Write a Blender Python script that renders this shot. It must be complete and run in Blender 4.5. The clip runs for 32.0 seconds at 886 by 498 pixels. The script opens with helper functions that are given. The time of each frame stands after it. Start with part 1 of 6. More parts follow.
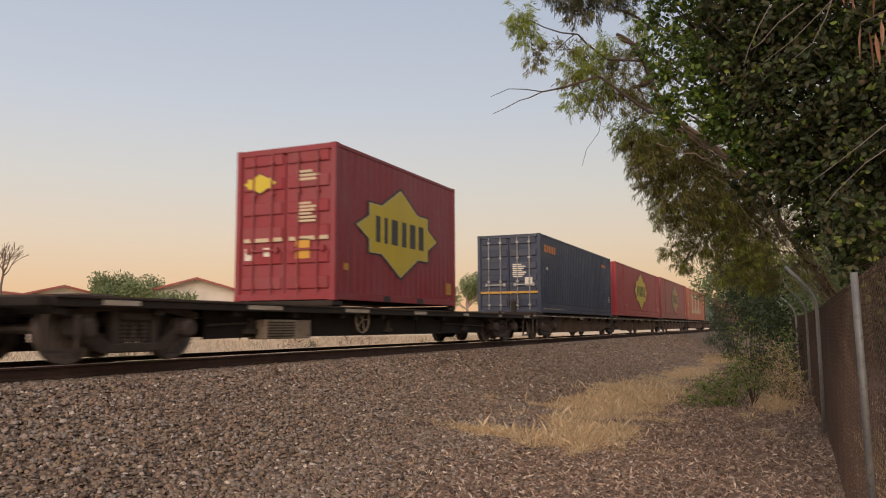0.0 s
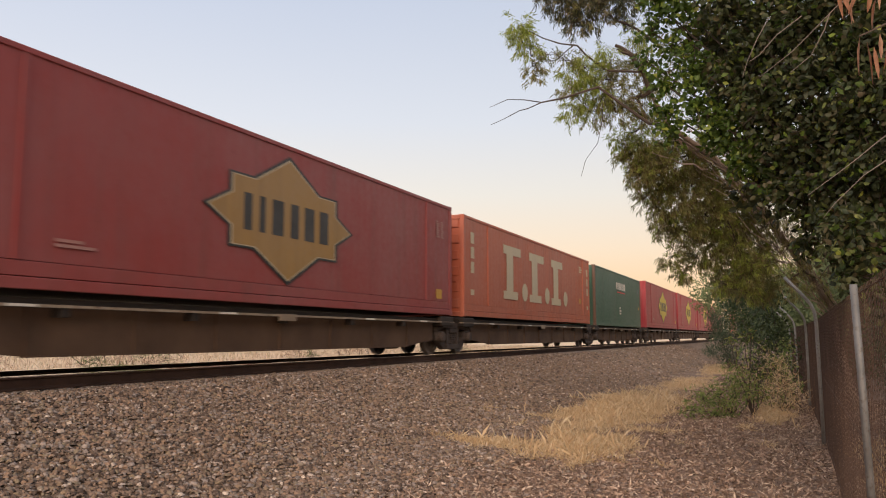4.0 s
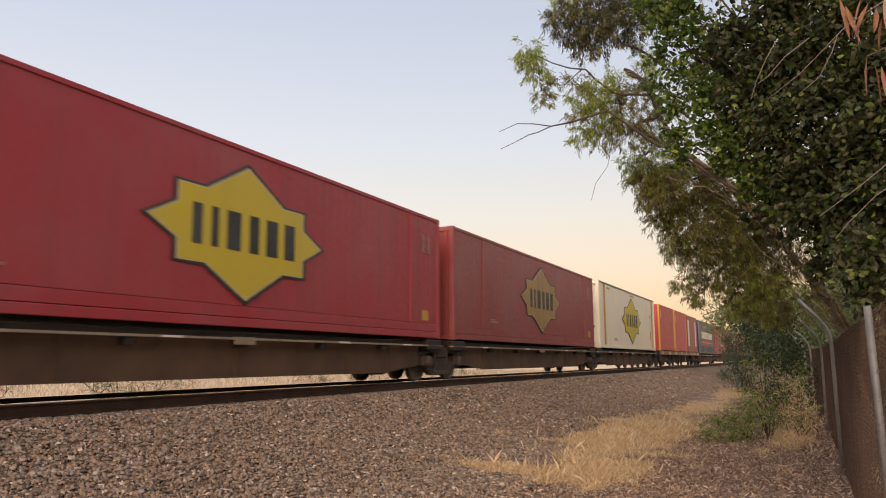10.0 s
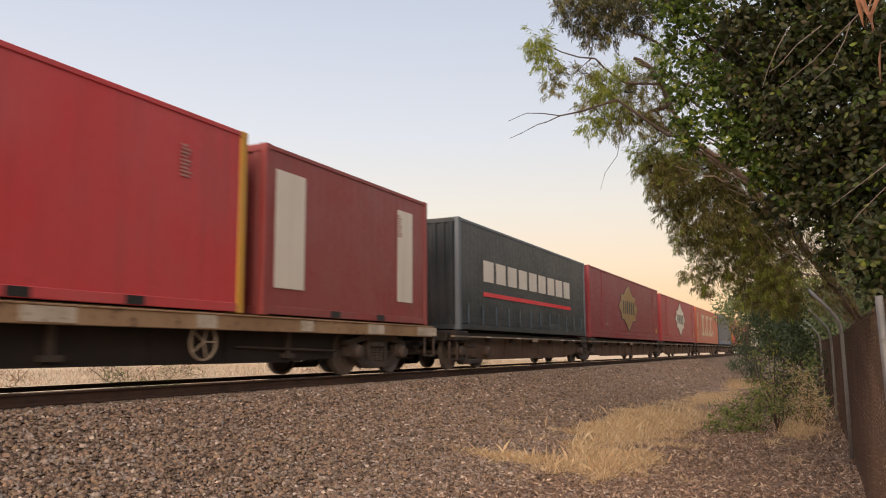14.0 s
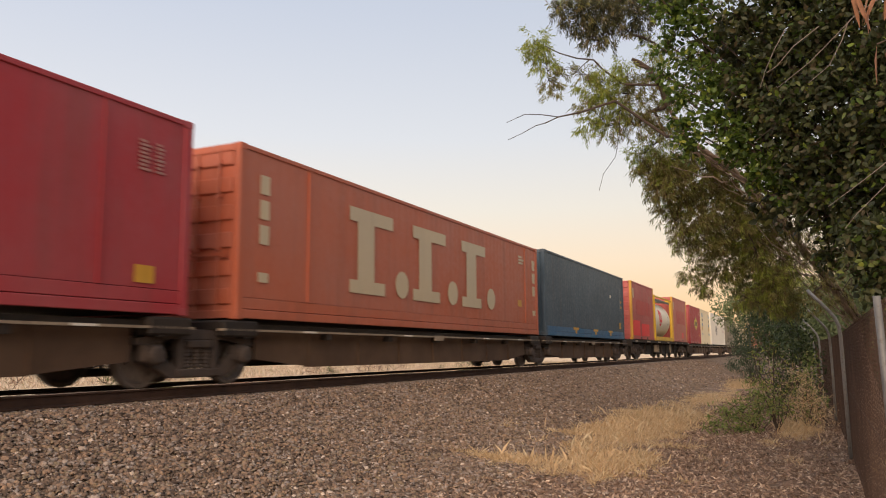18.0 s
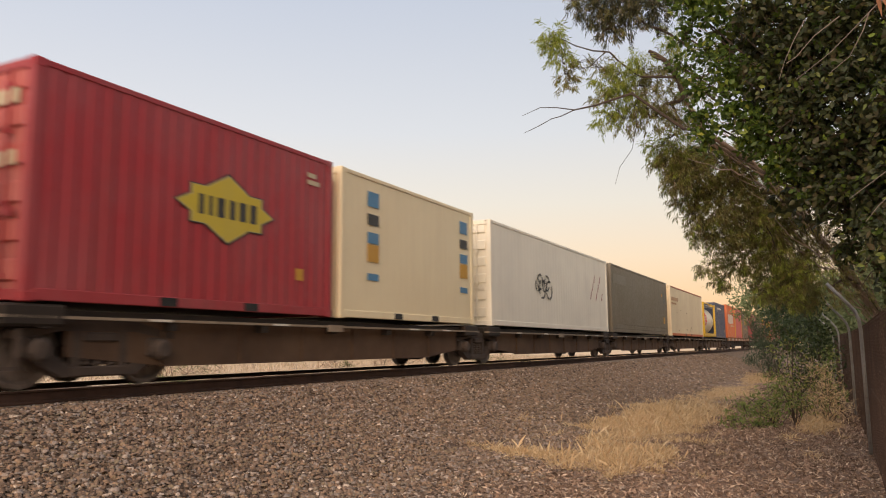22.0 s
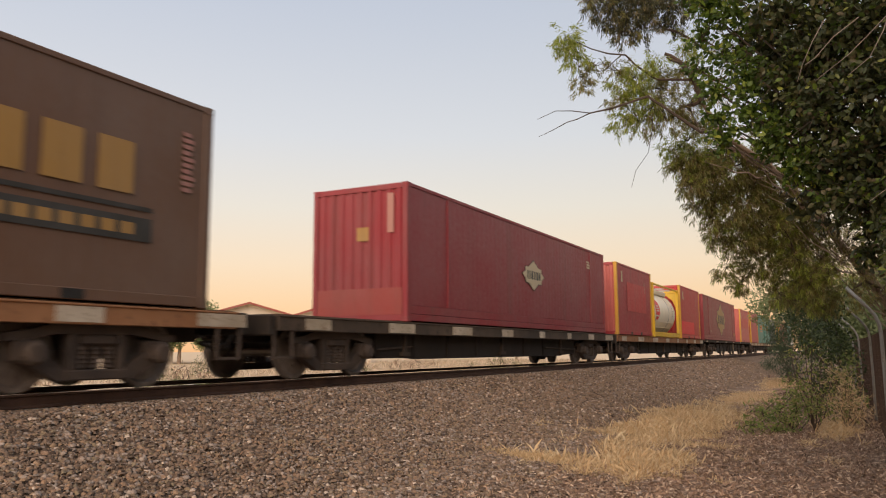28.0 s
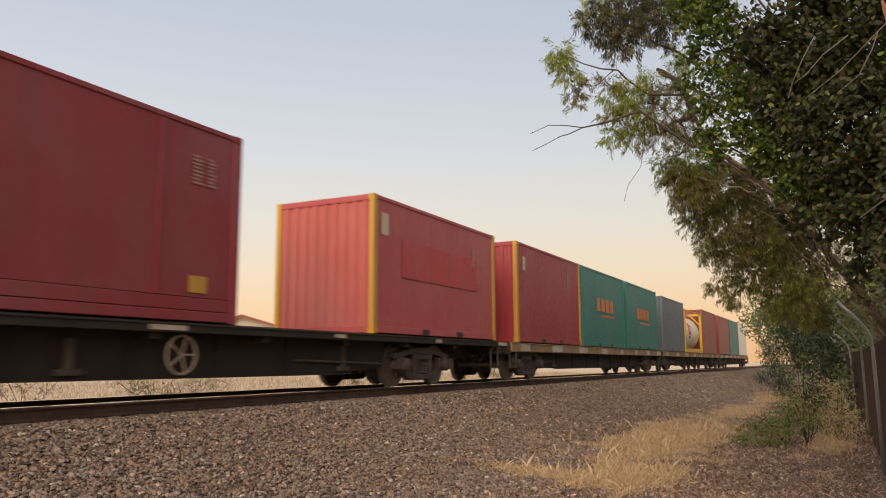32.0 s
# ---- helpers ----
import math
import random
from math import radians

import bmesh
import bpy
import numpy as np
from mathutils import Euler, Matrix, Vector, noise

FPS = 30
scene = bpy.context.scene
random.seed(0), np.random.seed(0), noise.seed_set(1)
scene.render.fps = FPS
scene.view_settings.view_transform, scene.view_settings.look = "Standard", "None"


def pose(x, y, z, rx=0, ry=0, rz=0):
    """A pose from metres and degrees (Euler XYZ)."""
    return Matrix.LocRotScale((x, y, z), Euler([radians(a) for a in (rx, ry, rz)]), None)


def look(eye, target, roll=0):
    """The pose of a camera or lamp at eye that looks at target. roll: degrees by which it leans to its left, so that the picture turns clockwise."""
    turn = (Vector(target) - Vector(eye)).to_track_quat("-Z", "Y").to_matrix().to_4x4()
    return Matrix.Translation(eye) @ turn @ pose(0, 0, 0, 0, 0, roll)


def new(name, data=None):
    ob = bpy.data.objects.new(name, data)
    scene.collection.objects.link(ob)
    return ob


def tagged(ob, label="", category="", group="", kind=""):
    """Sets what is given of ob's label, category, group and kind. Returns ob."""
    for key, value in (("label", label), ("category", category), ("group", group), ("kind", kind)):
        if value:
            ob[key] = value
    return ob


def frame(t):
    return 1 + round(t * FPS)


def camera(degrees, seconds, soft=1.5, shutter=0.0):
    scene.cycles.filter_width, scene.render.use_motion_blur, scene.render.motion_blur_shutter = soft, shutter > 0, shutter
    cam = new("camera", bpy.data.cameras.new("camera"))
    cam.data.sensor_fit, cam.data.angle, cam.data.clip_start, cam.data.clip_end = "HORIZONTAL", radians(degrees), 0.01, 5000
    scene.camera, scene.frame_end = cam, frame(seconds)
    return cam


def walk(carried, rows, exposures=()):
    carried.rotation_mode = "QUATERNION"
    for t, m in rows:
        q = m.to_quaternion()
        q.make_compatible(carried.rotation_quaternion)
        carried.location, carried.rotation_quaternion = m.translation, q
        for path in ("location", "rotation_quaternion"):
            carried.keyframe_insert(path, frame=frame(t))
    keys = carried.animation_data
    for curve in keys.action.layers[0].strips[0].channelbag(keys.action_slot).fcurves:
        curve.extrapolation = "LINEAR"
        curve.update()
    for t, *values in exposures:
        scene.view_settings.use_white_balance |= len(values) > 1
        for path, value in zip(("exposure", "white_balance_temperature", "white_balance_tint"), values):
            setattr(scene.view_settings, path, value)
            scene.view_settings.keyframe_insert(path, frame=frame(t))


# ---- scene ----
cam = camera(59.52, 32.0, soft=1.1, shutter=0.26)
CAM_ROWS = (
    (0, -0.001, -0.000, 1.601, 95.741, 0.234, 23.903),
    (0.5, 0.002, 0.001, 1.606, 95.879, 0.282, 23.903),
    (1, 0.001, 0.001, 1.609, 95.985, 0.283, 23.901),
    (1.5, -0.002, 0.001, 1.608, 96.005, 0.242, 23.845),
    (2, -0.003, -0.001, 1.612, 96.062, 0.200, 23.780),
    (2.5, -0.002, -0.004, 1.611, 96.097, 0.168, 23.712),
    (3, -0.002, -0.004, 1.611, 96.226, 0.144, 23.711),
    (3.5, -0.004, 0.001, 1.608, 96.319, 0.115, 23.760),
    (5.5, -0.000, -0.010, 1.613, 96.977, 0.149, 23.994),
    (6, 0.002, -0.005, 1.611, 97.109, 0.208, 24.053),
    (6.5, 0.001, -0.001, 1.611, 97.166, 0.234, 24.120),
    (7, 0.001, -0.002, 1.613, 97.357, 0.252, 24.168),
    (7.5, 0.002, -0.003, 1.615, 97.600, 0.258, 24.202),
    (8, 0.004, -0.006, 1.614, 97.859, 0.260, 24.224),
    (8.5, 0.005, -0.005, 1.613, 98.093, 0.283, 24.254),
    (9, 0.003, 0.003, 1.610, 98.221, 0.324, 24.374),
    (9.5, 0.006, 0.007, 1.608, 98.283, 0.364, 24.493),
    (10, 0.005, 0.008, 1.606, 98.249, 0.376, 24.689),
    (10.5, 0.007, 0.006, 1.607, 98.100, 0.358, 24.803),
    (11, 0.001, 0.006, 1.609, 97.903, 0.332, 24.975),
    (11.5, -0.001, 0.006, 1.609, 97.711, 0.301, 25.070),
    (12, -0.002, 0.003, 1.610, 97.649, 0.276, 25.182),
    (12.5, 0.000, 0.002, 1.611, 97.582, 0.273, 25.209),
    (13, 0.001, 0.003, 1.610, 97.575, 0.276, 25.247),
    (13.5, 0.001, 0.007, 1.607, 97.576, 0.268, 25.274),
    (14, 0.001, 0.011, 1.603, 97.526, 0.276, 25.311),
    (14.5, 0.001, 0.012, 1.603, 97.465, 0.293, 25.315),
    (16.5, -0.001, 0.014, 1.601, 97.510, 0.478, 25.202),
    (17, 0.006, 0.009, 1.606, 97.515, 0.434, 25.207),
    (17.5, 0.006, 0.008, 1.606, 97.561, 0.427, 25.246),
    (18, 0.006, 0.009, 1.603, 97.627, 0.443, 25.259),
    (18.5, 0.006, 0.012, 1.601, 97.687, 0.441, 25.358),
    (19, 0.009, 0.013, 1.602, 97.716, 0.426, 25.495),
    (19.5, 0.009, 0.013, 1.603, 97.749, 0.419, 25.560),
    (20, 0.007, 0.014, 1.607, 97.687, 0.411, 25.676),
    (20.5, 0.006, 0.016, 1.605, 97.549, 0.402, 25.814),
    (21, 0.002, 0.018, 1.607, 97.429, 0.413, 26.058),
    (21.5, 0.004, 0.020, 1.602, 97.241, 0.437, 26.244),
    (22, 0.002, 0.019, 1.606, 97.186, 0.430, 26.421),
    (22.5, 0.002, 0.021, 1.605, 97.167, 0.374, 26.533),
    (23, -0.003, 0.023, 1.606, 97.188, 0.309, 26.706),
    (23.5, -0.004, 0.030, 1.606, 97.143, 0.270, 26.834),
    (24, -0.006, 0.033, 1.607, 97.111, 0.255, 27.023),
    (24.5, -0.004, 0.031, 1.604, 97.116, 0.258, 27.140),
    (25, -0.005, 0.027, 1.602, 97.252, 0.270, 27.197),
    (25.5, -0.008, 0.029, 1.601, 97.368, 0.276, 27.203),
    (27.5, -0.006, 0.030, 1.603, 97.513, 0.306, 27.486),
    (28, -0.003, 0.028, 1.603, 97.490, 0.317, 27.542),
    (28.5, -0.003, 0.028, 1.600, 97.511, 0.330, 27.504),
    (29, -0.004, 0.026, 1.596, 97.530, 0.326, 27.449),
    (29.5, -0.004, 0.023, 1.598, 97.651, 0.322, 27.368),
    (30, -0.002, 0.017, 1.600, 97.768, 0.313, 27.302),
    (30.5, 0.001, 0.017, 1.605, 97.943, 0.296, 27.217),
    (31, 0.002, 0.017, 1.605, 98.110, 0.292, 27.172),
    (31.5, 0.001, 0.021, 1.610, 98.308, 0.287, 27.111),
    (32, 0.000, 0.023, 1.620, 98.417, 0.287, 27.020),
)
walk(cam, [(t, pose(x, y, z, rx, ry, rz)) for t, x, y, z, rx, ry, rz in CAM_ROWS], exposures=((0.0, -0.24, 6200, 9), (1.0, -0.06, 6200, 9), (3.0, 0.12, 6250, 10), (6.0, 0.17, 6400, 10), (14.0, 0.16, 6450, 10), (20.0, 0.14, 6550, 9), (25.0, 0.08, 6600, 9), (32.0, 0.0, 6500, 8)))

# ---- light ----
SUN_EL, SUN_AZ = 2.0, 171.0
world = bpy.data.worlds.new("dusk_sky")
scene.world = world
world.use_nodes = True
wn = world.node_tree
wn.nodes.clear()
w_out = wn.nodes.new("ShaderNodeOutputWorld")
w_bg = wn.nodes.new("ShaderNodeBackground")
w_sky = wn.nodes.new("ShaderNodeTexSky")
w_sky.sky_type = "NISHITA"
w_sky.sun_disc = False
w_sky.sun_elevation = radians(SUN_EL)
w_sky.sun_rotation = radians(SUN_AZ)
w_sky.air_density, w_sky.dust_density, w_sky.ozone_density = 1.0, 1.0, 1.0
# after-glow: peach along the horizon, fading through pale grey to soft blue
w_tc = wn.nodes.new("ShaderNodeTexCoord")
w_sep = wn.nodes.new("ShaderNodeSeparateXYZ")
wn.links.new(w_tc.outputs["Generated"], w_sep.inputs[0])
w_ramp = wn.nodes.new("ShaderNodeValToRGB")
GLOW = ((0.0, (1.0, 0.57, 0.29)), (0.05, (0.98, 0.65, 0.405)), (0.11, (0.94, 0.73, 0.56)), (0.18, (0.84, 0.76, 0.69)), (0.27, (0.72, 0.72, 0.77)), (0.42, (0.58, 0.615, 0.725)), (1.0, (0.46, 0.46, 0.50)))
while len(w_ramp.color_ramp.elements) < len(GLOW):
    w_ramp.color_ramp.elements.new(0.5)
for el, (p, c) in zip(w_ramp.color_ramp.elements, GLOW):
    el.position, el.color = p, (*c, 1)
wn.links.new(w_sep.outputs["Z"], w_ramp.inputs[0])
w_bg2 = wn.nodes.new("ShaderNodeBackground")
# a little brighter towards the west, where the sun went down
w_side = wn.nodes.new("ShaderNodeMath")
w_side.operation = "MULTIPLY_ADD"
w_side.inputs[1].default_value, w_side.inputs[2].default_value = -0.12, 0.82
wn.links.new(w_sep.outputs["X"], w_side.inputs[0])
wn.links.new(w_side.outputs[0], w_bg2.inputs["Strength"])
wn.links.new(w_ramp.outputs[0], w_bg2.inputs["Color"])
w_add = wn.nodes.new("ShaderNodeAddShader")
w_bg.inputs["Strength"].default_value = 0.05
wn.links.new(w_sky.outputs[0], w_bg.inputs["Color"])
wn.links.new(w_bg.outputs[0], w_add.inputs[0])
wn.links.new(w_bg2.outputs[0], w_add.inputs[1])
wn.links.new(w_add.outputs[0], w_out.inputs["Surface"])

sun_data = bpy.data.lights.new("sun", "SUN")
sun_data.energy, sun_data.angle, sun_data.color = 2.8, radians(50), (1.0, 0.76, 0.58)
sun = new("sun", sun_data)
# wide lamp standing in for twilight glow, along the line from behind the viewer
_a, _e = radians(SUN_AZ), radians(28.0)
sun.matrix_basis = look((math.sin(_a) * math.cos(_e) * 60, math.cos(_a) * math.cos(_e) * 60, math.sin(_e) * 60), (0, 0, 0))


# ---- materials ----
def nodes_of(name):
    m = bpy.data.materials.new(name)
    m.use_nodes = True
    nt = m.node_tree
    b = nt.nodes["Principled BSDF"]
    return m, nt, b


def ramp(nt, fac, stops):
    r = nt.nodes.new("ShaderNodeValToRGB")
    while len(r.color_ramp.elements) < len(stops):
        r.color_ramp.elements.new(0.5)
    for el, (p, c) in zip(r.color_ramp.elements, stops):
        el.position, el.color = p, (*c, 1)
    nt.links.new(fac, r.inputs[0])
    return r.outputs[0]


def noise_fac(nt, scale, detail=4.0, stretch=None, rough=0.6, offset=None):
    tc = nt.nodes.new("ShaderNodeTexCoord")
    mp = nt.nodes.new("ShaderNodeMapping")
    nt.links.new(tc.outputs["Object"], mp.inputs["Vector"])
    if stretch:
        mp.inputs["Scale"].default_value = stretch
    if offset is not None:
        cb = nt.nodes.new("ShaderNodeCombineXYZ")
        for i in range(3):
            nt.links.new(offset, cb.inputs[i])
        nt.links.new(cb.outputs[0], mp.inputs["Location"])
    n = nt.nodes.new("ShaderNodeTexNoise")
    n.inputs["Scale"].default_value = scale
    n.inputs["Detail"].default_value = detail
    n.inputs["Roughness"].default_value = rough
    nt.links.new(mp.outputs[0], n.inputs["Vector"])
    return n.outputs["Fac"]


def mix(nt, fac, a, b, mode="MIX"):
    m = nt.nodes.new("ShaderNodeMix")
    m.data_type, m.blend_type = "RGBA", mode
    for sock, v in ((m.inputs[0], fac), (m.inputs[6], a), (m.inputs[7], b)):
        if isinstance(v, (int, float)):
            sock.default_value = v
        elif isinstance(v, tuple):
            sock.default_value = (*v, 1)
        else:
            nt.links.new(v, sock)
    return m.outputs[2]


def rnd(nt):
    return nt.nodes.new("ShaderNodeObjectInfo").outputs["Random"]


def scaled(nt, v, k, op="MULTIPLY"):
    m = nt.nodes.new("ShaderNodeMath")
    m.operation = op
    nt.links.new(v, m.inputs[0])
    m.inputs[1].default_value = k
    return m.outputs[0]


def bump(nt, b, fac, strength, dist):
    n = nt.nodes.new("ShaderNodeBump")
    n.inputs["Strength"].default_value, n.inputs["Distance"].default_value = strength, dist
    nt.links.new(fac, n.inputs["Height"])
    nt.links.new(n.outputs[0], b.inputs["Normal"])


def paint(name, c, rough=0.5, wear=0.35, dirt=(0.09, 0.06, 0.045), fade=None):
    """Weathered sprayed steel: sun-faded patches, fine vertical streaks, a few scuffs."""
    m, nt, b = nodes_of(name)
    off = scaled(nt, rnd(nt), 40.0)
    fade = fade or tuple(min(1, x * 0.85 + 0.045) for x in c)
    big = noise_fac(nt, 0.55, 5, offset=off)
    streak = noise_fac(nt, 1.2, 5, (2.2, 2.2, 0.18), offset=off)
    fine = noise_fac(nt, 9.0, 6, offset=off)
    col = mix(nt, ramp(nt, big, ((0.35, (0, 0, 0)), (0.7, (1, 1, 1)))), c, fade)
    col = mix(nt, ramp(nt, streak, ((0.5, (0, 0, 0)), (0.78, (wear, wear, wear)))), col, dirt)
    col = mix(nt, ramp(nt, fine, ((0.66, (0, 0, 0)), (0.74, (wear * 0.6,) * 3))), col, tuple(x * 0.6 for x in dirt))
    nt.links.new(col, b.inputs["Base Color"])
    nt.links.new(ramp(nt, fine, ((0.3, (rough - 0.1,) * 3), (0.8, (rough + 0.2,) * 3))), b.inputs["Roughness"])
    bump(nt, b, fine, 0.15, 0.004)
    return m


def rough_stuff(name, c0, c1, scale, rough=0.85, metal=0.0, bs=0.4, bd=0.01, c2=None):
    m, nt, b = nodes_of(name)
    off = scaled(nt, rnd(nt), 30.0)
    n1 = noise_fac(nt, scale, 6, offset=off)
    n2 = noise_fac(nt, scale * 7, 5, offset=off)
    col = mix(nt, ramp(nt, n1, ((0.35, (0, 0, 0)), (0.68, (1, 1, 1)))), c0, c1)
    if c2:
        col = mix(nt, ramp(nt, n2, ((0.55, (0, 0, 0)), (0.7, (1, 1, 1)))), col, c2)
    nt.links.new(col, b.inputs["Base Color"])
    b.inputs["Roughness"].default_value, b.inputs["Metallic"].default_value = rough, metal
    bump(nt, b, n2, bs, bd)
    return m


def island_stuff(name, stops, rough=0.8, tint=None, translucent=0.0, fine=60.0):
    """Loose pieces in one mesh: each takes a shade of its own."""
    m, nt, b = nodes_of(name)
    g = nt.nodes.new("ShaderNodeNewGeometry")
    col = ramp(nt, g.outputs["Random Per Island"], stops)
    n = noise_fac(nt, fine, 4)
    col = mix(nt, ramp(nt, n, ((0.4, (0, 0, 0)), (0.75, (0.5, 0.5, 0.5)))), col, tint or tuple(x * 0.45 for x in stops[0][1]))
    nt.links.new(col, b.inputs["Base Color"])
    b.inputs["Roughness"].default_value = rough
    if translucent:
        out = nt.nodes["Material Output"]
        tr = nt.nodes.new("ShaderNodeBsdfTranslucent")
        nt.links.new(col, tr.inputs["Color"])
        ms = nt.nodes.new("ShaderNodeMixShader")
        ms.inputs[0].default_value = translucent
        nt.links.new(b.outputs[0], ms.inputs[1])
        nt.links.new(tr.outputs[0], ms.inputs[2])
        nt.links.new(ms.outputs[0], out.inputs["Surface"])
    return m


M = {}
M["red"] = paint("red_paint", (0.38, 0.03, 0.04))
M["red_bright"] = paint("bright_red_paint", (0.57, 0.05, 0.055))
M["red_dark"] = paint("dark_red_paint", (0.27, 0.025, 0.035))
M["maroon"] = paint("maroon_paint", (0.30, 0.05, 0.045))
M["orange_red"] = paint("rust_orange_paint", (0.48, 0.12, 0.055))
M["orange"] = paint("orange_paint", (0.62, 0.14, 0.03))
M["green"] = paint("green_paint", (0.045, 0.12, 0.075))
M["navy"] = paint("navy_paint", (0.026, 0.038, 0.074))
M["navy_blue"] = paint("navy_blue_paint", (0.04, 0.06, 0.12))
M["slate"] = paint("slate_paint", (0.038, 0.068, 0.098), fade=(0.07, 0.11, 0.145))
M["grey_pale"] = paint("pale_grey_paint", (0.215, 0.188, 0.14))
M["faded_orange"] = paint("faded_orange_paint", (0.58, 0.34, 0.17), wear=0.5, dirt=(0.6, 0.5, 0.36))
M["blue_trim"] = paint("blue_paint", (0.02, 0.12, 0.25))
M["teal"] = paint("teal_paint", (0.02, 0.20, 0.17))
M["cream"] = paint("cream_paint", (0.90, 0.81, 0.62), wear=0.14, dirt=(0.3, 0.22, 0.14))
M["cream_stained"] = paint("stained_cream_paint", (0.90, 0.76, 0.52), wear=0.16, dirt=(0.42, 0.29, 0.17), fade=(0.80, 0.65, 0.43))
M["cream_warm"] = paint("warm_cream_paint", (0.92, 0.80, 0.54), wear=0.12, dirt=(0.4, 0.29, 0.17), fade=(0.87, 0.74, 0.49))
M["white"] = paint("white_paint", (0.92, 0.87, 0.74), wear=0.12, dirt=(0.35, 0.28, 0.2))
M["grey"] = paint("grey_paint", (0.19, 0.16, 0.113))
M["steel_grey"] = paint("steel_grey_paint", (0.12, 0.15, 0.18))
M["brown"] = paint("brown_paint", (0.14, 0.075, 0.045))
M["black"] = paint("black_curtain", (0.014, 0.022, 0.028), rough=0.45)
M["yellow"] = paint("yellow_paint", (0.75, 0.47, 0.02), wear=0.25)
M["ochre"] = paint("ochre_paint", (0.62, 0.33, 0.03), wear=0.3)
M["gold"] = paint("faded_gold_paint", (0.38, 0.22, 0.06))
M["logo_yellow"] = paint("logo_yellow", (0.65, 0.5, 0.02), wear=0.12)
M["logo_white"] = paint("logo_white", (0.78, 0.73, 0.63), wear=0.15)
M["logo_cream"] = paint("logo_cream", (0.6, 0.5, 0.33), wear=0.12)
M["ink"] = paint("dark_ink", (0.02, 0.02, 0.018), wear=0.1)
M["logo_red"] = paint("logo_red", (0.86, 0.02, 0.035), wear=0.06)
M["red_faded"] = paint("faded_red_paint", (0.5, 0.11, 0.095), wear=0.25, fade=(0.54, 0.17, 0.15))
M["logo_blue"] = paint("logo_blue", (0.08, 0.25, 0.45), wear=0.1)
M["logo_orange"] = paint("logo_orange", (0.65, 0.2, 0.03), wear=0.1)
M["frame_dark"] = rough_stuff("dirty_black_steel", (0.0245, 0.0189, 0.0154), (0.042, 0.0294, 0.021), 2.0, 0.75, 0.2)
M["girder"] = rough_stuff("brown_girder_steel", (0.082, 0.046, 0.027), (0.135, 0.08, 0.046), 1.2, 0.8, 0.1)
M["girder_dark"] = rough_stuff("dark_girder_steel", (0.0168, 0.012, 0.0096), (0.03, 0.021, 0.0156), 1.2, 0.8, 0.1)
M["red_sunned"] = paint("sun_bleached_red_paint", (0.46, 0.075, 0.08), wear=0.25, fade=(0.50, 0.12, 0.115))
M["faint"] = paint("faint_lettering", (0.42, 0.2, 0.17), wear=0.3)
M["red_mid"] = paint("repainted_red", (0.52, 0.04, 0.042))
M["patch"] = rough_stuff("worn_pale_patch", (0.42, 0.35, 0.26), (0.62, 0.55, 0.45), 2.5, 0.7, c2=(0.25, 0.18, 0.12))
M["sill_orange"] = rough_stuff("rusty_orange_sill", (0.26, 0.115, 0.05), (0.36, 0.18, 0.085), 0.9, 0.8, 0.0, c2=(0.15, 0.075, 0.04))
M["sill_tan"] = rough_stuff("rusty_tan_sill", (0.27, 0.165, 0.085), (0.38, 0.25, 0.14), 0.9, 0.8, 0.0, c2=(0.12, 0.07, 0.045))
M["sill_dark"] = rough_stuff("worn_dark_sill", (0.05, 0.036, 0.026), (0.10, 0.07, 0.048), 0.9, 0.8, 0.0, c2=(0.03, 0.022, 0.018))
M["sill_pale"] = rough_stuff("pale_dusty_steel", (0.26, 0.20, 0.14), (0.36, 0.29, 0.21), 1.5, 0.75, c2=(0.14, 0.09, 0.06))
M["bogie"] = rough_stuff("bogie_casting", (0.0527, 0.0399, 0.034), (0.0935, 0.068, 0.0527), 3.0, 0.85, 0.1)
M["wheel"] = rough_stuff("wheel_steel", (0.13, 0.105, 0.09), (0.24, 0.20, 0.175), 4.0, 0.5, 0.35)
M["rail_side"] = rough_stuff("rusty_rail", (0.045, 0.0225, 0.015), (0.075, 0.0375, 0.024), 3.0, 0.9)
M["rail_top"] = rough_stuff("polished_rail_head", (0.78, 0.76, 0.74), (0.86, 0.84, 0.82), 3.0, 0.05, 1.0, 0.0, 0.0005)
M["galv"] = rough_stuff("galvanised_pipe", (0.34, 0.34, 0.33), (0.45, 0.45, 0.43), 5.0, 0.5, 0.6, 0.1, 0.002, (0.25, 0.22, 0.19))
M["galv_dull"] = rough_stuff("weathered_pipe", (0.17, 0.17, 0.165), (0.26, 0.255, 0.24), 5.0, 0.6, 0.4, 0.1, 0.002, (0.13, 0.11, 0.09))
M["concrete"] = rough_stuff("sleeper_concrete", (0.3, 0.26, 0.22), (0.38, 0.34, 0.29), 3.0, 0.9)
M["bark"] = rough_stuff("bark", (0.30, 0.22, 0.17), (0.44, 0.35, 0.28), 3.0, 0.9, 0, 0.8, 0.02, (0.17, 0.12, 0.09))
M["twig"] = rough_stuff("twig_bark", (0.06, 0.045, 0.035), (0.11, 0.08, 0.06), 6.0, 0.9)
M["dead_wood"] = rough_stuff("dead_grey_wood", (0.16, 0.13, 0.11), (0.24, 0.2, 0.17), 6.0, 0.9)
M["tank"] = paint("tank_cladding", (0.92, 0.83, 0.66), rough=0.4, wear=0.16, dirt=(0.3, 0.22, 0.14))
M["dark_grille"] = rough_stuff("dark_grille", (0.012, 0.012, 0.013), (0.02, 0.02, 0.02), 6.0, 0.5)
M["roof_tin"] = paint("roof_sheet", (0.5, 0.47, 0.42), wear=0.15)
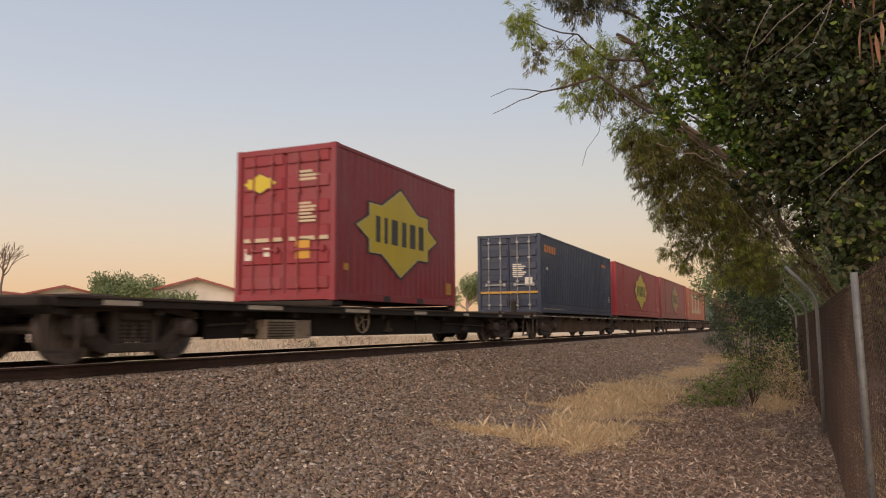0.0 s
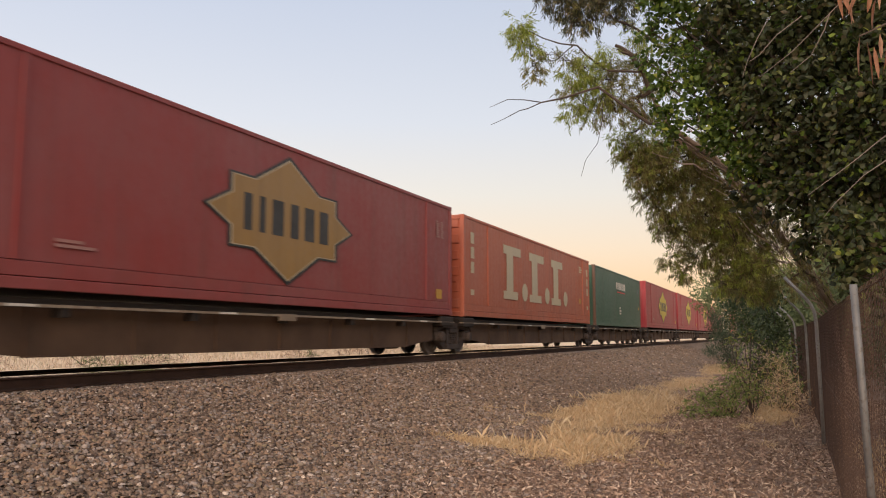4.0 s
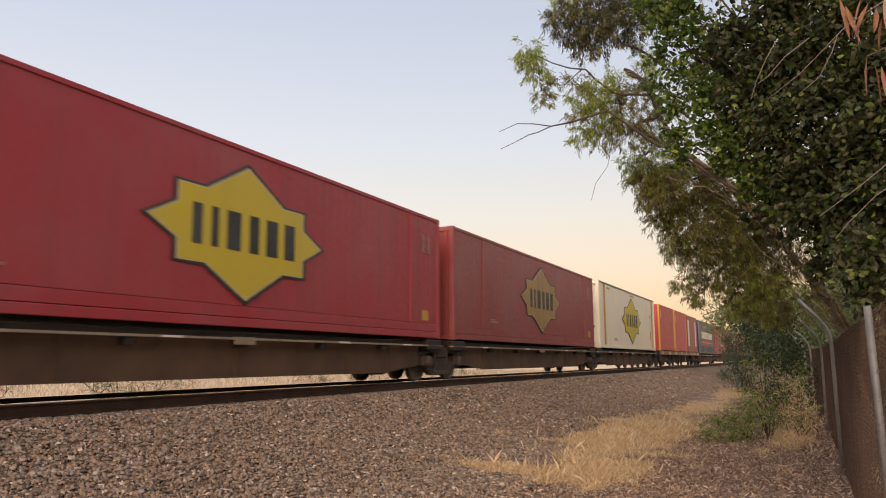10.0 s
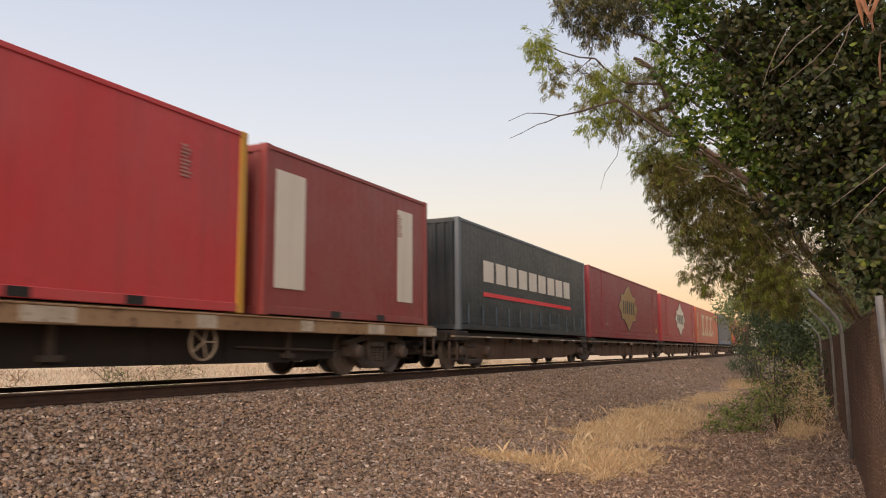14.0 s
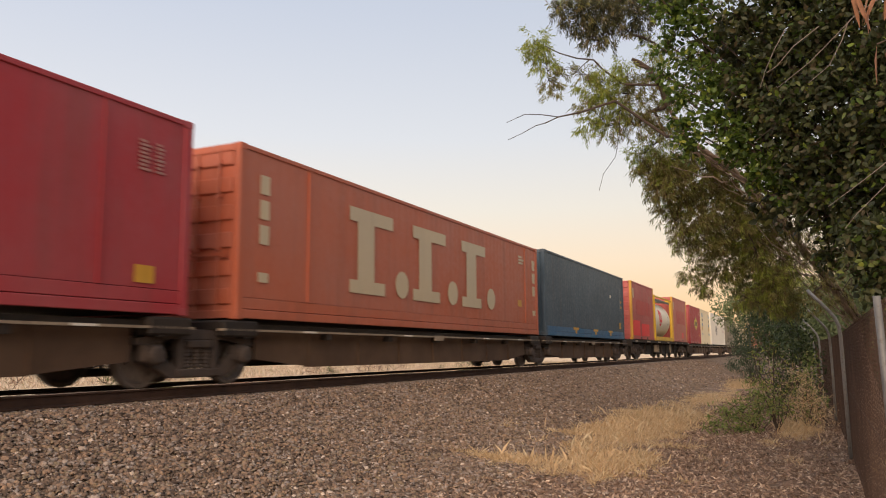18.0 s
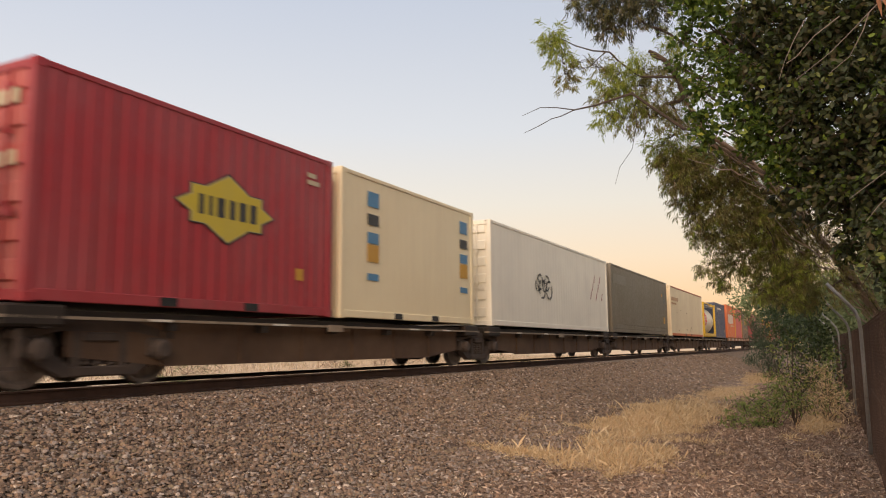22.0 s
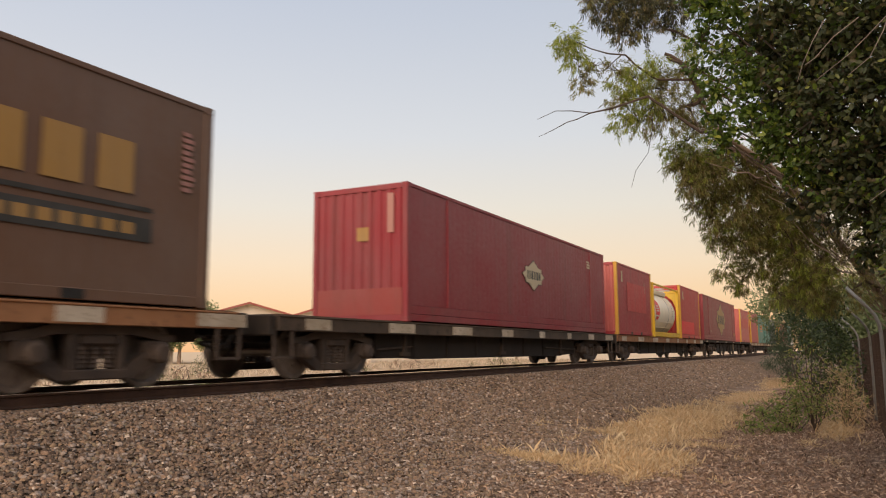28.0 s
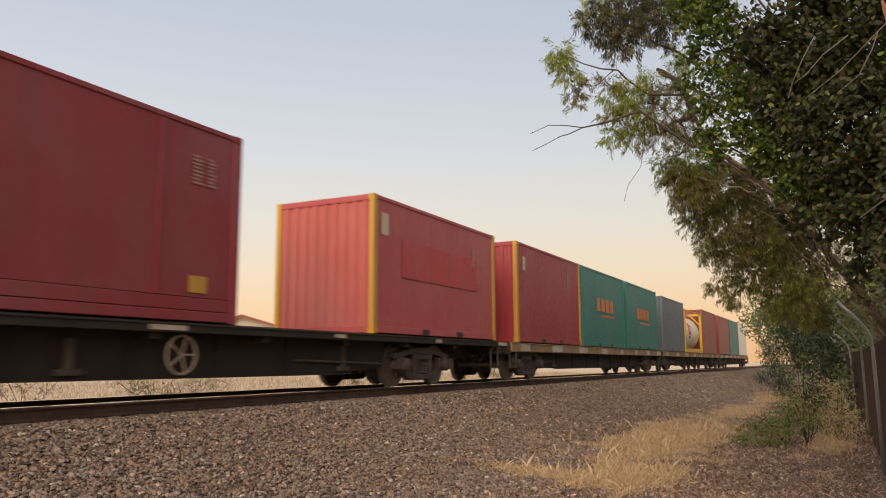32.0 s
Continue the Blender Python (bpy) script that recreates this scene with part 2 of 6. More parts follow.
M["wall_white"] = rough_stuff("rendered_wall", (0.6, 0.54, 0.46), (0.68, 0.62, 0.54), 0.8, 0.9)
M["fascia_red"] = paint("fascia_red", (0.32, 0.08, 0.06), wear=0.1)
M["fence_brown"] = rough_stuff("rusty_fence_wire", (0.082, 0.05, 0.035), (0.135, 0.083, 0.056), 1.5, 0.85, 0, 0.4, 0.01, (0.14, 0.09, 0.06))
M["window_glass"] = rough_stuff("dark_window", (0.03, 0.035, 0.04), (0.05, 0.05, 0.055), 1.0, 0.15)
M["stone"] = island_stuff("ballast_stone", ((0.0, (0.0735, 0.05, 0.038)), (0.22, (0.179, 0.125, 0.09)), (0.45, (0.284, 0.2, 0.145)), (0.62, (0.378, 0.25, 0.165)), (0.75, (0.284, 0.22, 0.14)), (0.87, (0.315, 0.265, 0.235)), (0.96, (0.441, 0.35, 0.29)), (1.0, (0.756, 0.62, 0.5))), 0.9)
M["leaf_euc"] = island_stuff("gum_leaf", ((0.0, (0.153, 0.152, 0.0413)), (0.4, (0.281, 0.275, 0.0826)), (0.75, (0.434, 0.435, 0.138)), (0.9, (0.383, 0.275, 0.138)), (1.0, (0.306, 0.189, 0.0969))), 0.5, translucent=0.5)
M["leaf_young"] = island_stuff("young_gum_leaf", ((0.0, (0.237, 0.287, 0.0437)), (0.5, (0.415, 0.494, 0.0874)), (0.85, (0.574, 0.644, 0.153)), (1.0, (0.415, 0.345, 0.131))), 0.5, translucent=0.6)
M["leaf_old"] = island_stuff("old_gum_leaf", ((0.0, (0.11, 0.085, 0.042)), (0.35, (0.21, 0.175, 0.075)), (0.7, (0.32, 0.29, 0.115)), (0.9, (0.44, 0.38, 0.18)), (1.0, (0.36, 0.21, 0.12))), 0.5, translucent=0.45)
# gum leaf darkened so the upper clumps read as shaded
M["leaf_gum_dark"] = island_stuff("shaded_gum_leaf", ((0.0, (0.035, 0.04, 0.018)), (0.5, (0.08, 0.085, 0.034)), (0.85, (0.14, 0.145, 0.055)), (1.0, (0.22, 0.17, 0.08))), 0.5, translucent=0.35)
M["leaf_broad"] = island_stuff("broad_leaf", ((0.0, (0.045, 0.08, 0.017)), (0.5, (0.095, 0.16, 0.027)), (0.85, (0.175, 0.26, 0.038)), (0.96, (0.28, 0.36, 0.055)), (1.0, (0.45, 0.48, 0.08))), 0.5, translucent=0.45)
# darker copy of the broad leaf: deep shade put into its colour
M["leaf_shade"] = island_stuff("shaded_broad_leaf", ((0.0, (0.026, 0.034, 0.014)), (0.4, (0.055, 0.075, 0.024)), (0.7, (0.09, 0.10, 0.04)), (0.86, (0.125, 0.098, 0.052)), (0.97, (0.15, 0.20, 0.042)), (1.0, (0.30, 0.31, 0.07))), 0.55, translucent=0.3)
M["leaf_under"] = island_stuff("undergrowth_leaf", ((0.0, (0.0544, 0.084, 0.0299)), (0.6, (0.116, 0.17, 0.0544)), (1.0, (0.231, 0.272, 0.0952))), 0.55, translucent=0.3)
M["leaf_low"] = island_stuff("low_shrub_leaf", ((0.0, (0.13, 0.20, 0.05)), (0.5, (0.27, 0.36, 0.10)), (0.85, (0.44, 0.48, 0.17)), (1.0, (0.45, 0.31, 0.16))), 0.55, translucent=0.5)
M["leaf_deep"] = island_stuff("deep_green_leaf", ((0.0, (0.024, 0.045, 0.014)), (0.6, (0.055, 0.09, 0.026)), (1.0, (0.13, 0.16, 0.048))), 0.5, translucent=0.35)
M["leaf_needle"] = island_stuff("needle_foliage", ((0.0, (0.045, 0.08, 0.042)), (1.0, (0.085, 0.125, 0.065))), 0.6, translucent=0.2)
M["leaf_dry"] = island_stuff("dry_leaf", ((0.0, (0.26, 0.11, 0.05)), (0.6, (0.4, 0.2, 0.11)), (1.0, (0.5, 0.3, 0.19))), 0.7, translucent=0.25)
M["leaf_shrub"] = island_stuff("shrub_leaf", ((0.0, (0.108, 0.18, 0.036)), (0.5, (0.24, 0.324, 0.066)), (0.8, (0.504, 0.516, 0.12)), (1.0, (0.48, 0.324, 0.144))), 0.55, translucent=0.45)
M["leaf_dark"] = island_stuff("dark_leaf", ((0.0, (0.04, 0.058, 0.024)), (1.0, (0.095, 0.125, 0.05))), 0.6, translucent=0.2)
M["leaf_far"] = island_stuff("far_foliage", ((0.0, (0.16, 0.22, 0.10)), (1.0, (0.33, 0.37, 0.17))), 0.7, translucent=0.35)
M["straw"] = island_stuff("dry_grass_blade", ((0.0, (0.52, 0.355, 0.19)), (0.5, (0.80, 0.60, 0.36)), (1.0, (0.92, 0.78, 0.53))), 0.7, tint=(0.55, 0.39, 0.21), translucent=0.4)
M["straw_pale"] = island_stuff("pale_grass_blade", ((0.0, (0.44, 0.334, 0.238)), (0.7, (0.722, 0.59, 0.44)), (1.0, (0.317, 0.29, 0.176))), 0.8, translucent=0.3)
M["litter"] = island_stuff("leaf_litter", ((0.0, (0.13, 0.085, 0.062)), (0.45, (0.35, 0.235, 0.17)), (0.8, (0.53, 0.385, 0.285)), (1.0, (0.82, 0.67, 0.53))), 0.85)


def ground_material():
    """Earth with leaf litter by the fence, crushed stone by the line, dry paddock beyond it."""
    m, nt, b = nodes_of("ground_earth")
    tc = nt.nodes.new("ShaderNodeTexCoord")
    sp = nt.nodes.new("ShaderNodeSeparateXYZ")
    nt.links.new(tc.outputs["Object"], sp.inputs[0])
    n1 = noise_fac(nt, 0.5, 6)
    n2 = noise_fac(nt, 14.0, 8)
    n3 = noise_fac(nt, 38.0, 6)
    soil = mix(nt, n2, (0.16, 0.105, 0.078), (0.34, 0.24, 0.175))
    soil = mix(nt, ramp(nt, n3, ((0.58, (0, 0, 0)), (0.7, (1, 1, 1)))), soil, (0.3, 0.2, 0.13))
    vor = nt.nodes.new("ShaderNodeTexVoronoi")
    vor.inputs["Scale"].default_value = 20.0
    nt.links.new(tc.outputs["Object"], vor.inputs["Vector"])
    # grit colour goes dark to paint the shade in gaps between stones
    grit = mix(nt, vor.outputs["Color"], (0.06, 0.042, 0.03), (0.30, 0.21, 0.14))
    edge = scaled(nt, n1, 2.2)
    add = nt.nodes.new("ShaderNodeMath")
    nt.links.new(sp.outputs["X"], add.inputs[0])
    nt.links.new(edge, add.inputs[1])
    mr = nt.nodes.new("ShaderNodeMapRange")
    mr.inputs["From Min"].default_value, mr.inputs["From Max"].default_value = -3.2, -2.2
    nt.links.new(add.outputs[0], mr.inputs["Value"])
    near = mix(nt, mr.outputs[0], grit, soil)
    mr2 = nt.nodes.new("ShaderNodeMapRange")
    mr2.inputs["From Min"].default_value, mr2.inputs["From Max"].default_value = -12.4, -11.6
    nt.links.new(sp.outputs["X"], mr2.inputs["Value"])
    far = mix(nt, n1, (0.66, 0.48, 0.31), (0.8, 0.64, 0.44))
    nt.links.new(mix(nt, mr2.outputs[0], far, near), b.inputs["Base Color"])
    b.inputs["Roughness"].default_value = 0.95
    bump(nt, b, n2, 0.8, 0.03)
    return m


M["ground"] = ground_material()


# ---- mesh helpers ----
def mesh_of(name, bm, mat):
    me = bpy.data.meshes.new(name)
    bm.to_mesh(me)
    bm.free()
    me.materials.append(mat)
    return me


def part(name, bm, mat, parent=None, label="", m=None, smooth=False):
    me = mesh_of(name, bm, mat) if isinstance(bm, bmesh.types.BMesh) else bm
    if smooth:
        me.shade_smooth()
    ob = new(name, me)
    ob.parent = parent
    if m is not None:
        ob.matrix_basis = m
    if label:
        ob["label"] = label
    return ob


def box(bm, x0, x1, y0, y1, z0, z1, bev=0.0):
    r = bmesh.ops.create_cube(bm, size=1.0, matrix=Matrix.Translation(((x0 + x1) / 2, (y0 + y1) / 2, (z0 + z1) / 2)) @ Matrix.Diagonal((x1 - x0, y1 - y0, z1 - z0, 1)))
    if bev > 0:
        es = list({e for v in r["verts"] for e in v.link_edges})
        bmesh.ops.bevel(bm, geom=es, offset=bev, segments=1, affect="EDGES")
    return bm


def boxes(*args, bev=0.0):
    bm = bmesh.new()
    for a in args:
        box(bm, *a, bev=bev)
    return bm


def tube(bm, a, b, r0, r1=None, seg=8, caps=True):
    a, b = Vector(a), Vector(b)
    d = b - a
    q = d.to_track_quat("Z", "Y").to_matrix().to_4x4()
    bmesh.ops.create_cone(bm, cap_ends=caps, segments=seg, radius1=r0, radius2=r0 if r1 is None else r1, depth=d.length, matrix=Matrix.Translation((a + b) / 2) @ q)
    return bm


def sweep(bm, pts, r0, r1, seg=10):
    """One continuous round bar through pts."""
    pts = [Vector(p) for p in pts]
    rings = []
    for i, p in enumerate(pts):
        d = (pts[min(i + 1, len(pts) - 1)] - pts[max(i - 1, 0)]).normalized()
        s = d.cross(Vector((0.0, 1.0, 0.1))).normalized()
        u = d.cross(s)
        r = r0 + (r1 - r0) * i / (len(pts) - 1)
        rings.append([bm.verts.new(p + (s * math.cos(2 * math.pi * k / seg) + u * math.sin(2 * math.pi * k / seg)) * r) for k in range(seg)])
    for a, b in zip(rings, rings[1:]):
        for k in range(seg):
            bm.faces.new((a[k], a[(k + 1) % seg], b[(k + 1) % seg], b[k]))
    bm.faces.new(rings[0][::-1])
    bm.faces.new(rings[-1])
    bmesh.ops.recalc_face_normals(bm, faces=bm.faces)
    return bm


def lathe(bm, prof, axis_m, seg=20):
    """Turn the profile (radius, along) round the z axis of axis_m."""
    rings = []
    for r, z in prof:
        rings.append([bm.verts.new(axis_m @ Vector((r * math.cos(2 * math.pi * i / seg), r * math.sin(2 * math.pi * i / seg), z))) for i in range(seg)])
    for p, q in zip(rings, rings[1:]):
        for i in range(seg):
            bm.faces.new((p[i], p[(i + 1) % seg], q[(i + 1) % seg], q[i]))
    bm.faces.new(rings[0][::-1])
    bm.faces.new(rings[-1])
    return bm


def prism(bm, pts, m, depth):
    """Extrude the outline pts (x, y) by depth along z of m."""
    lo = [bm.verts.new(m @ Vector((x, y, 0))) for x, y in pts]
    hi = [bm.verts.new(m @ Vector((x, y, depth))) for x, y in pts]
    bm.faces.new(lo[::-1])
    bm.faces.new(hi)
    for i in range(len(pts)):
        j = (i + 1) % len(pts)
        bm.faces.new((lo[i], lo[j], hi[j], hi[i]))
    return bm


def raw(name, verts, faces, mat):
    me = bpy.data.meshes.new(name)
    me.from_pydata(verts, [], faces)
    me.materials.append(mat)
    return me

# ---- setting ----
TX, RAIL_Z, GAUGE = -9.30, 1.14, 1.505
DECK_Z = 2.15


def ground_z(x, y):
    """The lie of the land across the line: flat by the fence, the ballast bank, the line, the paddock beyond."""
    prof = ((-400, 0.9), (-60, 0.75), (-20, 0.62), (-13.2, 0.62), (-12.2, 0.935), (-7.5, 0.935), (-4.6, 0.12), (-3.4, 0.0), (-1.5, 0.0), (400, 0.1))
    for (x0, z0), (x1, z1) in zip(prof, prof[1:]):
        if x <= x1:
            z = z0 + (z1 - z0) * (x - x0) / (x1 - x0)
            break
    else:
        z = 0.1
    k = 0.0 if -12.4 < x < -7.0 else 1.0
    return z + k * 0.05 * noise.noise((x * 0.5, y * 0.5, 0)) + 0.012 * noise.noise((x * 3, y * 3, 4))


def build_ground():
    xs = [-2500, -900, -400, -200, -100, -60, -40, -28, -20] + [-16 + 0.5 * i for i in range(8)] + [-12 + 0.25 * i for i in range(60)] + [3.5, 5, 8, 14, 30, 80, 300, 1200, 2500]
    ys = [-2500, -900, -300, -120, -60, -30, -15, -6] + [-3 + 0.5 * i for i in range(90)] + [44, 48, 54, 62, 74, 90, 120, 180, 300, 600, 1200, 2500]
    verts = [(x, y, ground_z(x, y)) for y in ys for x in xs]
    n = len(xs)
    faces = [(j * n + i, j * n + i + 1, (j + 1) * n + i + 1, (j + 1) * n + i) for j in range(len(ys) - 1) for i in range(n - 1)]
    me = raw("ground", verts, faces, M["ground"])
    me.shade_smooth()
    ob = new("ground", me)
    tagged(ob, "brown earth and crushed stone ground falling from a railway bank", "ground", kind="structure")
    return ob


build_ground()


def build_track():
    track = tagged(new("track"), "single railway track on pale crushed stone ballast", "track", kind="structure")
    prof = ((-0.07, -0.172), (0.07, -0.172), (0.07, -0.16), (0.012, -0.135), (0.009, -0.045), (0.035, -0.035), (0.036, -0.012), (0.033, -0.006), (-0.033, -0.006), (-0.036, -0.012), (-0.035, -0.035), (-0.009, -0.045), (-0.012, -0.135), (-0.07, -0.16))
    for sx in (1, -1):
        x = TX + sx * GAUGE / 2
        bm = bmesh.new()
        prism(bm, prof, Matrix(((1, 0, 0, x), (0, 0, -1, 230), (0, 1, 0, RAIL_Z), (0, 0, 0, 1))), 330)
        part("rail", bm, M["rail_side"], track, "rust-brown steel rail with a bright running edge")
        band = ((0.037, -0.012), (0.037, -0.0025), (0.034, 0.0), (-0.034, 0.0021), (-0.037, -0.001), (-0.037, -0.012))
        part("running_band", prism(bmesh.new(), band, Matrix(((1, 0, 0, x), (0, 0, -1, 230), (0, 1, 0, RAIL_Z), (0, 0, 0, 1))), 330), M["rail_top"], track, "polished steel running band")
    me = mesh_of("sleeper", boxes((-1.25, 1.25, -0.11, 0.11, -0.1, 0.1), bev=0.02), M["concrete"])
    for i in range(90):
        part("sleeper", me, None, track, m=pose(TX, 1.0 + i * 0.62, RAIL_Z - 0.278, 0, 0, random.uniform(-0.4, 0.4)))
    return track


build_track()

# ---- the train: shapes shared by its vehicles ----
SIDE = Matrix(((0, 0, 1, 0), (1, 0, 0, 0), (0, 1, 0, 0), (0, 0, 0, 1)))
END = Matrix(((1, 0, 0, 0), (0, 0, -1, 0), (0, 1, 0, 0), (0, 0, 0, 1)))
HW = 1.22
CASTING = mesh_of("corner_casting", boxes((-0.085, 0.085, -0.085, 0.085, -0.06, 0.06), bev=0.012), M["frame_dark"])
STAR = ((-1, 0), (-0.73, 0.25), (-0.73, 0.53), (-0.45, 0.53), (0, 1), (0.45, 0.53), (0.73, 0.53), (0.73, 0.25), (1, 0), (0.73, -0.25), (0.73, -0.53), (0.45, -0.53), (0, -1), (-0.45, -0.53), (-0.73, -0.53), (-0.73, -0.25))


def corrugated(w0, w1, z0, z1, pitch, depth):
    """Outline of a pressed sheet from w0 to w1, as (along, out) points."""
    n = max(1, round((w1 - w0) / pitch))
    p = (w1 - w0) / n
    pts = []
    for i in range(n):
        a = w0 + i * p
        pts += [(a, 0), (a + 0.24 * p, 0), (a + 0.36 * p, depth), (a + 0.74 * p, depth), (a + 0.86 * p, 0)]
    pts.append((w1, 0))
    return pts


def sheet(pts, z0, z1, place):
    bm = bmesh.new()
    rows = [[bm.verts.new(place(a, o, z)) for a, o in pts] for z in (z0, z1)]
    for i in range(len(pts) - 1):
        bm.faces.new((rows[0][i], rows[0][i + 1], rows[1][i + 1], rows[1][i]))
    bmesh.ops.recalc_face_normals(bm, faces=bm.faces)
    return bm


def star(parent, y, z, a, b, col, bars=True, face=SIDE, out=HW - 0.006, name="logo", label="star-shaped emblem with dark outline and dark bars"):
    lo = face @ Matrix.Translation((y, z, out))
    base = part(name, prism(bmesh.new(), [(x * a * 1.07, v * b * 1.09) for x, v in STAR], lo, 0.006), M["ink"], parent, label)
    part("pale_edge", prism(bmesh.new(), [(x * a * 1.02, v * b * 1.025) for x, v in STAR], lo @ Matrix.Translation((0, 0, 0.002)), 0.007), M["logo_cream"], base, "thin pale edge line")
    part("emblem", prism(bmesh.new(), [(x * a, v * b) for x, v in STAR], lo @ Matrix.Translation((0, 0, 0.003)), 0.008), col, base)
    if bars:
        bm = bmesh.new()
        h = b * 0.29
        for c, w in ((-0.55, 0.10), (-0.365, 0.075), (-0.155, 0.155), (0.085, 0.115), (0.31, 0.15), (0.545, 0.14)):
            c, w = c * a, w * a
            prism(bm, ((c - w / 2, -h), (c + w / 2, -h), (c + w / 2, h), (c - w / 2, h)), lo @ Matrix.Translation((0, 0, 0.009)), 0.006)
        part("lettering", bm, M["ink"], base)
    return base


def panel(parent, name, y0, y1, z0, z1, col, out=HW - 0.006, label=""):
    return part(name, boxes((out, out + 0.006, y0, y1, z0, z1)), col, parent, label)


def word_bars(parent, y0, y1, z0, z1, n, col, label, face=SIDE, out=HW - 0.004, gap=0.3):
    """A word that is not spelled out: one upright block a letter."""
    bm = bmesh.new()
    p = (y1 - y0) / n
    for i in range(n):
        a, b = y0 + i * p, y0 + (i + 1 - gap) * p
        prism(bm, ((a, z0), (b, z0), (b, z1), (a, z1)), face @ Matrix.Translation((0, 0, out)), 0.006)
    return part("lettering", bm, col, parent, label)


def text_lines(parent, y, z, w, rows, col, rh=0.07, out=HW - 0.004, face=SIDE, name="data_line"):
    for i in range(rows):
        ww = w * (0.6 + 0.4 * ((i * 37) % 10) / 10)
        zz = z - i * rh * 1.6
        part(name, prism(bmesh.new(), ((y, zz), (y + ww, zz), (y + ww, zz + rh), (y, zz + rh)), face @ Matrix.Translation((0, 0, out)), 0.005), col, parent)


CAST = {}


def casting(mat):
    """The corner casting in the paint of its container."""
    if mat.name not in CAST:
        CAST[mat.name] = CASTING.copy()
        CAST[mat.name].materials[0] = mat
    return CAST[mat.name]


def container(label, L, H, col, ends="corr", posts=None, flat=False, skirt=False, roof=None, category="container", group="freight containers on the train", sub=None, end_col=None):
    """A steel freight container: y from 0 (leading end) to L, base at z 0."""
    c = M[col]
    pc = M[posts] if posts else c
    ec = M[end_col] if end_col else c
    top = tagged(new("freight_container"), label, category, group)
    bz = 0.36 if skirt else 0.16
    for sx in (1, -1):
        for y in (0.0, L - 0.16):
            part("corner_post", boxes((sx * HW - (0.12 if sx > 0 else 0), sx * HW + (0.12 if sx < 0 else 0), y, y + 0.16, 0.1, H - 0.1), bev=0.012), pc, top)
        part("top_rail", boxes((sx * HW - (0.07 if sx > 0 else 0), sx * HW + (0.07 if sx < 0 else 0), 0.16, L - 0.16, H - 0.09, H - 0.01), bev=0.01), c if not roof else M[roof], top)
        lo = [(sx * HW - (0.1 if sx > 0 else 0), sx * HW + (0.1 if sx < 0 else 0), 0.16, L - 0.16, 0.02, 0.16)]
        if skirt:
            lo.append((sx * HW - (0.08 if sx > 0 else -0.012), sx * HW + (0.08 if sx < 0 else -0.012), 0.16, L - 0.16, 0.17, 0.35))
        part("bottom_rail", boxes(*lo, bev=0.008), M[sub] if sub else c, top)
        pts = corrugated(0.16, L - 0.16, 0, 0, 0.27, 0.0025 if flat else 0.016)
        part("side_panel", sheet(pts, bz, H - 0.09, lambda a, o, z: Vector((sx * (HW - 0.022 + o * 0.8), a, z))), c, top)
    for y, s in ((0.0, -1), (L, 1)):
        if ends == "door" and s < 0:
            for dx in (-1, 1):
                x0, x1 = (-HW + 0.12, -0.012) if dx < 0 else (0.012, HW - 0.12)
                d = part("door", boxes((x0, x1, 0.06, 0.1, 0.14, H - 0.12), bev=0.006), ec, top, "ribbed steel door")
                for k in range(6):
                    zz = 0.3 + k * (H - 0.6) / 5
                    part("rib", boxes((x0 + 0.05, x1 - 0.05, 0.022, 0.062, zz - 0.06, zz + 0.2), bev=0.018), ec, d)
                for k in (0.3, 0.72):
                    xr = x0 + (x1 - x0) * k
                    bm = tube(bmesh.new(), (xr, 0.0, 0.12), (xr, 0.0, H - 0.1), 0.02, seg=6)
                    for zz in (0.3, H * 0.4, H * 0.7, H - 0.3):
                        box(bm, xr - 0.05, xr + 0.05, -0.02, 0.03, zz - 0.03, zz + 0.03)
                    part("locking_bar", bm, M["galv"] if col in ("navy", "grey") else c, d)
                bm = boxes((x0 + 0.18, x1 - 0.1, -0.03, -0.005, 1.02, 1.06), (x0 + 0.2, x0 + 0.28, -0.04, 0.01, 0.98, 1.1), (x1 - 0.2, x1 - 0.12, -0.04, 0.01, 0.98, 1.1))
                part("handle", bm, M["galv"] if col in ("navy", "grey") else c, d)
        else:
            pts = corrugated(-HW + 0.12, HW - 0.12, 0, 0, 0.24, 0.035)
            part("end_panel", sheet(pts, 0.14, H - 0.1, lambda a, o, z: Vector((a, y + (0.045 - o if s < 0 else -0.045 + o), z))), ec, top)
        e0, e1 = y - (0 if s < 0 else 0.09), y + (0.09 if s < 0 else 0)
        part("header", boxes((-HW + 0.12, HW - 0.12, e0, e1, H - 0.13, H - 0.01), bev=0.008), c, top)
        part("end_sill", boxes((-HW + 0.12, HW - 0.12, e0, e1, 0.02, 0.15), bev=0.008), c, top)
    part("roof", boxes((-HW + 0.06, HW - 0.06, 0.08, L - 0.08, H - 0.045, H - 0.012)), M[roof] if roof else c, top)
    part("floor", boxes((-HW + 0.08, HW - 0.08, 0.1, L - 0.1, 0.05, 0.13)), M["frame_dark"], top)
    for x in (-1, 1):
        for y in (0.085, L - 0.085):
            for z in (0.06, H - 0.06):
                part("corner_casting", casting(pc), None, top, m=pose(x * (HW - 0.08), y, z))
    if L < 8:
        for y in (L * 0.36, L * 0.64):
            part("fork_pocket", boxes((HW - 0.05, HW + 0.004, y - 0.16, y + 0.16, 0.03, 0.15)), M["dark_grille"], top)
    return top


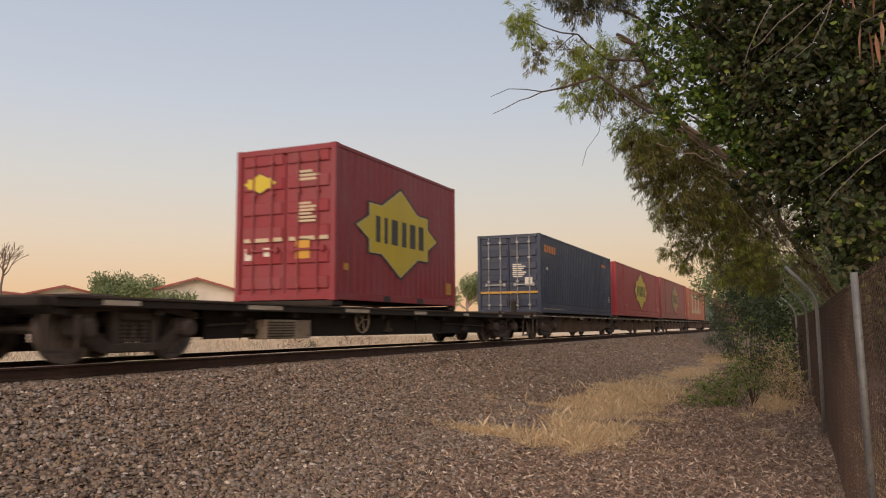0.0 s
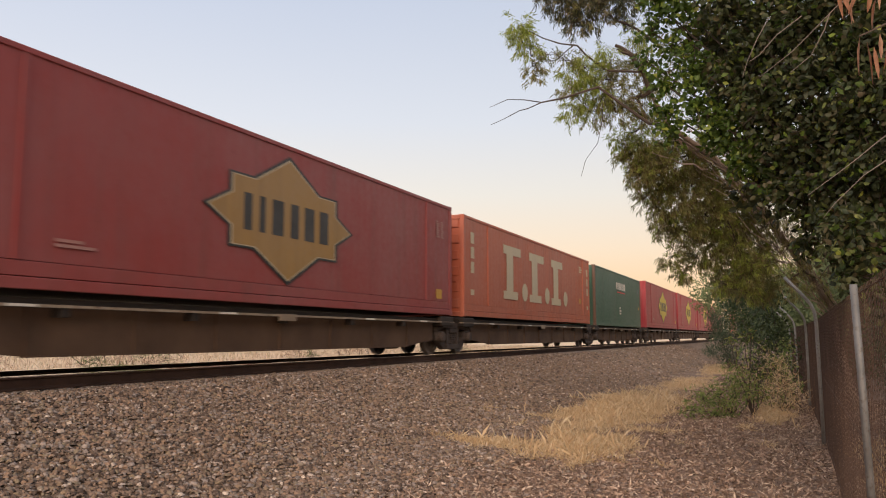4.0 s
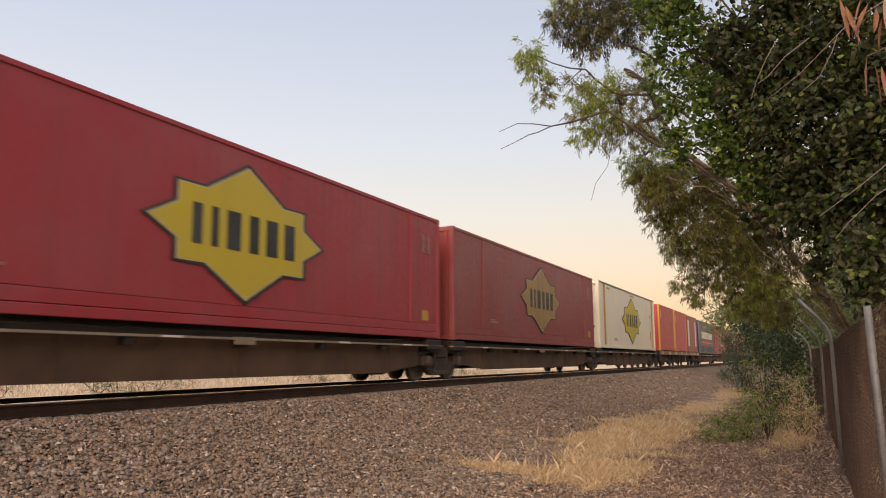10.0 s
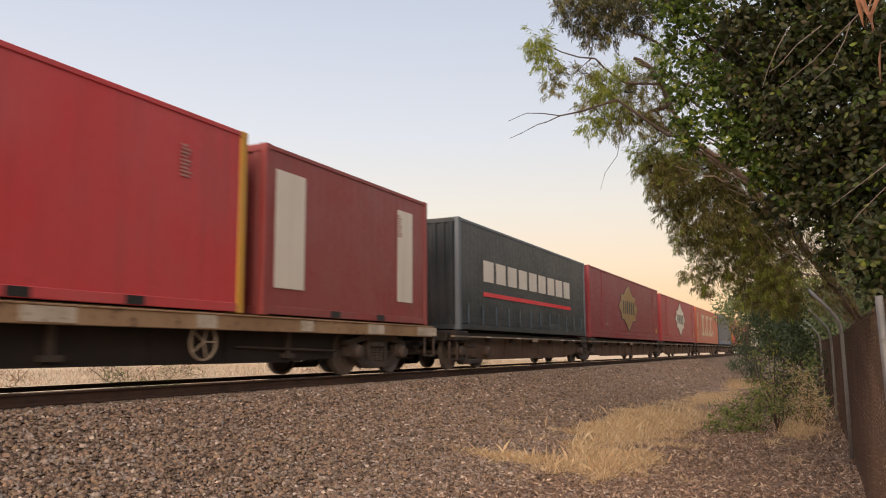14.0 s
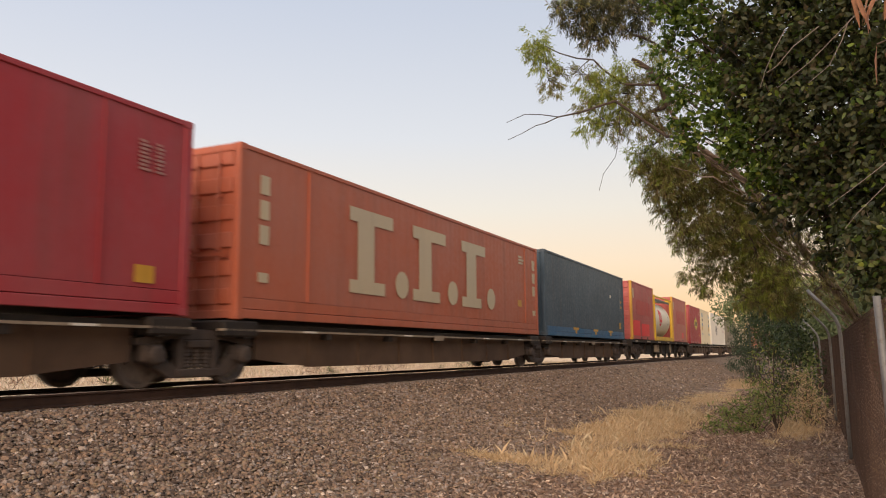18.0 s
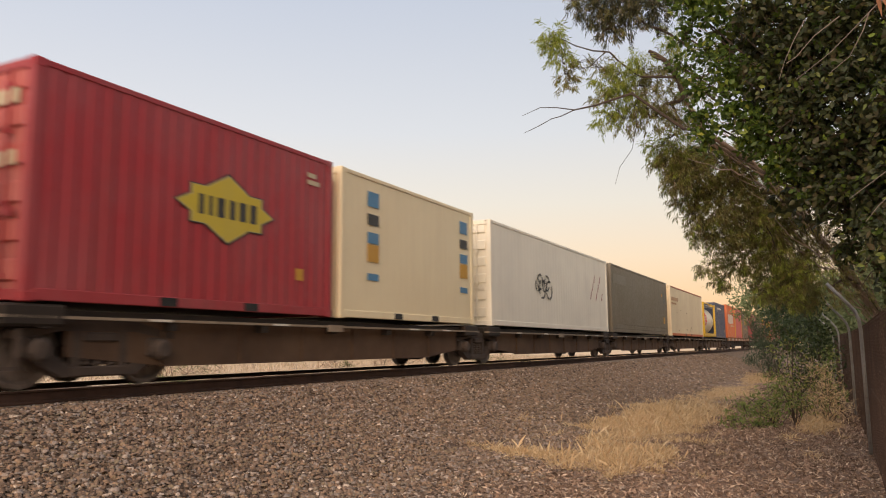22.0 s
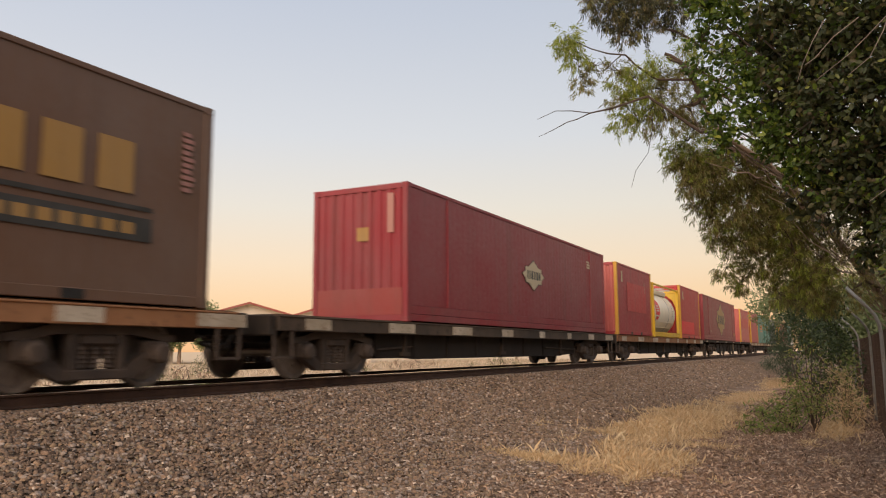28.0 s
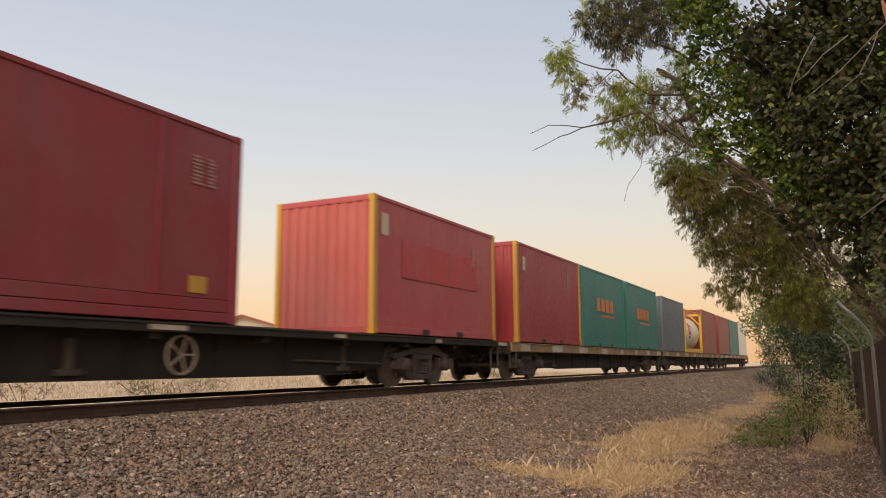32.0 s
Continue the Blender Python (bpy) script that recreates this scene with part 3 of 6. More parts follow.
def tank_container(label, H, ey=2.1, banded=False, grating=False, braces=False):
    """An insulated tank in a yellow box frame, 6.06 m long."""
    L = 6.06
    top = tagged(new("tank_container"), label, "tank container", "tank containers on the train")
    for x in (-1, 1):
        for y in (0.07, L - 0.07):
            part("corner_post", boxes((x * (HW - 0.07) - 0.07, x * (HW - 0.07) + 0.07, y - 0.07, y + 0.07, 0.1, H - 0.1), bev=0.012), M["yellow"], top)
            for z in (0.06, H - 0.06):
                part("corner_casting", casting(M["yellow"]), None, top, m=pose(x * (HW - 0.08), y, z))
        part("bottom_rail", boxes((x * (HW - 0.06) - 0.06, x * (HW - 0.06) + 0.06, 0.14, L - 0.14, 0.02, 0.24), bev=0.01), M["yellow"], top)
        part("top_rail", boxes((x * (HW - 0.05) - 0.04, x * (HW - 0.05) + 0.04, 0.14, L - 0.14, H - 0.1, H - 0.02), bev=0.01), M["yellow"], top)
        for y0, y1 in ((0.1, 0.75), (L - 0.1, L - 0.75)) if braces else ():
            part("gusset_brace", tube(bmesh.new(), (x * (HW - 0.06), y0, 0.75), (x * (HW - 0.06), y1, 0.12), 0.05, seg=6), M["yellow"], top)
    for y in (0.07, L - 0.07):
        for z0, z1 in ((0.02, 0.17), (H - 0.14, H - 0.02)):
            part("end_beam", boxes((-HW + 0.14, HW - 0.14, y - 0.06, y + 0.06, z0, z1), bev=0.01), M["yellow"], top)
        for s in (-1, 1):
            if banded:
                plate = [(s * (HW - 0.13), H - 0.95), (s * (HW - 0.13), H - 0.13), (s * 0.25, H - 0.13), (s * 0.62, H - 0.3), (s * 0.9, H - 0.55)]
                part("corner_gusset", prism(bmesh.new(), plate if s > 0 else plate[::-1], Matrix.Translation((0, y + 0.015, 0)) @ END, 0.03), M["yellow"], top)
            elif not grating:
                part("corner_brace", tube(bmesh.new(), (s * (HW - 0.1), y, H - 0.75), (s * 0.5, y, H - 0.1), 0.05, seg=6), M["yellow"], top)
    r = min(1.17, (H - 0.28) / 2) if grating else min(1.15, (H - 0.32) / 2)
    cz = r + 0.1
    ax = Matrix.Translation((0, 0, cz)) @ Matrix.Rotation(radians(-90), 4, "X")
    dome = ((0.05, 0.13), (0.4, 0.15), (0.66, 0.2), (0.82, 0.27), (0.92, 0.36), (0.975, 0.47), (1.0, 0.62))
    prof = [(r * k, y) for k, y in dome] + [(r * k, L - y) for k, y in dome[::-1]]
    tank = part("tank", lathe(bmesh.new(), prof, ax, 40), M["tank"], top, "cream insulated tank barrel", smooth=True)
    if grating:
        for k in range(6):
            part("grating_bar", boxes((HW - 0.2 - 0.11 * k, HW - 0.15 - 0.11 * k, 0.2, L - 0.2, H - 0.19, H - 0.15)), M["galv"], top, "grey steel walkway bar")
        part("grating_edge", boxes((HW - 0.16, HW - 0.13, 0.2, L - 0.2, H - 0.3, H - 0.2)), M["steel_grey"], top)
    if banded:
        for y in (1.0, 3.9, L - 0.85):
            part("tank_band", lathe(bmesh.new(), [(r - 0.03, y - 0.03), (r + 0.012, y - 0.025), (r + 0.012, y + 0.025), (r - 0.03, y + 0.03)], ax, 40), M["galv"], tank, "grey steel strap")
        for deg in (-24, -40):
            x, z = (r + 0.01) * math.cos(radians(deg)), cz + (r + 0.01) * math.sin(radians(deg))
            part("stiffening_rib", tube(bmesh.new(), (x, 1.05, z), (x, L - 0.9, z), 0.02, seg=8), M["tank"], tank)
    if banded:
        part("spill_trough", boxes((0.3, 0.72, 1.3, 5.1, cz + r - 0.18, cz + r + 0.06), bev=0.03), M["tank"], top, "cream spill trough along the tank top")
        for y in (2.9, 4.3):
            part("cross_tie", boxes((-1.1, 1.12, y - 0.04, y + 0.04, H - 0.16, H - 0.09)), M["galv"], top)
    else:
        part("walkway", boxes((-0.5, 0.6, 1.2, L - 1.2, H - 0.17, H - 0.13), (0.55, 0.6, 1.2, L - 1.2, H - 0.21, H - 0.13)), M["galv"], top, "grey steel grating walkway")
    bm = lathe(bmesh.new(), [(0.3, 0), (0.3, 0.12), (0.22, 0.16), (0.02, 0.17)], Matrix.Translation((0, L / 2, cz + r - 0.04)), 16)
    part("manhole", bm, M["galv"], top)
    # round red emblem bent round the barrel
    bm = bmesh.new()
    ring = []
    for k in range(4):
        row = []
        for i in range(24):
            a = 2 * math.pi * i / 24
            rr = 0.52 * k / 3
            yy, s = ey + rr * math.cos(a) * 0.92, rr * math.sin(a) + 0.12
            t = s / r
            row.append(bm.verts.new(((r + 0.008) * math.cos(t), yy, cz + (r + 0.008) * math.sin(t))))
        ring.append(row)
    for p, q in zip(ring, ring[1:]):
        for i in range(24):
            bm.faces.new((p[i], p[(i + 1) % 24], q[(i + 1) % 24], q[i]))
    emblem = part("emblem", bm, M["logo_red"], tank, "round red emblem")
    bm = bmesh.new()
    for zz, w in ((0.28, 0.22), (0.16, 0.3), (0.04, 0.26), (-0.2, 0.4)):
        t = zz / r
        x, z = (r + 0.012) * math.cos(t), cz + (r + 0.012) * math.sin(t)
        prism(bm, ((ey - w, -0.028), (ey + w, -0.028), (ey + w, 0.028), (ey - w, 0.028)), Matrix.Translation((x, 0, z)) @ SIDE, 0.006)
    part("emblem_marking", bm, M["logo_white"], tank)
    bm = bmesh.new()
    for k in range(9):
        t = (0.4 - 0.085 * k) / r
        x, z = (r + 0.01) * math.cos(t), cz + (r + 0.01) * math.sin(t)
        prism(bm, ((4.6, -0.009), (4.98 - 0.12 * (k % 3), -0.009), (4.98 - 0.12 * (k % 3), 0.009), (4.6, 0.009)), Matrix.Translation((x, 0, z)) @ SIDE, 0.005)
    part("data_bars", bm, M["steel_grey"], tank)
    return top


def reefer(label, L, H):
    top = container(label, L, H, "cream", flat=True, posts="cream", roof="grey")
    for y in (0.95, L - 1.03):
        panel(top, "yellow_band", y, y + 0.28, 0.17, H - 0.1, M["ochre"], label="ochre vertical band")
    u = part("refrigeration_unit", boxes((-HW + 0.1, HW - 0.1, -0.02, 0.04, 0.2, H - 0.1), bev=0.02), M["white"], top, "white cooling unit with a dark fan grille and small service panels")
    part("fan_housing", boxes((-HW + 0.14, HW - 0.2, -0.16, -0.02, 1.58, H - 0.22), bev=0.05), M["white"], u, "white rounded fan housing")
    for x0, x1 in ((-0.85, -0.05), (0.1, 0.86)):
        part("fan_grille", boxes((x0, x1, -0.175, -0.155, 1.7, H - 0.36), bev=0.008), M["dark_grille"], u, "dark slatted grille")
        for k in range(4):
            z = 1.7 + (k + 0.5) * (H - 2.06) / 4
            part("slat", boxes((x0, x1, -0.19, -0.174, z, z + 0.03)), M["steel_grey"], u)
    part("hood", boxes((-HW + 0.12, HW - 0.12, -0.2, 0.0, H - 0.22, H - 0.12), bev=0.04), M["white"], u)
    part("brace", tube(bmesh.new(), (HW - 0.18, -0.12, 1.7), (HW - 0.32, -0.14, H - 0.25), 0.045, seg=8), M["white"], u)
    for x0, x1, z0, z1, m in ((-1.0, 0.1, 0.28, 0.82, "grey_pale"), (0.2, 0.6, 0.3, 0.95, "white"), (0.66, 1.02, 0.3, 0.62, "white"), (-1.0, 0.3, 0.98, 1.5, "white"), (0.4, 1.0, 1.05, 1.5, "white")):
        part("service_panel", boxes((x0, x1, -0.1, -0.02, z0, z1), bev=0.02), M[m], u)
    for x0, x1, z0, z1 in ((0.72, 0.96, 0.74, 0.86), (-0.1, 0.16, 0.86, 0.95), (0.3, 0.42, 1.0, 1.2), (0.86, 1.0, 0.9, 1.0), (0.62, 0.68, 0.3, 1.4)):
        part("service_opening", boxes((x0, x1, -0.04, -0.018, z0, z1)), M["dark_grille"], u)
    panel(top, "warning_plate", 12.58, 12.9, 0.62, 1.1, M["ochre"])
    panel(top, "warning_plate", 12.56, 12.84, 1.86, 2.04, M["ochre"])
    panel(top, "marker_strip", 1.6, 2.3, H - 0.26, H - 0.2, M["ochre"])
    panel(top, "marker_strip", 7.0, 8.1, H - 0.26, H - 0.2, M["ochre"])
    text_lines(top, 3.0, 0.46, 0.8, 2, M["faint"], 0.045)
    star(top, 7.3, 1.5, 2.3, 1.12, M["logo_yellow"])
    return top


# ---- bogies and wagons ----
def wheelset_mesh():
    ax = Matrix.Rotation(radians(90), 4, "Y")
    bm = lathe(bmesh.new(), [(0.075, -1.0), (0.075, 1.0)], ax, 10)
    for s in (-1, 1):
        c = s * GAUGE / 2
        prof = [(0.09, c - 0.09), (0.12, c - 0.05), (0.36, c - 0.03), (0.40, c - 0.065), (0.455, c - 0.065), (0.46, c + 0.06), (0.40, c + 0.065), (0.36, c + 0.02), (0.12, c + 0.05), (0.09, c + 0.09)]
        if s > 0:
            prof = [(r, 2 * c - z) for r, z in prof][::-1]
        lathe(bm, prof, ax, 28)
        for i in range(3):
            a = 2 * math.pi * i / 3
            x = c + s * 0.07
            box(bm, x - 0.015, x + 0.015, 0.22 * math.cos(a) - 0.03, 0.22 * math.cos(a) + 0.03, 0.22 * math.sin(a) - 0.03, 0.22 * math.sin(a) + 0.03)
    return mesh_of("wheelset", bm, M["wheel"])


WHEELSET = wheelset_mesh()


def side_frame_mesh():
    """Cast bogie side frame: bowed top chord, two sloping arms, a spring opening between two columns."""
    bm = bmesh.new()
    m = Matrix.Translation((-0.09, 0, 0)) @ SIDE
    prism(bm, [(-1.22, 0.60), (-0.98, 0.62), (-0.55, 0.69), (0.55, 0.69), (0.98, 0.62), (1.22, 0.60), (1.22, 0.69), (0.95, 0.73), (0.55, 0.83), (-0.55, 0.83), (-0.95, 0.73), (-1.22, 0.69)], m, 0.16)
    for s in (1, -1):
        arm = [(1.05, 0.40), (1.05, 0.56), (0.92, 0.58), (0.42, 0.26), (0.42, 0.13), (0.56, 0.14)]
        prism(bm, [(s * a, z) for a, z in (arm if s > 0 else arm[::-1])], m, 0.15)
        box(bm, -0.08, 0.075, min(s * 0.29, s * 0.41), max(s * 0.29, s * 0.41), 0.2, 0.72, bev=0.015)
        lathe(bm, [(0.05, -0.02), (0.14, 0.0), (0.14, 0.13), (0.1, 0.17), (0.02, 0.17)], Matrix.Translation((0.06, s * 0.92, 0.46)) @ Matrix.Rotation(radians(90), 4, "Y"), 14)
        box(bm, -0.1, 0.1, s * 0.92 - 0.18, s * 0.92 + 0.18, 0.36, 0.62, bev=0.03)
    box(bm, -0.09, 0.09, -0.44, 0.44, 0.13, 0.26, bev=0.02)
    box(bm, -0.05, 0.1, -0.26, 0.26, 0.56, 0.68, bev=0.02)
    return mesh_of("side_frame", bm, M["bogie"])


SIDE_FRAME = side_frame_mesh()


def spring_mesh():
    prof = [(0.03, 0.26)]
    for k in range(6):
        prof += [(0.062, 0.27 + 0.055 * k), (0.072, 0.285 + 0.055 * k), (0.062, 0.31 + 0.055 * k)]
    return mesh_of("spring", lathe(bmesh.new(), prof, Matrix(), 10), M["bogie"])


SPRING = spring_mesh()
BOLSTER = mesh_of("bogie", boxes((-1.0, 1.0, -0.24, 0.24, 0.5, 0.84), (-0.3, 0.3, -0.34, 0.34, 0.7, 0.95), bev=0.03), M["bogie"])
WHEELS = []


def bogie(parent, y):
    b = part("bogie", BOLSTER, None, parent, "cast steel two-axle bogie", m=pose(0, y, 0))
    for s in (-1, 1):
        turn = pose(s * (GAUGE / 2 + 0.22), 0, 0, 0, 0, 0 if s > 0 else 180)
        part("side_frame", SIDE_FRAME, None, b, m=turn)
        for dy in (-0.19, 0.0, 0.19):
            part("spring", SPRING, None, b, m=turn @ pose(0.0, dy, 0))
    for dy in (-0.92, 0.92):
        w = part("wheelset", WHEELSET, None, b, m=pose(0, dy, 0.46))
        WHEELS.append((w, parent))
    return b


def coupler(parent, y, s):
    bm = boxes((-0.12, 0.12, min(y, y + s * 0.55), max(y, y + s * 0.55), 0.72, 0.96), (-0.2, 0.2, min(y + s * 0.5, y + s * 0.7), max(y + s * 0.5, y + s * 0.7), 0.66, 1.0), bev=0.03)
    part("coupler", bm, M["bogie"], parent, "grey-brown knuckle coupler")
    bm = bmesh.new()
    pts = [(0.5, y, 0.85), (0.5, y + s * 0.2, 0.6), (0.45, y + s * 0.45, 0.5), (0.35, y + s * 0.7, 0.62)]
    for p, q in zip(pts, pts[1:]):
        tube(bm, p, q, 0.03, seg=6)
    part("brake_hose", bm, M["frame_dark"], parent)


def side_girder(y0, y1, top, deep, x):
    run = min(1.5, (y1 - y0) * 0.28)
    pts = [(y0, top), (y0, top - 0.46), (y0 + run, deep), (y1 - run, deep), (y1, top - 0.46), (y1, top)]
    bm = prism(bmesh.new(), pts, Matrix.Translation((x - 0.02, 0, 0)) @ SIDE, 0.04)
    box(bm, x - 0.07, x + 0.07, y0 + run, y1 - run, deep - 0.012, deep + 0.012)
    n = max(3, round((y1 - y0 - 2 * run) / 1.6))
    for k in range(n + 1):
        y = y0 + run + (y1 - y0 - 2 * run) * k / n
        box(bm, x - 0.05, x + 0.05, y - 0.012, y + 0.012, deep + 0.02, top)
    return bm


def wheel_mesh_handbrake(mat):
    bm = bmesh.new()
    n = 20
    for i in range(n):
        a, b = 2 * math.pi * i / n, 2 * math.pi * (i + 1) / n
        tube(bm, (0, 0.27 * math.cos(a), 0.27 * math.sin(a)), (0, 0.27 * math.cos(b), 0.27 * math.sin(b)), 0.02, seg=5)
    for i in range(5):
        a = 2 * math.pi * i / 5
        tube(bm, (0, 0, 0), (0, 0.27 * math.cos(a), 0.27 * math.sin(a)), 0.015, seg=5)
    return mesh_of("handbrake_wheel", bm, M[mat])


HANDWHEEL = wheel_mesh_handbrake("sill_pale")
DARK_WHEEL = wheel_mesh_handbrake("bogie")
STEP = mesh_of("step", boxes((-0.02, 0.02, -0.25, -0.21, -0.45, 0), (-0.02, 0.02, 0.21, 0.25, -0.45, 0), (-0.03, 0.03, -0.25, 0.25, -0.47, -0.43)), M["bogie"])
PATCH = mesh_of("reflector_patch", boxes((0, 0.006, -0.2, 0.2, -0.016, 0.016)), M["logo_white"])
WIDE_PATCH = mesh_of("pale_patch", boxes((0, 0.006, -0.3, 0.3, -0.09, 0.09)), M["patch"])
DK = DECK_Z - RAIL_Z


def platform(y0, y1, front, rear, bogie_front=True, bogie_rear=False, coup_front=False, coup_rear=False):
    """One skeletal platform of an articulated set. y0, y1: its ends; front, rear: bogie centres."""
    w = tagged(new("container_wagon"), "dark brown skeletal container wagon with a deep central girder", "wagon", "wagons of the train")
    part("centre_sill", boxes((-0.4, 0.4, y0, y1, 0.6, DK - 0.15), bev=0.02), M["frame_dark"], w)
    for s in (-1, 1):
        x = s * (HW - 0.05)
        part("side_girder", side_girder(y0 + 1.3, y1 - 1.3, DK - 0.17, 0.24, s * 1.02), M["girder"], w, "deep brown fish-bellied side girder")
        part("edge_rail", boxes((x - 0.05, x + 0.05, y0 + 0.3, y1 - 0.3, DK - 0.185, DK - 0.15)), M["sill_pale"], w, "thin pale dusty edge rail")
        # dark strip added to close the shaded gap under the containers
        part("deck_beam", boxes((s * (HW - 0.2) - 0.06, s * (HW - 0.2) + 0.06, y0 + 0.3, y1 - 0.3, DK - 0.16, DK - 0.07)), M["frame_dark"], w)
    for k in range(7):
        y = y0 + 0.9 + (y1 - y0 - 1.8) * k / 6
        part("crossbearer", boxes((-HW + 0.02, HW - 0.02, y - 0.07, y + 0.07, DK - 0.30, DK - 0.14)), M["frame_dark"], w)
    for y in (y0 + 0.75, y1 - 0.75):
        part("bolster", boxes((-HW, HW, y - 0.4, y + 0.4, DK - 0.28, DK - 0.02), (-0.7, 0.7, y - 0.6, y + 0.6, 0.62, DK - 0.2), bev=0.03), M["frame_dark"], w)
    ym = (y0 + y1) / 2
    part("number_board", boxes((HW - 0.02, HW + 0.01, ym - 0.24, ym + 0.24, DK - 0.26, DK - 0.14)), M["sill_pale"], w, "pale data board with faded bars")
    part("brake_cylinder", tube(bmesh.new(), (0.55, ym + 1.2, 0.62), (0.55, ym + 1.8, 0.62), 0.14, seg=12), M["frame_dark"], w)
    for yy in (y0 + 2.6, ym - 1.6, ym + 3.0, y1 - 2.2):
        part("reflector_patch", PATCH, None, w, m=pose(HW + 0.004, yy, DK - 0.1675))
    if bogie_front:
        bogie(w, front)
    if bogie_rear:
        bogie(w, rear)
    for flag, y, s in ((coup_front, y0, -1), (coup_rear, y1, 1)):
        if flag:
            part("headstock", boxes((-1.15, 1.15, y - 0.06, y + 0.06, 0.72, DK - 0.05), bev=0.02), M["frame_dark"], w)
            coupler(w, y, s)
            part("step", STEP, None, w, m=pose(HW - 0.06, y - s * 0.35, DK - 0.3))
            part("handbrake_wheel", DARK_WHEEL, None, w, m=pose(0.5, y - s * 0.02, DK + 0.35, 0, 0, 90))
            part("handbrake_post", boxes((0.42, 0.58, y - 0.05, y + 0.05, DK - 0.1, DK + 0.35)), M["frame_dark"], w)
    return w


def flat_wagon(y0, y1, front, rear, sill="sill_tan", dk=DK + 0.06, wheel_y=None, rack_y=None, box_y=None, drop=0.0, pads=()):
    """A long flat wagon for several short containers."""
    w = tagged(new("flat_wagon"), "long rusty flat wagon with tan side sills", "wagon", "wagons of the train")
    for y in pads:
        part("container_pad", boxes((-HW + 0.02, HW - 0.02, y - 0.2, y + 0.2, dk - drop, dk), bev=0.02), M["frame_dark"], w)
    dk -= drop
    plain = sill == "frame_dark"
    deep = 0.15 if plain else 0.27
    for s in (-1, 1):
        x = s * (HW - 0.04)
        part("side_sill", boxes((x - 0.05, x + 0.05, y0 + 0.15, y1 - 0.15, dk - deep, dk - 0.03), (x - 0.07, x + 0.07, y0 + 0.15, y1 - 0.15, dk - 0.05, dk - 0.02), bev=0.008), M[sill], w, "dirty black channel sill" if plain else "rust-stained tan channel sill")
    part("centre_sill", boxes((-0.4, 0.4, y0 + 0.1, y1 - 0.1, 0.62, dk - 0.06), bev=0.02), M["frame_dark"], w)
    for s in (-1, 1):
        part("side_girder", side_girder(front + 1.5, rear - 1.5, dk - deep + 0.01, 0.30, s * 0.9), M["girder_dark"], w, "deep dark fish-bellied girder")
    for k in range(12):
        y = y0 + 0.3 + (y1 - y0 - 0.6) * k / 11
        part("crossbearer", boxes((-HW + 0.05, HW - 0.05, y - 0.08, y + 0.08, dk - 0.24, dk - 0.03)), M["frame_dark"], w)
    part("deck", boxes((-HW + 0.06, HW - 0.06, y0 + 0.15, y1 - 0.15, dk - 0.03, dk)), M["girder"], w)
    for y, s in ((y0, -1), (y1, 1)):
        part("headstock", boxes((-1.22, 1.22, y - 0.08, y + 0.08, 0.72, dk - 0.02), bev=0.02), M["frame_dark"], w)
        coupler(w, y, s)
        part("step", STEP, None, w, m=pose(HW - 0.02, y - s * 0.3, dk - 0.25))
    count = 7 if plain else 8
    for k in range(count):
        yy = y0 + 1.2 + (y1 - y0 - 2.4) * (k + 0.4 * math.sin(k * 12.9)) / (count - 1)
        part("pale_patch", WIDE_PATCH, None, w, m=pose(HW + 0.014, yy, dk - (0.08 if plain else 0.15)) @ Matrix.Diagonal((1, (0.45 if plain else 0.6) + 0.6 * (1 + math.sin(k * 7.3)), 0.45 if plain else 1.05, 1)))
    if wheel_y:
        part("handbrake_wheel", HANDWHEEL, None, w, m=pose(HW - 0.1, wheel_y, 0.62))
    if box_y:
        crate = part("louvred_box", boxes((0.75, 1.12, box_y, box_y + 1.4, dk - 0.62, dk - 0.28), bev=0.015), M["sill_pale"], w, "pale louvred equipment box")
        for k in range(6):
            part("louvre", boxes((1.115, 1.135, box_y + 0.08, box_y + 0.85, dk - 0.58 + 0.048 * k, dk - 0.56 + 0.048 * k)), M["bogie"], crate)
    # brake rigging hung below the frame
    for a, b in (((1.0, front + 1.5, 0.5), (0.8, front + 4.6, 0.62)), ((0.8, front + 5.4, 0.62), (0.9, rear - 5.6, 0.52)), ((0.95, rear - 4.4, 0.55), (1.0, rear - 1.5, 0.48))):
        part("brake_rod", tube(bmesh.new(), a, b, 0.022, seg=6), M["bogie"], w)
    for y in (front + 2.6, (front + rear) / 2, rear - 3.0):
        part("hanger", boxes((0.88, 0.98, y - 0.05, y + 0.05, 0.36, dk - 0.26), (0.86, 1.0, y - 0.16, y + 0.16, 0.36, 0.44)), M["bogie"], w)
    part("brake_cylinder", tube(bmesh.new(), (0.65, front + 4.6, 0.62), (0.65, front + 5.4, 0.62), 0.16, seg=12), M["frame_dark"], w)
    part("air_tank", tube(bmesh.new(), (0.7, rear - 5.6, 0.6), (0.7, rear - 4.4, 0.6), 0.2, seg=14), M["frame_dark"], w)
    if rack_y:
        part("tool_bracket", boxes((HW - 0.25, HW - 0.08, rack_y, rack_y + 0.07, 0.42, dk - 0.25), (HW - 0.25, HW - 0.08, rack_y + 0.8, rack_y + 0.87, 0.42, dk - 0.25), (HW - 0.25, HW - 0.08, rack_y, rack_y + 0.87, 0.4, 0.46)), M["sill_pale"], w)
    bogie(w, front)
    bogie(w, rear)
    return w

# ---- the train: its make-up, front to back (metres from the origin at the start) ----
MOVERS = []


def put(ob, s, z):
    ob.matrix_basis = pose(TX, s, z)
    MOVERS.append((ob, s, z))
    return ob


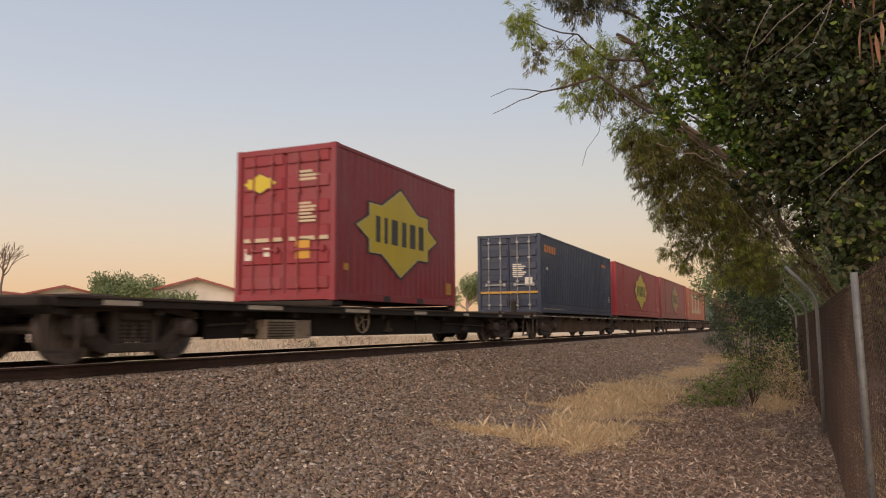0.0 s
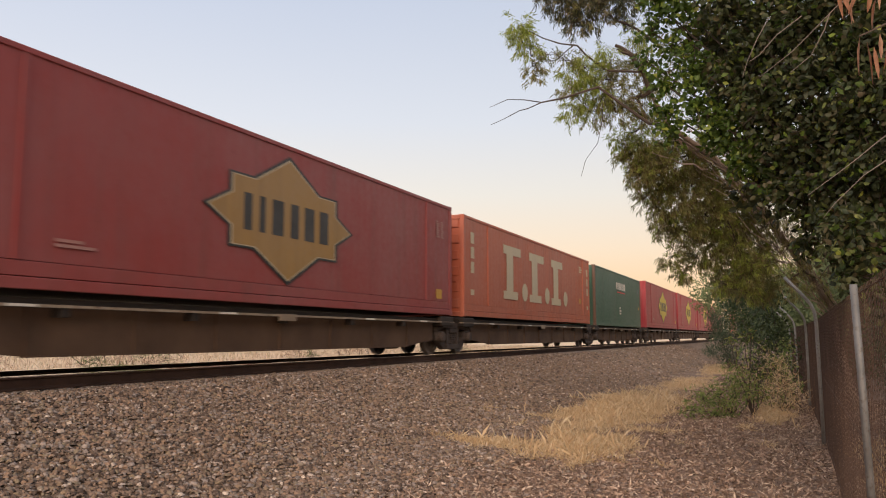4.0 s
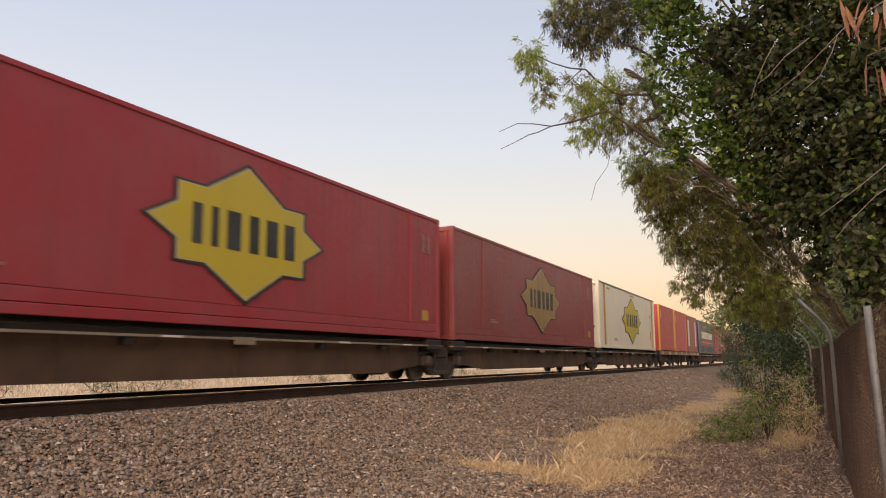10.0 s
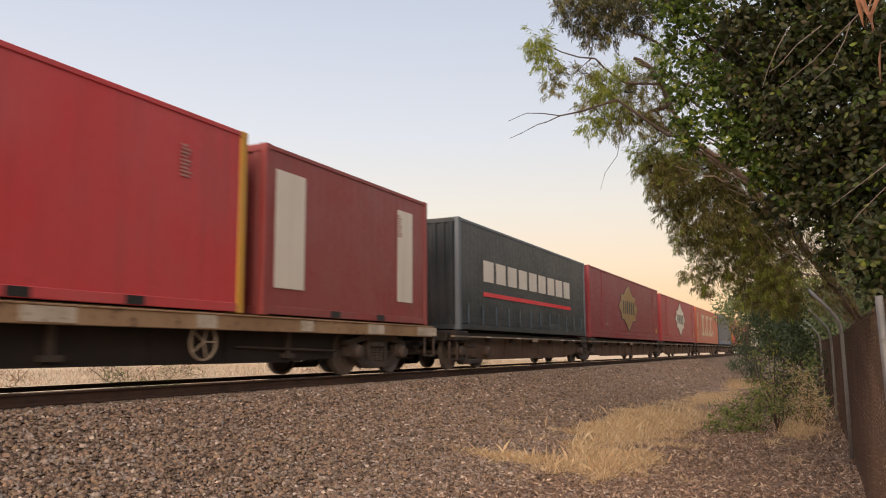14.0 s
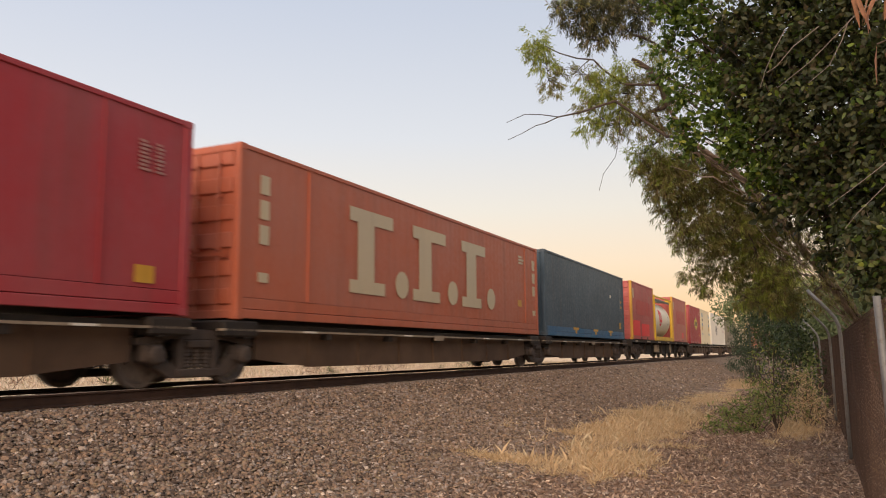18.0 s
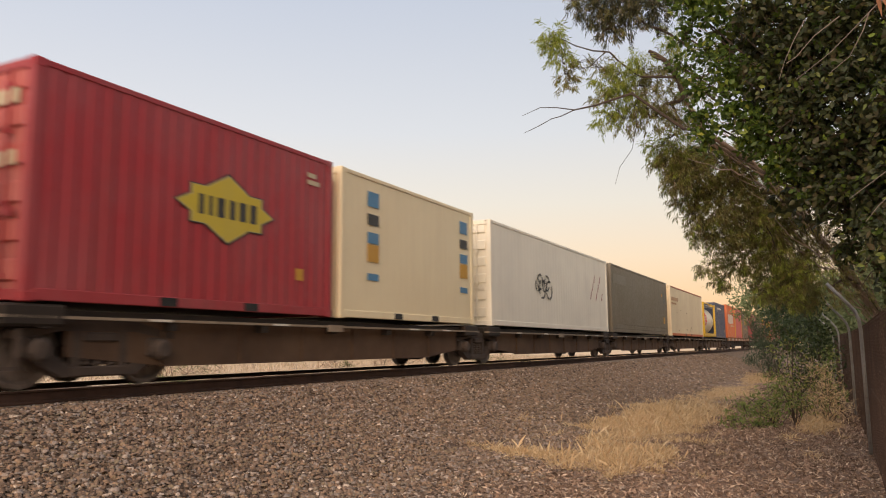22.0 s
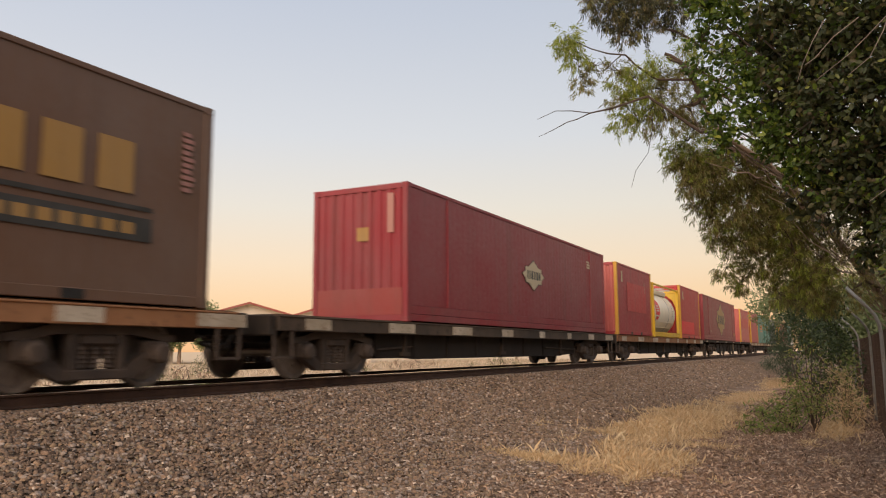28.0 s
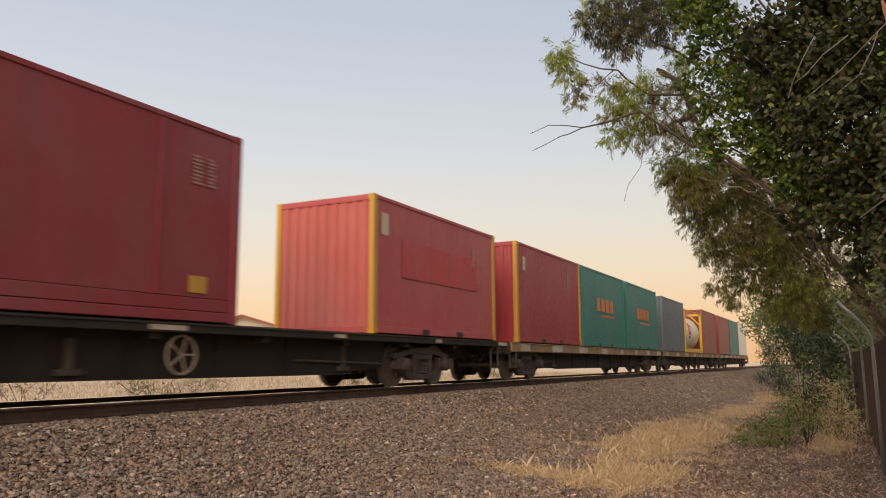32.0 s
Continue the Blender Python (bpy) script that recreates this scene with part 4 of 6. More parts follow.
def star_box(label, s, L, H, col, logo, end="corr", y=None, lift=0.0, **kw):
    c = container(label, L, H, col, ends=end, flat=True, skirt=True, **kw)
    star(c, y or 7.42, 1.53 - lift, 2.11, 1.07, M[logo])
    text_lines(c, L - 1.0, H * 0.82, 0.22, 8, M["faint"], 0.035)
    text_lines(c, L - 0.7, H * 0.82, 0.16, 8, M["faint"], 0.035)
    panel(c, "warning_plate", L - 1.0, L - 0.66, 0.42, 0.66, M["ochre"])
    text_lines(c, 2.6, 0.62, 0.7, 2, M["faint"], 0.04)
    for strip in ((HW - 0.02, HW + 0.006, 2.05, 2.11, 0.36, H - 0.09), (HW - 0.02, HW + 0.006, L - 1.6, L - 1.54, 0.36, H - 0.09)):
        part("post_strip", boxes(strip), M[col], c)
    return put(c, s, DECK_Z + lift)


def tall(s):
    return s - (DECK_Z - 1.6) + 0.025


def plain20(label, s, col, H, posts="ochre", end="corr", patches=(), **kw):
    c = container(label, 6.06, H, col, ends=end, posts=posts, flat=True, **kw)
    for y0, y1, z0, z1, m in patches:
        panel(c, "painted_patch", y0, y1, z0, z1, M[m])
    text_lines(c, 4.6, H - 0.55, 0.22, 9, M["faint"], 0.035)
    return put(c, s, DECK_Z + 0.06)


# flat wagon with one short red container
put(flat_wagon(0, 19.7, 2.2, 17.4, "frame_dark"), -14.2, RAIL_Z)
put(flat_wagon(0, 18.9, 1.65, 16.8, "frame_dark", DK - 0.02, wheel_y=7.78, box_y=4.45, drop=0.11, pads=(6.65, 12.4)), 6.5, RAIL_Z)
c = container("red steel container with ribbed doors and a yellow star emblem", 6.06, 3.17, "red_dark", ends="door")
star(c, 2.84, 1.6, 1.98, 0.99, M["logo_yellow"])
star(c, -0.62, 2.45, 0.42, 0.2, M["logo_yellow"], face=END, out=-0.022, bars=False)
part("placard", boxes((0.28, 0.62, 0.012, 0.021, 0.85, 1.25)), M["ochre"], c, "orange-yellow placard")
part("placard", boxes((-0.98, -0.76, 0.012, 0.021, 0.85, 1.1)), M["logo_white"], c)
part("placard", boxes((-0.5, -0.32, 0.012, 0.021, 0.92, 1.1)), M["logo_white"], c)
part("stripe", boxes((-1.0, -0.05, 0.012, 0.021, 1.22, 1.3), (0.12, 1.05, 0.012, 0.021, 1.22, 1.3)), M["logo_cream"], c)
text_lines(c, 0.3, 2.6, 0.6, 3, M["logo_cream"], 0.05, out=-0.021, face=END)
text_lines(c, 0.3, 1.95, 0.55, 6, M["logo_cream"], 0.045, out=-0.021, face=END)
panel(c, "warning_plate", 0.35, 0.52, 0.62, 0.76, M["ochre"])
panel(c, "warning_plate", 5.45, 5.75, 0.3, 0.6, M["ochre"])
put(c, 13.0, DECK_Z - 0.02)

# first articulated set
ends = (26.0, 39.85, 55.75, 71.45, 87.4, 100.7)
for i in range(5):
    a, b = ends[i], ends[i + 1]
    w = platform(0, b - a, 2.2 if i == 0 else 0.0, (b - a - 1.6) if i == 4 else b - a, True, i == 4, i == 0, i == 4)
    put(w, a, RAIL_Z)
part("number_board", boxes((1.07, 1.13, 4.2, 5.75, DK - 0.5, DK - 0.19)), M["sill_tan"], MOVERS[2][0], "tan board with worn edges")
c = container("navy blue steel container with grey lock bars on its doors", 12.2, tall(3.42), "navy", ends="door", skirt=True)
word_bars(c, 0.5, 2.1, 2.25, 2.52, 5, M["logo_orange"], "orange lettering bars")
word_bars(c, 10.1, 11.0, 2.33, 2.46, 5, M["logo_orange"], "small orange lettering bars")
part("seal_strip", boxes((-1.1, 1.1, 0.006, 0.02, 0.72, 0.8)), M["ochre"], c, "yellow strip across the doors")
text_lines(c, 0.15, 1.75, 0.55, 7, M["logo_white"], 0.045, out=-0.021, face=END)
part("placard", boxes((0.62, 0.9, 0.006, 0.021, 1.0, 1.3)), M["logo_white"], c)
panel(c, "plate", 0.75, 0.95, 1.6, 1.7, M["logo_white"])
text_lines(c, 11.55, 0.9, 0.2, 4, M["logo_white"], 0.05)
put(c, 26.95, DECK_Z - 0.06)
star_box("long red steel container with a yellow star emblem", 40.5, 14.75, tall(3.36), "red", "logo_yellow")
star_box("long faded red container with a dull gold star emblem", 56.15, 14.85, tall(3.43), "maroon", "gold")


def letter_box(s):
    H = tall(3.38)
    c = container("long rust-orange container with three big cream letter shapes", 14.95, H, "orange_red", ends="door", flat=True, skirt=True)
    for y0, wd in ((3.3, 1.75), (6.0, 1.75), (8.75, 1.6)):
        bm = bmesh.new()
        mm = SIDE @ Matrix.Translation((0, 0, HW - 0.004))
        z0, z1 = 0.64, 2.36
        prism(bm, [(y0 + u, v) for u, v in ((0, z0), (wd * 0.8, z0), (wd * 0.8, z0 + 0.26), (0.95, z0 + 0.26), (0.95, z1 - 0.28), (wd, z1 - 0.28), (wd, z1), (0, z1), (0, z1 - 0.28), (0.3, z1 - 0.28), (0.3, z0 + 0.26), (0, z0 + 0.26))], mm, 0.006)
        part("letter_shape", bm, M["logo_cream"], c, "cream letter-sized shape")
        dot = [(y0 + wd + 0.42 + 0.3 * math.cos(k * math.pi / 8), z0 + 0.3 + 0.3 * math.sin(k * math.pi / 8)) for k in range(16)]
        part("letter_dot", prism(bmesh.new(), dot, mm, 0.006), M["logo_cream"], c)
    for y in (0.65, 14.52):
        for k in range(3):
            panel(c, "marking_block", y - 0.12, y + 0.12, 1.25 + 0.42 * k, 1.57 + 0.42 * k, M["logo_cream"])
        panel(c, "plate", y - 0.14, y + 0.12, 0.62, 0.78, M["logo_cream"])
    text_lines(c, 13.1, 2.38, 0.55, 3, M["logo_cream"], 0.06)
    panel(c, "warning_plate", 13.02, 13.32, 0.85, 1.05, M["ochre"])
    for strip in ((HW - 0.02, HW + 0.008, 1.9, 1.98, 0.36, H - 0.09), (HW - 0.02, HW + 0.008, 13.7, 13.78, 0.36, H - 0.09)):
        part("post_strip", boxes(strip), M["orange_red"], c)
    return put(c, s, DECK_Z)


letter_box(71.85)
c = container("dark green steel container with white lettering bars", 12.25, tall(3.38), "green", flat=True, posts="brown", skirt=False)
word_bars(c, 4.98, 7.54, 1.97, 2.33, 7, M["logo_white"], "white lettering bars")
panel(c, "underline", 5.2, 7.4, 1.8, 1.85, M["logo_red"])
text_lines(c, 5.75, 0.95, 0.5, 3, M["logo_white"], 0.09)
text_lines(c, 11.2, 2.2, 0.4, 5, M["steel_grey"], 0.035)
panel(c, "warning_plate", 11.4, 11.65, 1.05, 1.2, M["ochre"])
put(c, 87.95, DECK_Z - 0.05)

# second articulated set
ends = (101.7, 117.5, 133.4, 149.1, 164.85, 180.6)
for i in range(5):
    a, b = ends[i], ends[i + 1]
    put(platform(0, b - a, 1.9 if i == 0 else 0.0, (b - a - 1.4) if i == 4 else b - a, True, i == 4, i == 0, i == 4), a, RAIL_Z)
c = star_box("long red container with yellow star emblems on side and end", 102.3, 14.75, tall(3.5), "red", "logo_yellow")
star(c, 0.0, 2.2, 0.85, 0.36, M["logo_yellow"], face=END, out=-0.012, bars=False)
text_lines(c, 0.2, 1.6, 0.6, 3, M["logo_cream"], 0.06, out=-0.021, face=END)
star_box("long red container with a yellow star emblem", 118.03, 14.9, tall(3.53), "red", "logo_yellow", y=7.55)
star_box("long red container with a yellow star emblem", 133.8, 14.85, tall(3.5), "red", "logo_yellow")
star_box("long faded red container with a gold star emblem", 149.5, 14.9, tall(3.5), "maroon", "gold", y=7.55)
c = reefer("cream refrigerated container with ochre bands and a yellow star emblem", 14.3, tall(3.56))
put(c, 165.5, DECK_Z)

# flat wagon with three short red containers
put(flat_wagon(0, 20.0, 2.1, 17.6, wheel_y=12.3), 181.3, RAIL_Z)
plain20("red steel container with ochre corner posts", 181.72, "red_bright", tall(3.45), patches=((0.34, 0.62, 2.08, 2.55, "logo_cream"), (4.5, 4.66, 1.2, 2.0, "maroon")))
plain20("red steel container with ochre corner posts", 188.3, "red_bright", tall(3.45), patches=((0.34, 0.62, 2.08, 2.55, "logo_cream"),))
plain20("brown-red container with two white upright panels", 194.82, "maroon", tall(3.42), posts=None, patches=((0.3, 1.15, 0.47, 2.5, "logo_white"), (4.6, 5.3, 0.47, 2.5, "logo_white")))

# third articulated set
ends = (202.1, 215.35, 231.8, 247.6, 263.5, 277.0)
for i in range(5):
    a, b = ends[i], ends[i + 1]
    put(platform(0, b - a, 1.8 if i == 0 else 0.0, (b - a - 1.7) if i == 4 else b - a, True, i == 4, i == 0, i == 4), a, RAIL_Z)
H = tall(3.45)
c = container("black curtain-sided container with white lettering bars and a red stripe", 12.3, H, "black", flat=True, posts="steel_grey", roof="steel_grey", skirt=True)
word_bars(c, 1.66, 10.3, 1.36, 1.95, 9, M["logo_white"], "white lettering bars", gap=0.2)
panel(c, "red_stripe", 1.66, 10.2, 0.95, 1.07, M["logo_red"], label="thin red stripe")
for k in range(12):
    part("curtain_strap", boxes((HW - 0.02, HW + 0.012, 0.6 + k, 0.65 + k, 0.15, 0.7)), M["slate"], c)
part("hose_coil", lathe(bmesh.new(), [(0.2, 0), (0.42, 0), (0.42, 0.08), (0.2, 0.08)], Matrix.Translation((-0.25, -0.08, 2.2)) @ Matrix.Rotation(radians(-90), 4, "X"), 16), M["logo_yellow"], c, "yellow coil on the end wall")
put(c, 202.7, DECK_Z)
star_box("long red container with a dull gold star emblem", 215.75, 15.6, tall(3.48), "red_dark", "gold")
c = star_box("long red container with a white star emblem and ribbed doors", 232.4, 14.75, tall(3.39), "red", "logo_white", end="door")
star(c, 0.35, tall(3.39) - 0.42, 0.55, 0.17, M["logo_white"], face=END, out=-0.022, bars=False)
letter_box(248.2)
H = tall(3.5)
c = container("dark slate container with blue lower edge", 12.3, H, "slate", flat=True, skirt=True, sub="blue_trim")
panel(c, "scuff", 9.45, 9.7, 1.85, 1.97, M["logo_white"])
text_lines(c, 11.3, 2.4, 0.5, 5, M["steel_grey"], 0.06)
for y in (3.4, 6.4, 9.05):
    panel(c, "latch_plate", y, y + 0.75, 0.28, 0.37, M["ochre"])
    panel(c, "latch_plate", y + 0.26, y + 0.5, 0.14, 0.27, M["ochre"])
panel(c, "warning_plate", 11.25, 11.55, 0.5, 0.78, M["ochre"])
for z in (1.45, 1.7):
    panel(c, "small_plate", 11.62, 11.8, z, z + 0.12, M["ochre"])
panel(c, "data_strip", 11.35, 11.5, 1.35, 2.3, M["steel_grey"])
put(c, 263.95, DECK_Z)

# flat wagon with a tank between two red containers
put(flat_wagon(0, 19.9, 2.2, 17.7, "frame_dark", wheel_y=12.25, rack_y=7.3), 277.8, RAIL_Z)
plain20("red container with ribbed end doors and repainted patches", 278.2, "red_sunned", tall(3.5), end="door", end_col="red_faded", patches=((0.29, 0.54, 2.12, 2.6, "logo_cream"), (0.2, 1.95, 0.2, 0.98, "logo_red"), (2.4, 4.5, 0.2, 0.85, "logo_red"), (1.15, 4.95, 1.3, 2.05, "red_mid")))
put(tank_container("cream tank container in a yellow frame with a round red emblem", tall(3.2) - 0.02, grating=True), 284.65, DECK_Z + 0.06)
plain20("sun-faded red container with darker repainted patches", 291.1, "red_faded", tall(3.46), patches=((1.6, 5.2, 1.2, 2.1, "red_mid"), (3.6, 4.4, 0.25, 0.62, "logo_red"), (0.3, 0.55, 2.1, 2.6, "logo_cream")))

# fourth articulated set
ends = (298.4, 311.95, 325.1, 338.45, 351.6, 365.0)
for i in range(5):
    a, b = ends[i], ends[i + 1]
    put(platform(0, b - a, 1.8 if i == 0 else 0.0, (b - a - 1.7) if i == 4 else b - a, True, i == 4, i == 0, i == 4), a, RAIL_Z)
c = container("dark red short container with a yellow star emblem and ribbed doors", 6.06, tall(3.4), "red", ends="door", end_col="red_faded")
star(c, 3.3, 1.55, 1.04, 0.51, M["logo_yellow"])
for z in (1.6, 2.35):
    part("placard", boxes((0.3, 0.95, 0.012, 0.021, z, z + 0.18)), M["logo_cream"], c)
    part("placard", boxes((-0.95, -0.4, 0.012, 0.021, z, z + 0.18)), M["logo_cream"], c)
text_lines(c, 5.3, 2.45, 0.4, 2, M["logo_cream"], 0.08)
panel(c, "warning_plate", 5.0, 5.2, 0.6, 0.8, M["ochre"])
put(c, 298.95, DECK_Z)
c = container("cream short container with blue upright markings", 6.06, tall(3.4), "cream_warm", flat=True)
for y in (0.95, 5.25):
    for k, (h, m) in enumerate(((0.36, "logo_blue"), (0.26, "ink"), (0.26, "logo_blue"), (0.4, "ochre"), (0.16, "logo_blue"))):
        z = 2.25 - 0.37 * k
        panel(c, "marking_block", y, y + 0.42, z, z + h * 0.85, M[m])
put(c, 305.3, DECK_Z)
c = container("white steel container with scrawled marks on its side", 12.25, tall(3.42), "white", flat=True, ends="door")
bm = bmesh.new()
mm = SIDE @ Matrix.Translation((0, 0, HW - 0.004))
random.seed(5)
for k in range(6):
    cy, cz, rr = 3.75 + 0.22 * k, 1.35 + 0.12 * math.sin(k * 2.1), 0.16 + 0.05 * (k % 3)
    for i in range(10):
        a0, a1 = 0.6 * i + k, 0.6 * (i + 1) + k
        p = [(cy + (rr + e) * math.cos(t), cz + (rr + e) * math.sin(t)) for e, t in ((0, a0), (0.06, a0), (0.06, a1), (0, a1))]
        if i % 4 != 3:
            prism(bm, p[::-1], mm, 0.005)
part("scrawl", bm, M["ink"], c, "black looping scrawl")
bm = bmesh.new()
for k in range(7):
    y, z = 9.7 + 0.26 * k, 1.2 + 0.33 * (k % 3)
    prism(bm, ((y, z), (y + 0.05, z), (y + 0.2, z + 0.3), (y + 0.15, z + 0.3)), mm, 0.005)
part("scrawl", bm, M["maroon"], c, "thin reddish scrawl")
put(c, 312.5, DECK_Z)
c = container("grey-brown steel container with a deep skirt", 12.3, tall(3.43), "grey", flat=True, skirt=True)
panel(c, "plate", 0.3, 2.62, 2.1, 2.5, M["grey_pale"])
panel(c, "warning_plate", 11.2, 11.6, 0.6, 0.95, M["ochre"])
text_lines(c, 11.35, 2.3, 0.4, 7, M["steel_grey"], 0.06)
panel(c, "latch_plate", 10.8, 11.0, 2.05, 2.2, M["ochre"])
put(c, 325.45, DECK_Z)
c = container("stained cream container with an orange lower edge and ribbed doors", 12.25, tall(3.42), "cream_stained", flat=True, ends="door", sub="orange", roof="orange_red")
panel(c, "faded_mark", 0.2, 2.52, 2.05, 2.26, M["faded_orange"])
panel(c, "faded_mark", 0.3, 1.81, 1.84, 1.94, M["faded_orange"])
for y, z, w, h in ((3.2, 1.55, 0.22, 0.03), (5.35, 1.4, 0.2, 0.08), (1.9, 1.35, 0.24, 0.03), (5.3, 0.38, 0.3, 0.06), (6.4, 0.42, 0.35, 0.03), (6.7, 0.33, 0.3, 0.03), (7.05, 0.5, 0.14, 0.1), (10.6, 1.9, 0.12, 0.04), (2.4, 0.3, 0.3, 0.04)):
    panel(c, "scuff", y, y + w, z, z + h, M["gold"])
for y in (5.0, 7.1):
    part("fork_pocket", boxes((HW - 0.05, HW + 0.004, y - 0.16, y + 0.16, 0.03, 0.17)), M["dark_grille"], c)
put(c, 338.95, DECK_Z - 0.02)
put(tank_container("cream tank container in a yellow frame with a round red emblem", tall(3.08) - 0.06, 1.7, grating=True, braces=True), 352.08, DECK_Z + 0.06)
c = container("navy short container with pale worn markings", 6.06, tall(3.35), "navy_blue", flat=False)
word_bars(c, 1.5, 3.5, 2.3, 2.44, 7, M["logo_white"], "pale worn lettering bars")
panel(c, "worn_mark", 0.8, 1.5, 2.1, 2.5, M["steel_grey"])
panel(c, "worn_mark", 4.8, 5.2, 2.0, 2.4, M["steel_grey"])
panel(c, "warning_plate", 5.3, 5.5, 0.5, 0.7, M["ochre"])
put(c, 358.35, DECK_Z)

# flat wagon with orange, red and brown containers
put(flat_wagon(0, 20.3, 2.0, 17.9, "sill_orange"), 365.6, RAIL_Z)
c = container("orange short container with white lettering bars", 6.06, tall(3.46), "orange", flat=False)
word_bars(c, 0.95, 4.8, 1.28, 2.1, 6, M["logo_white"], "large white lettering bars")
word_bars(c, 2.7, 4.8, 1.02, 1.14, 8, M["logo_cream"], "small lettering bars")
put(c, 366.1, DECK_Z + 0.06)
plain20("red steel container with ochre corner posts", 372.6, "red_bright", tall(3.44), patches=((4.3, 4.5, 1.4, 2.3, "maroon"),))
c = container("brown short container with worn yellow lettering bars", 6.06, tall(3.46), "brown", flat=True)
word_bars(c, 1.85, 4.9, 1.42, 2.1, 4, M["gold"], "worn yellow lettering bars")
panel(c, "stripe", 1.75, 5.0, 1.22, 1.28, M["ink"])
panel(c, "stripe", 1.75, 5.0, 0.82, 1.13, M["ink"])
word_bars(c, 1.9, 4.8, 0.9, 1.05, 10, M["gold"], "small worn lettering bars")
panel(c, "worn_mark", 1.0, 1.9, 1.2, 2.4, M["black"])
text_lines(c, 5.5, 2.4, 0.22, 10, M["faint"], 0.055)
put(c, 379.08, DECK_Z + 0.06)

# flat wagon with one long dark red container
put(flat_wagon(0, 19.9, 2.0, 17.6, "sill_dark"), 386.55, RAIL_Z)
c = container("long dark red container with a small faded star emblem", 14.75, tall(3.49), "red_dark", flat=True, skirt=True)
star(c, 7.35, 1.56, 0.86, 0.42, M["logo_cream"])
text_lines(c, 12.6, 2.45, 0.5, 3, M["logo_cream"], 0.06)
part("placard", boxes((-0.05, 0.25, 0.002, 0.012, 1.75, 2.05)), M["gold"], c)
part("lower_panel", boxes((-HW + 0.13, HW - 0.13, 0.004, 0.02, 0.15, 0.72), bev=0.004), M["maroon"], c, "dull repaired lower panel")
part("marking_strip", boxes((0.72, 0.88, 0.002, 0.012, 1.9, 2.75)), M["faint"], c)
for strip in ((HW - 0.02, HW + 0.006, 1.85, 1.92, 0.36, tall(3.49) - 0.09), (HW - 0.02, HW + 0.006, 12.95, 13.02, 0.36, tall(3.49) - 0.09)):
    part("post_strip", boxes(strip), M["red_dark"], c)
put(c, 390.8, DECK_Z + 0.06)

# flat wagon with a tank between two red containers
put(flat_wagon(0, 20.1, 2.0, 18.0, "sill_orange"), 407.0, RAIL_Z)
plain20("red steel container with ochre corner posts", 407.38, "red", tall(3.43), end_col="red_faded", patches=((0.7, 0.9, 2.15, 2.6, "logo_cream"), (1.6, 5.0, 1.0, 2.2, "red_mid")))
put(tank_container("cream tank container in a yellow frame with a round red emblem", tall(3.15) - 0.06, 1.25, True), 413.9, DECK_Z + 0.06)
plain20("red steel container with ochre posts and a bright patch", 420.45, "red_mid", tall(3.44), patches=((0.75, 0.98, 2.15, 2.6, "logo_cream"), (0.2, 4.0, 0.25, 0.95, "logo_red")))

# long flat wagon with a long star container and a short one
put(flat_wagon(0, 25.5, 3.9, 21.6, "frame_dark", wheel_y=14.4), 427.6, RAIL_Z)
c = star_box("long dark red container with a dull gold star emblem", 427.9, 15.08, tall(3.42), "red_dark", "gold", y=7.5, lift=0.06)
part("marking_strip", boxes((0.6, 0.74, 0.002, 0.012, 1.6, 2.5)), M["faint"], c)
part("warning_plate", boxes((0.3, 0.5, 0.002, 0.012, 0.5, 0.9)), M["ochre"], c)
plain20("red ribbed container with ochre corner posts", 446.82, "red_sunned", tall(3.38) - 0.06, end_col="red_faded", patches=((0.3, 0.57, 2.0, 2.45, "logo_cream"), (1.15, 4.86, 1.2, 2.0, "red_mid")))

# flat wagons at the back
put(flat_wagon(0, 20.0, 1.8, 17.8), 453.8, RAIL_Z)
plain20("red ribbed container with ochre corner posts", 454.45, "red", tall(3.42), patches=((0.5, 0.7, 2.1, 2.5, "logo_cream"),))
for s in (460.7, 467.2):
    c = container("teal short container with orange lettering bars", 6.06, tall(3.42), "teal", flat=True)
    word_bars(c, 1.9, 4.4, 1.35, 1.85, 4, M["logo_orange"], "orange lettering bars")
    panel(c, "underline", 2.4, 4.4, 1.15, 1.22, M["logo_orange"])
    put(c, s, DECK_Z + 0.06)
put(flat_wagon(0, 20.0, 2.0, 18.0), 474.3, RAIL_Z)
plain20("plain grey steel freight container", 474.75, "steel_grey", tall(3.36), posts=None)
put(tank_container("cream tank container in a yellow frame with a round red emblem", tall(3.15) - 0.06), 481.2, DECK_Z + 0.06)
plain20("plain maroon steel freight container", 487.7, "maroon", tall(3.42), posts=None)
put(flat_wagon(0, 20.0, 2.0, 18.0), 494.8, RAIL_Z)
plain20("plain maroon steel freight container", 495.2, "maroon", tall(3.42), posts=None)
plain20("plain teal steel freight container", 501.7, "teal", tall(3.42), posts=None)
plain20("plain white steel freight container", 508.2, "white", tall(3.42), posts=None)


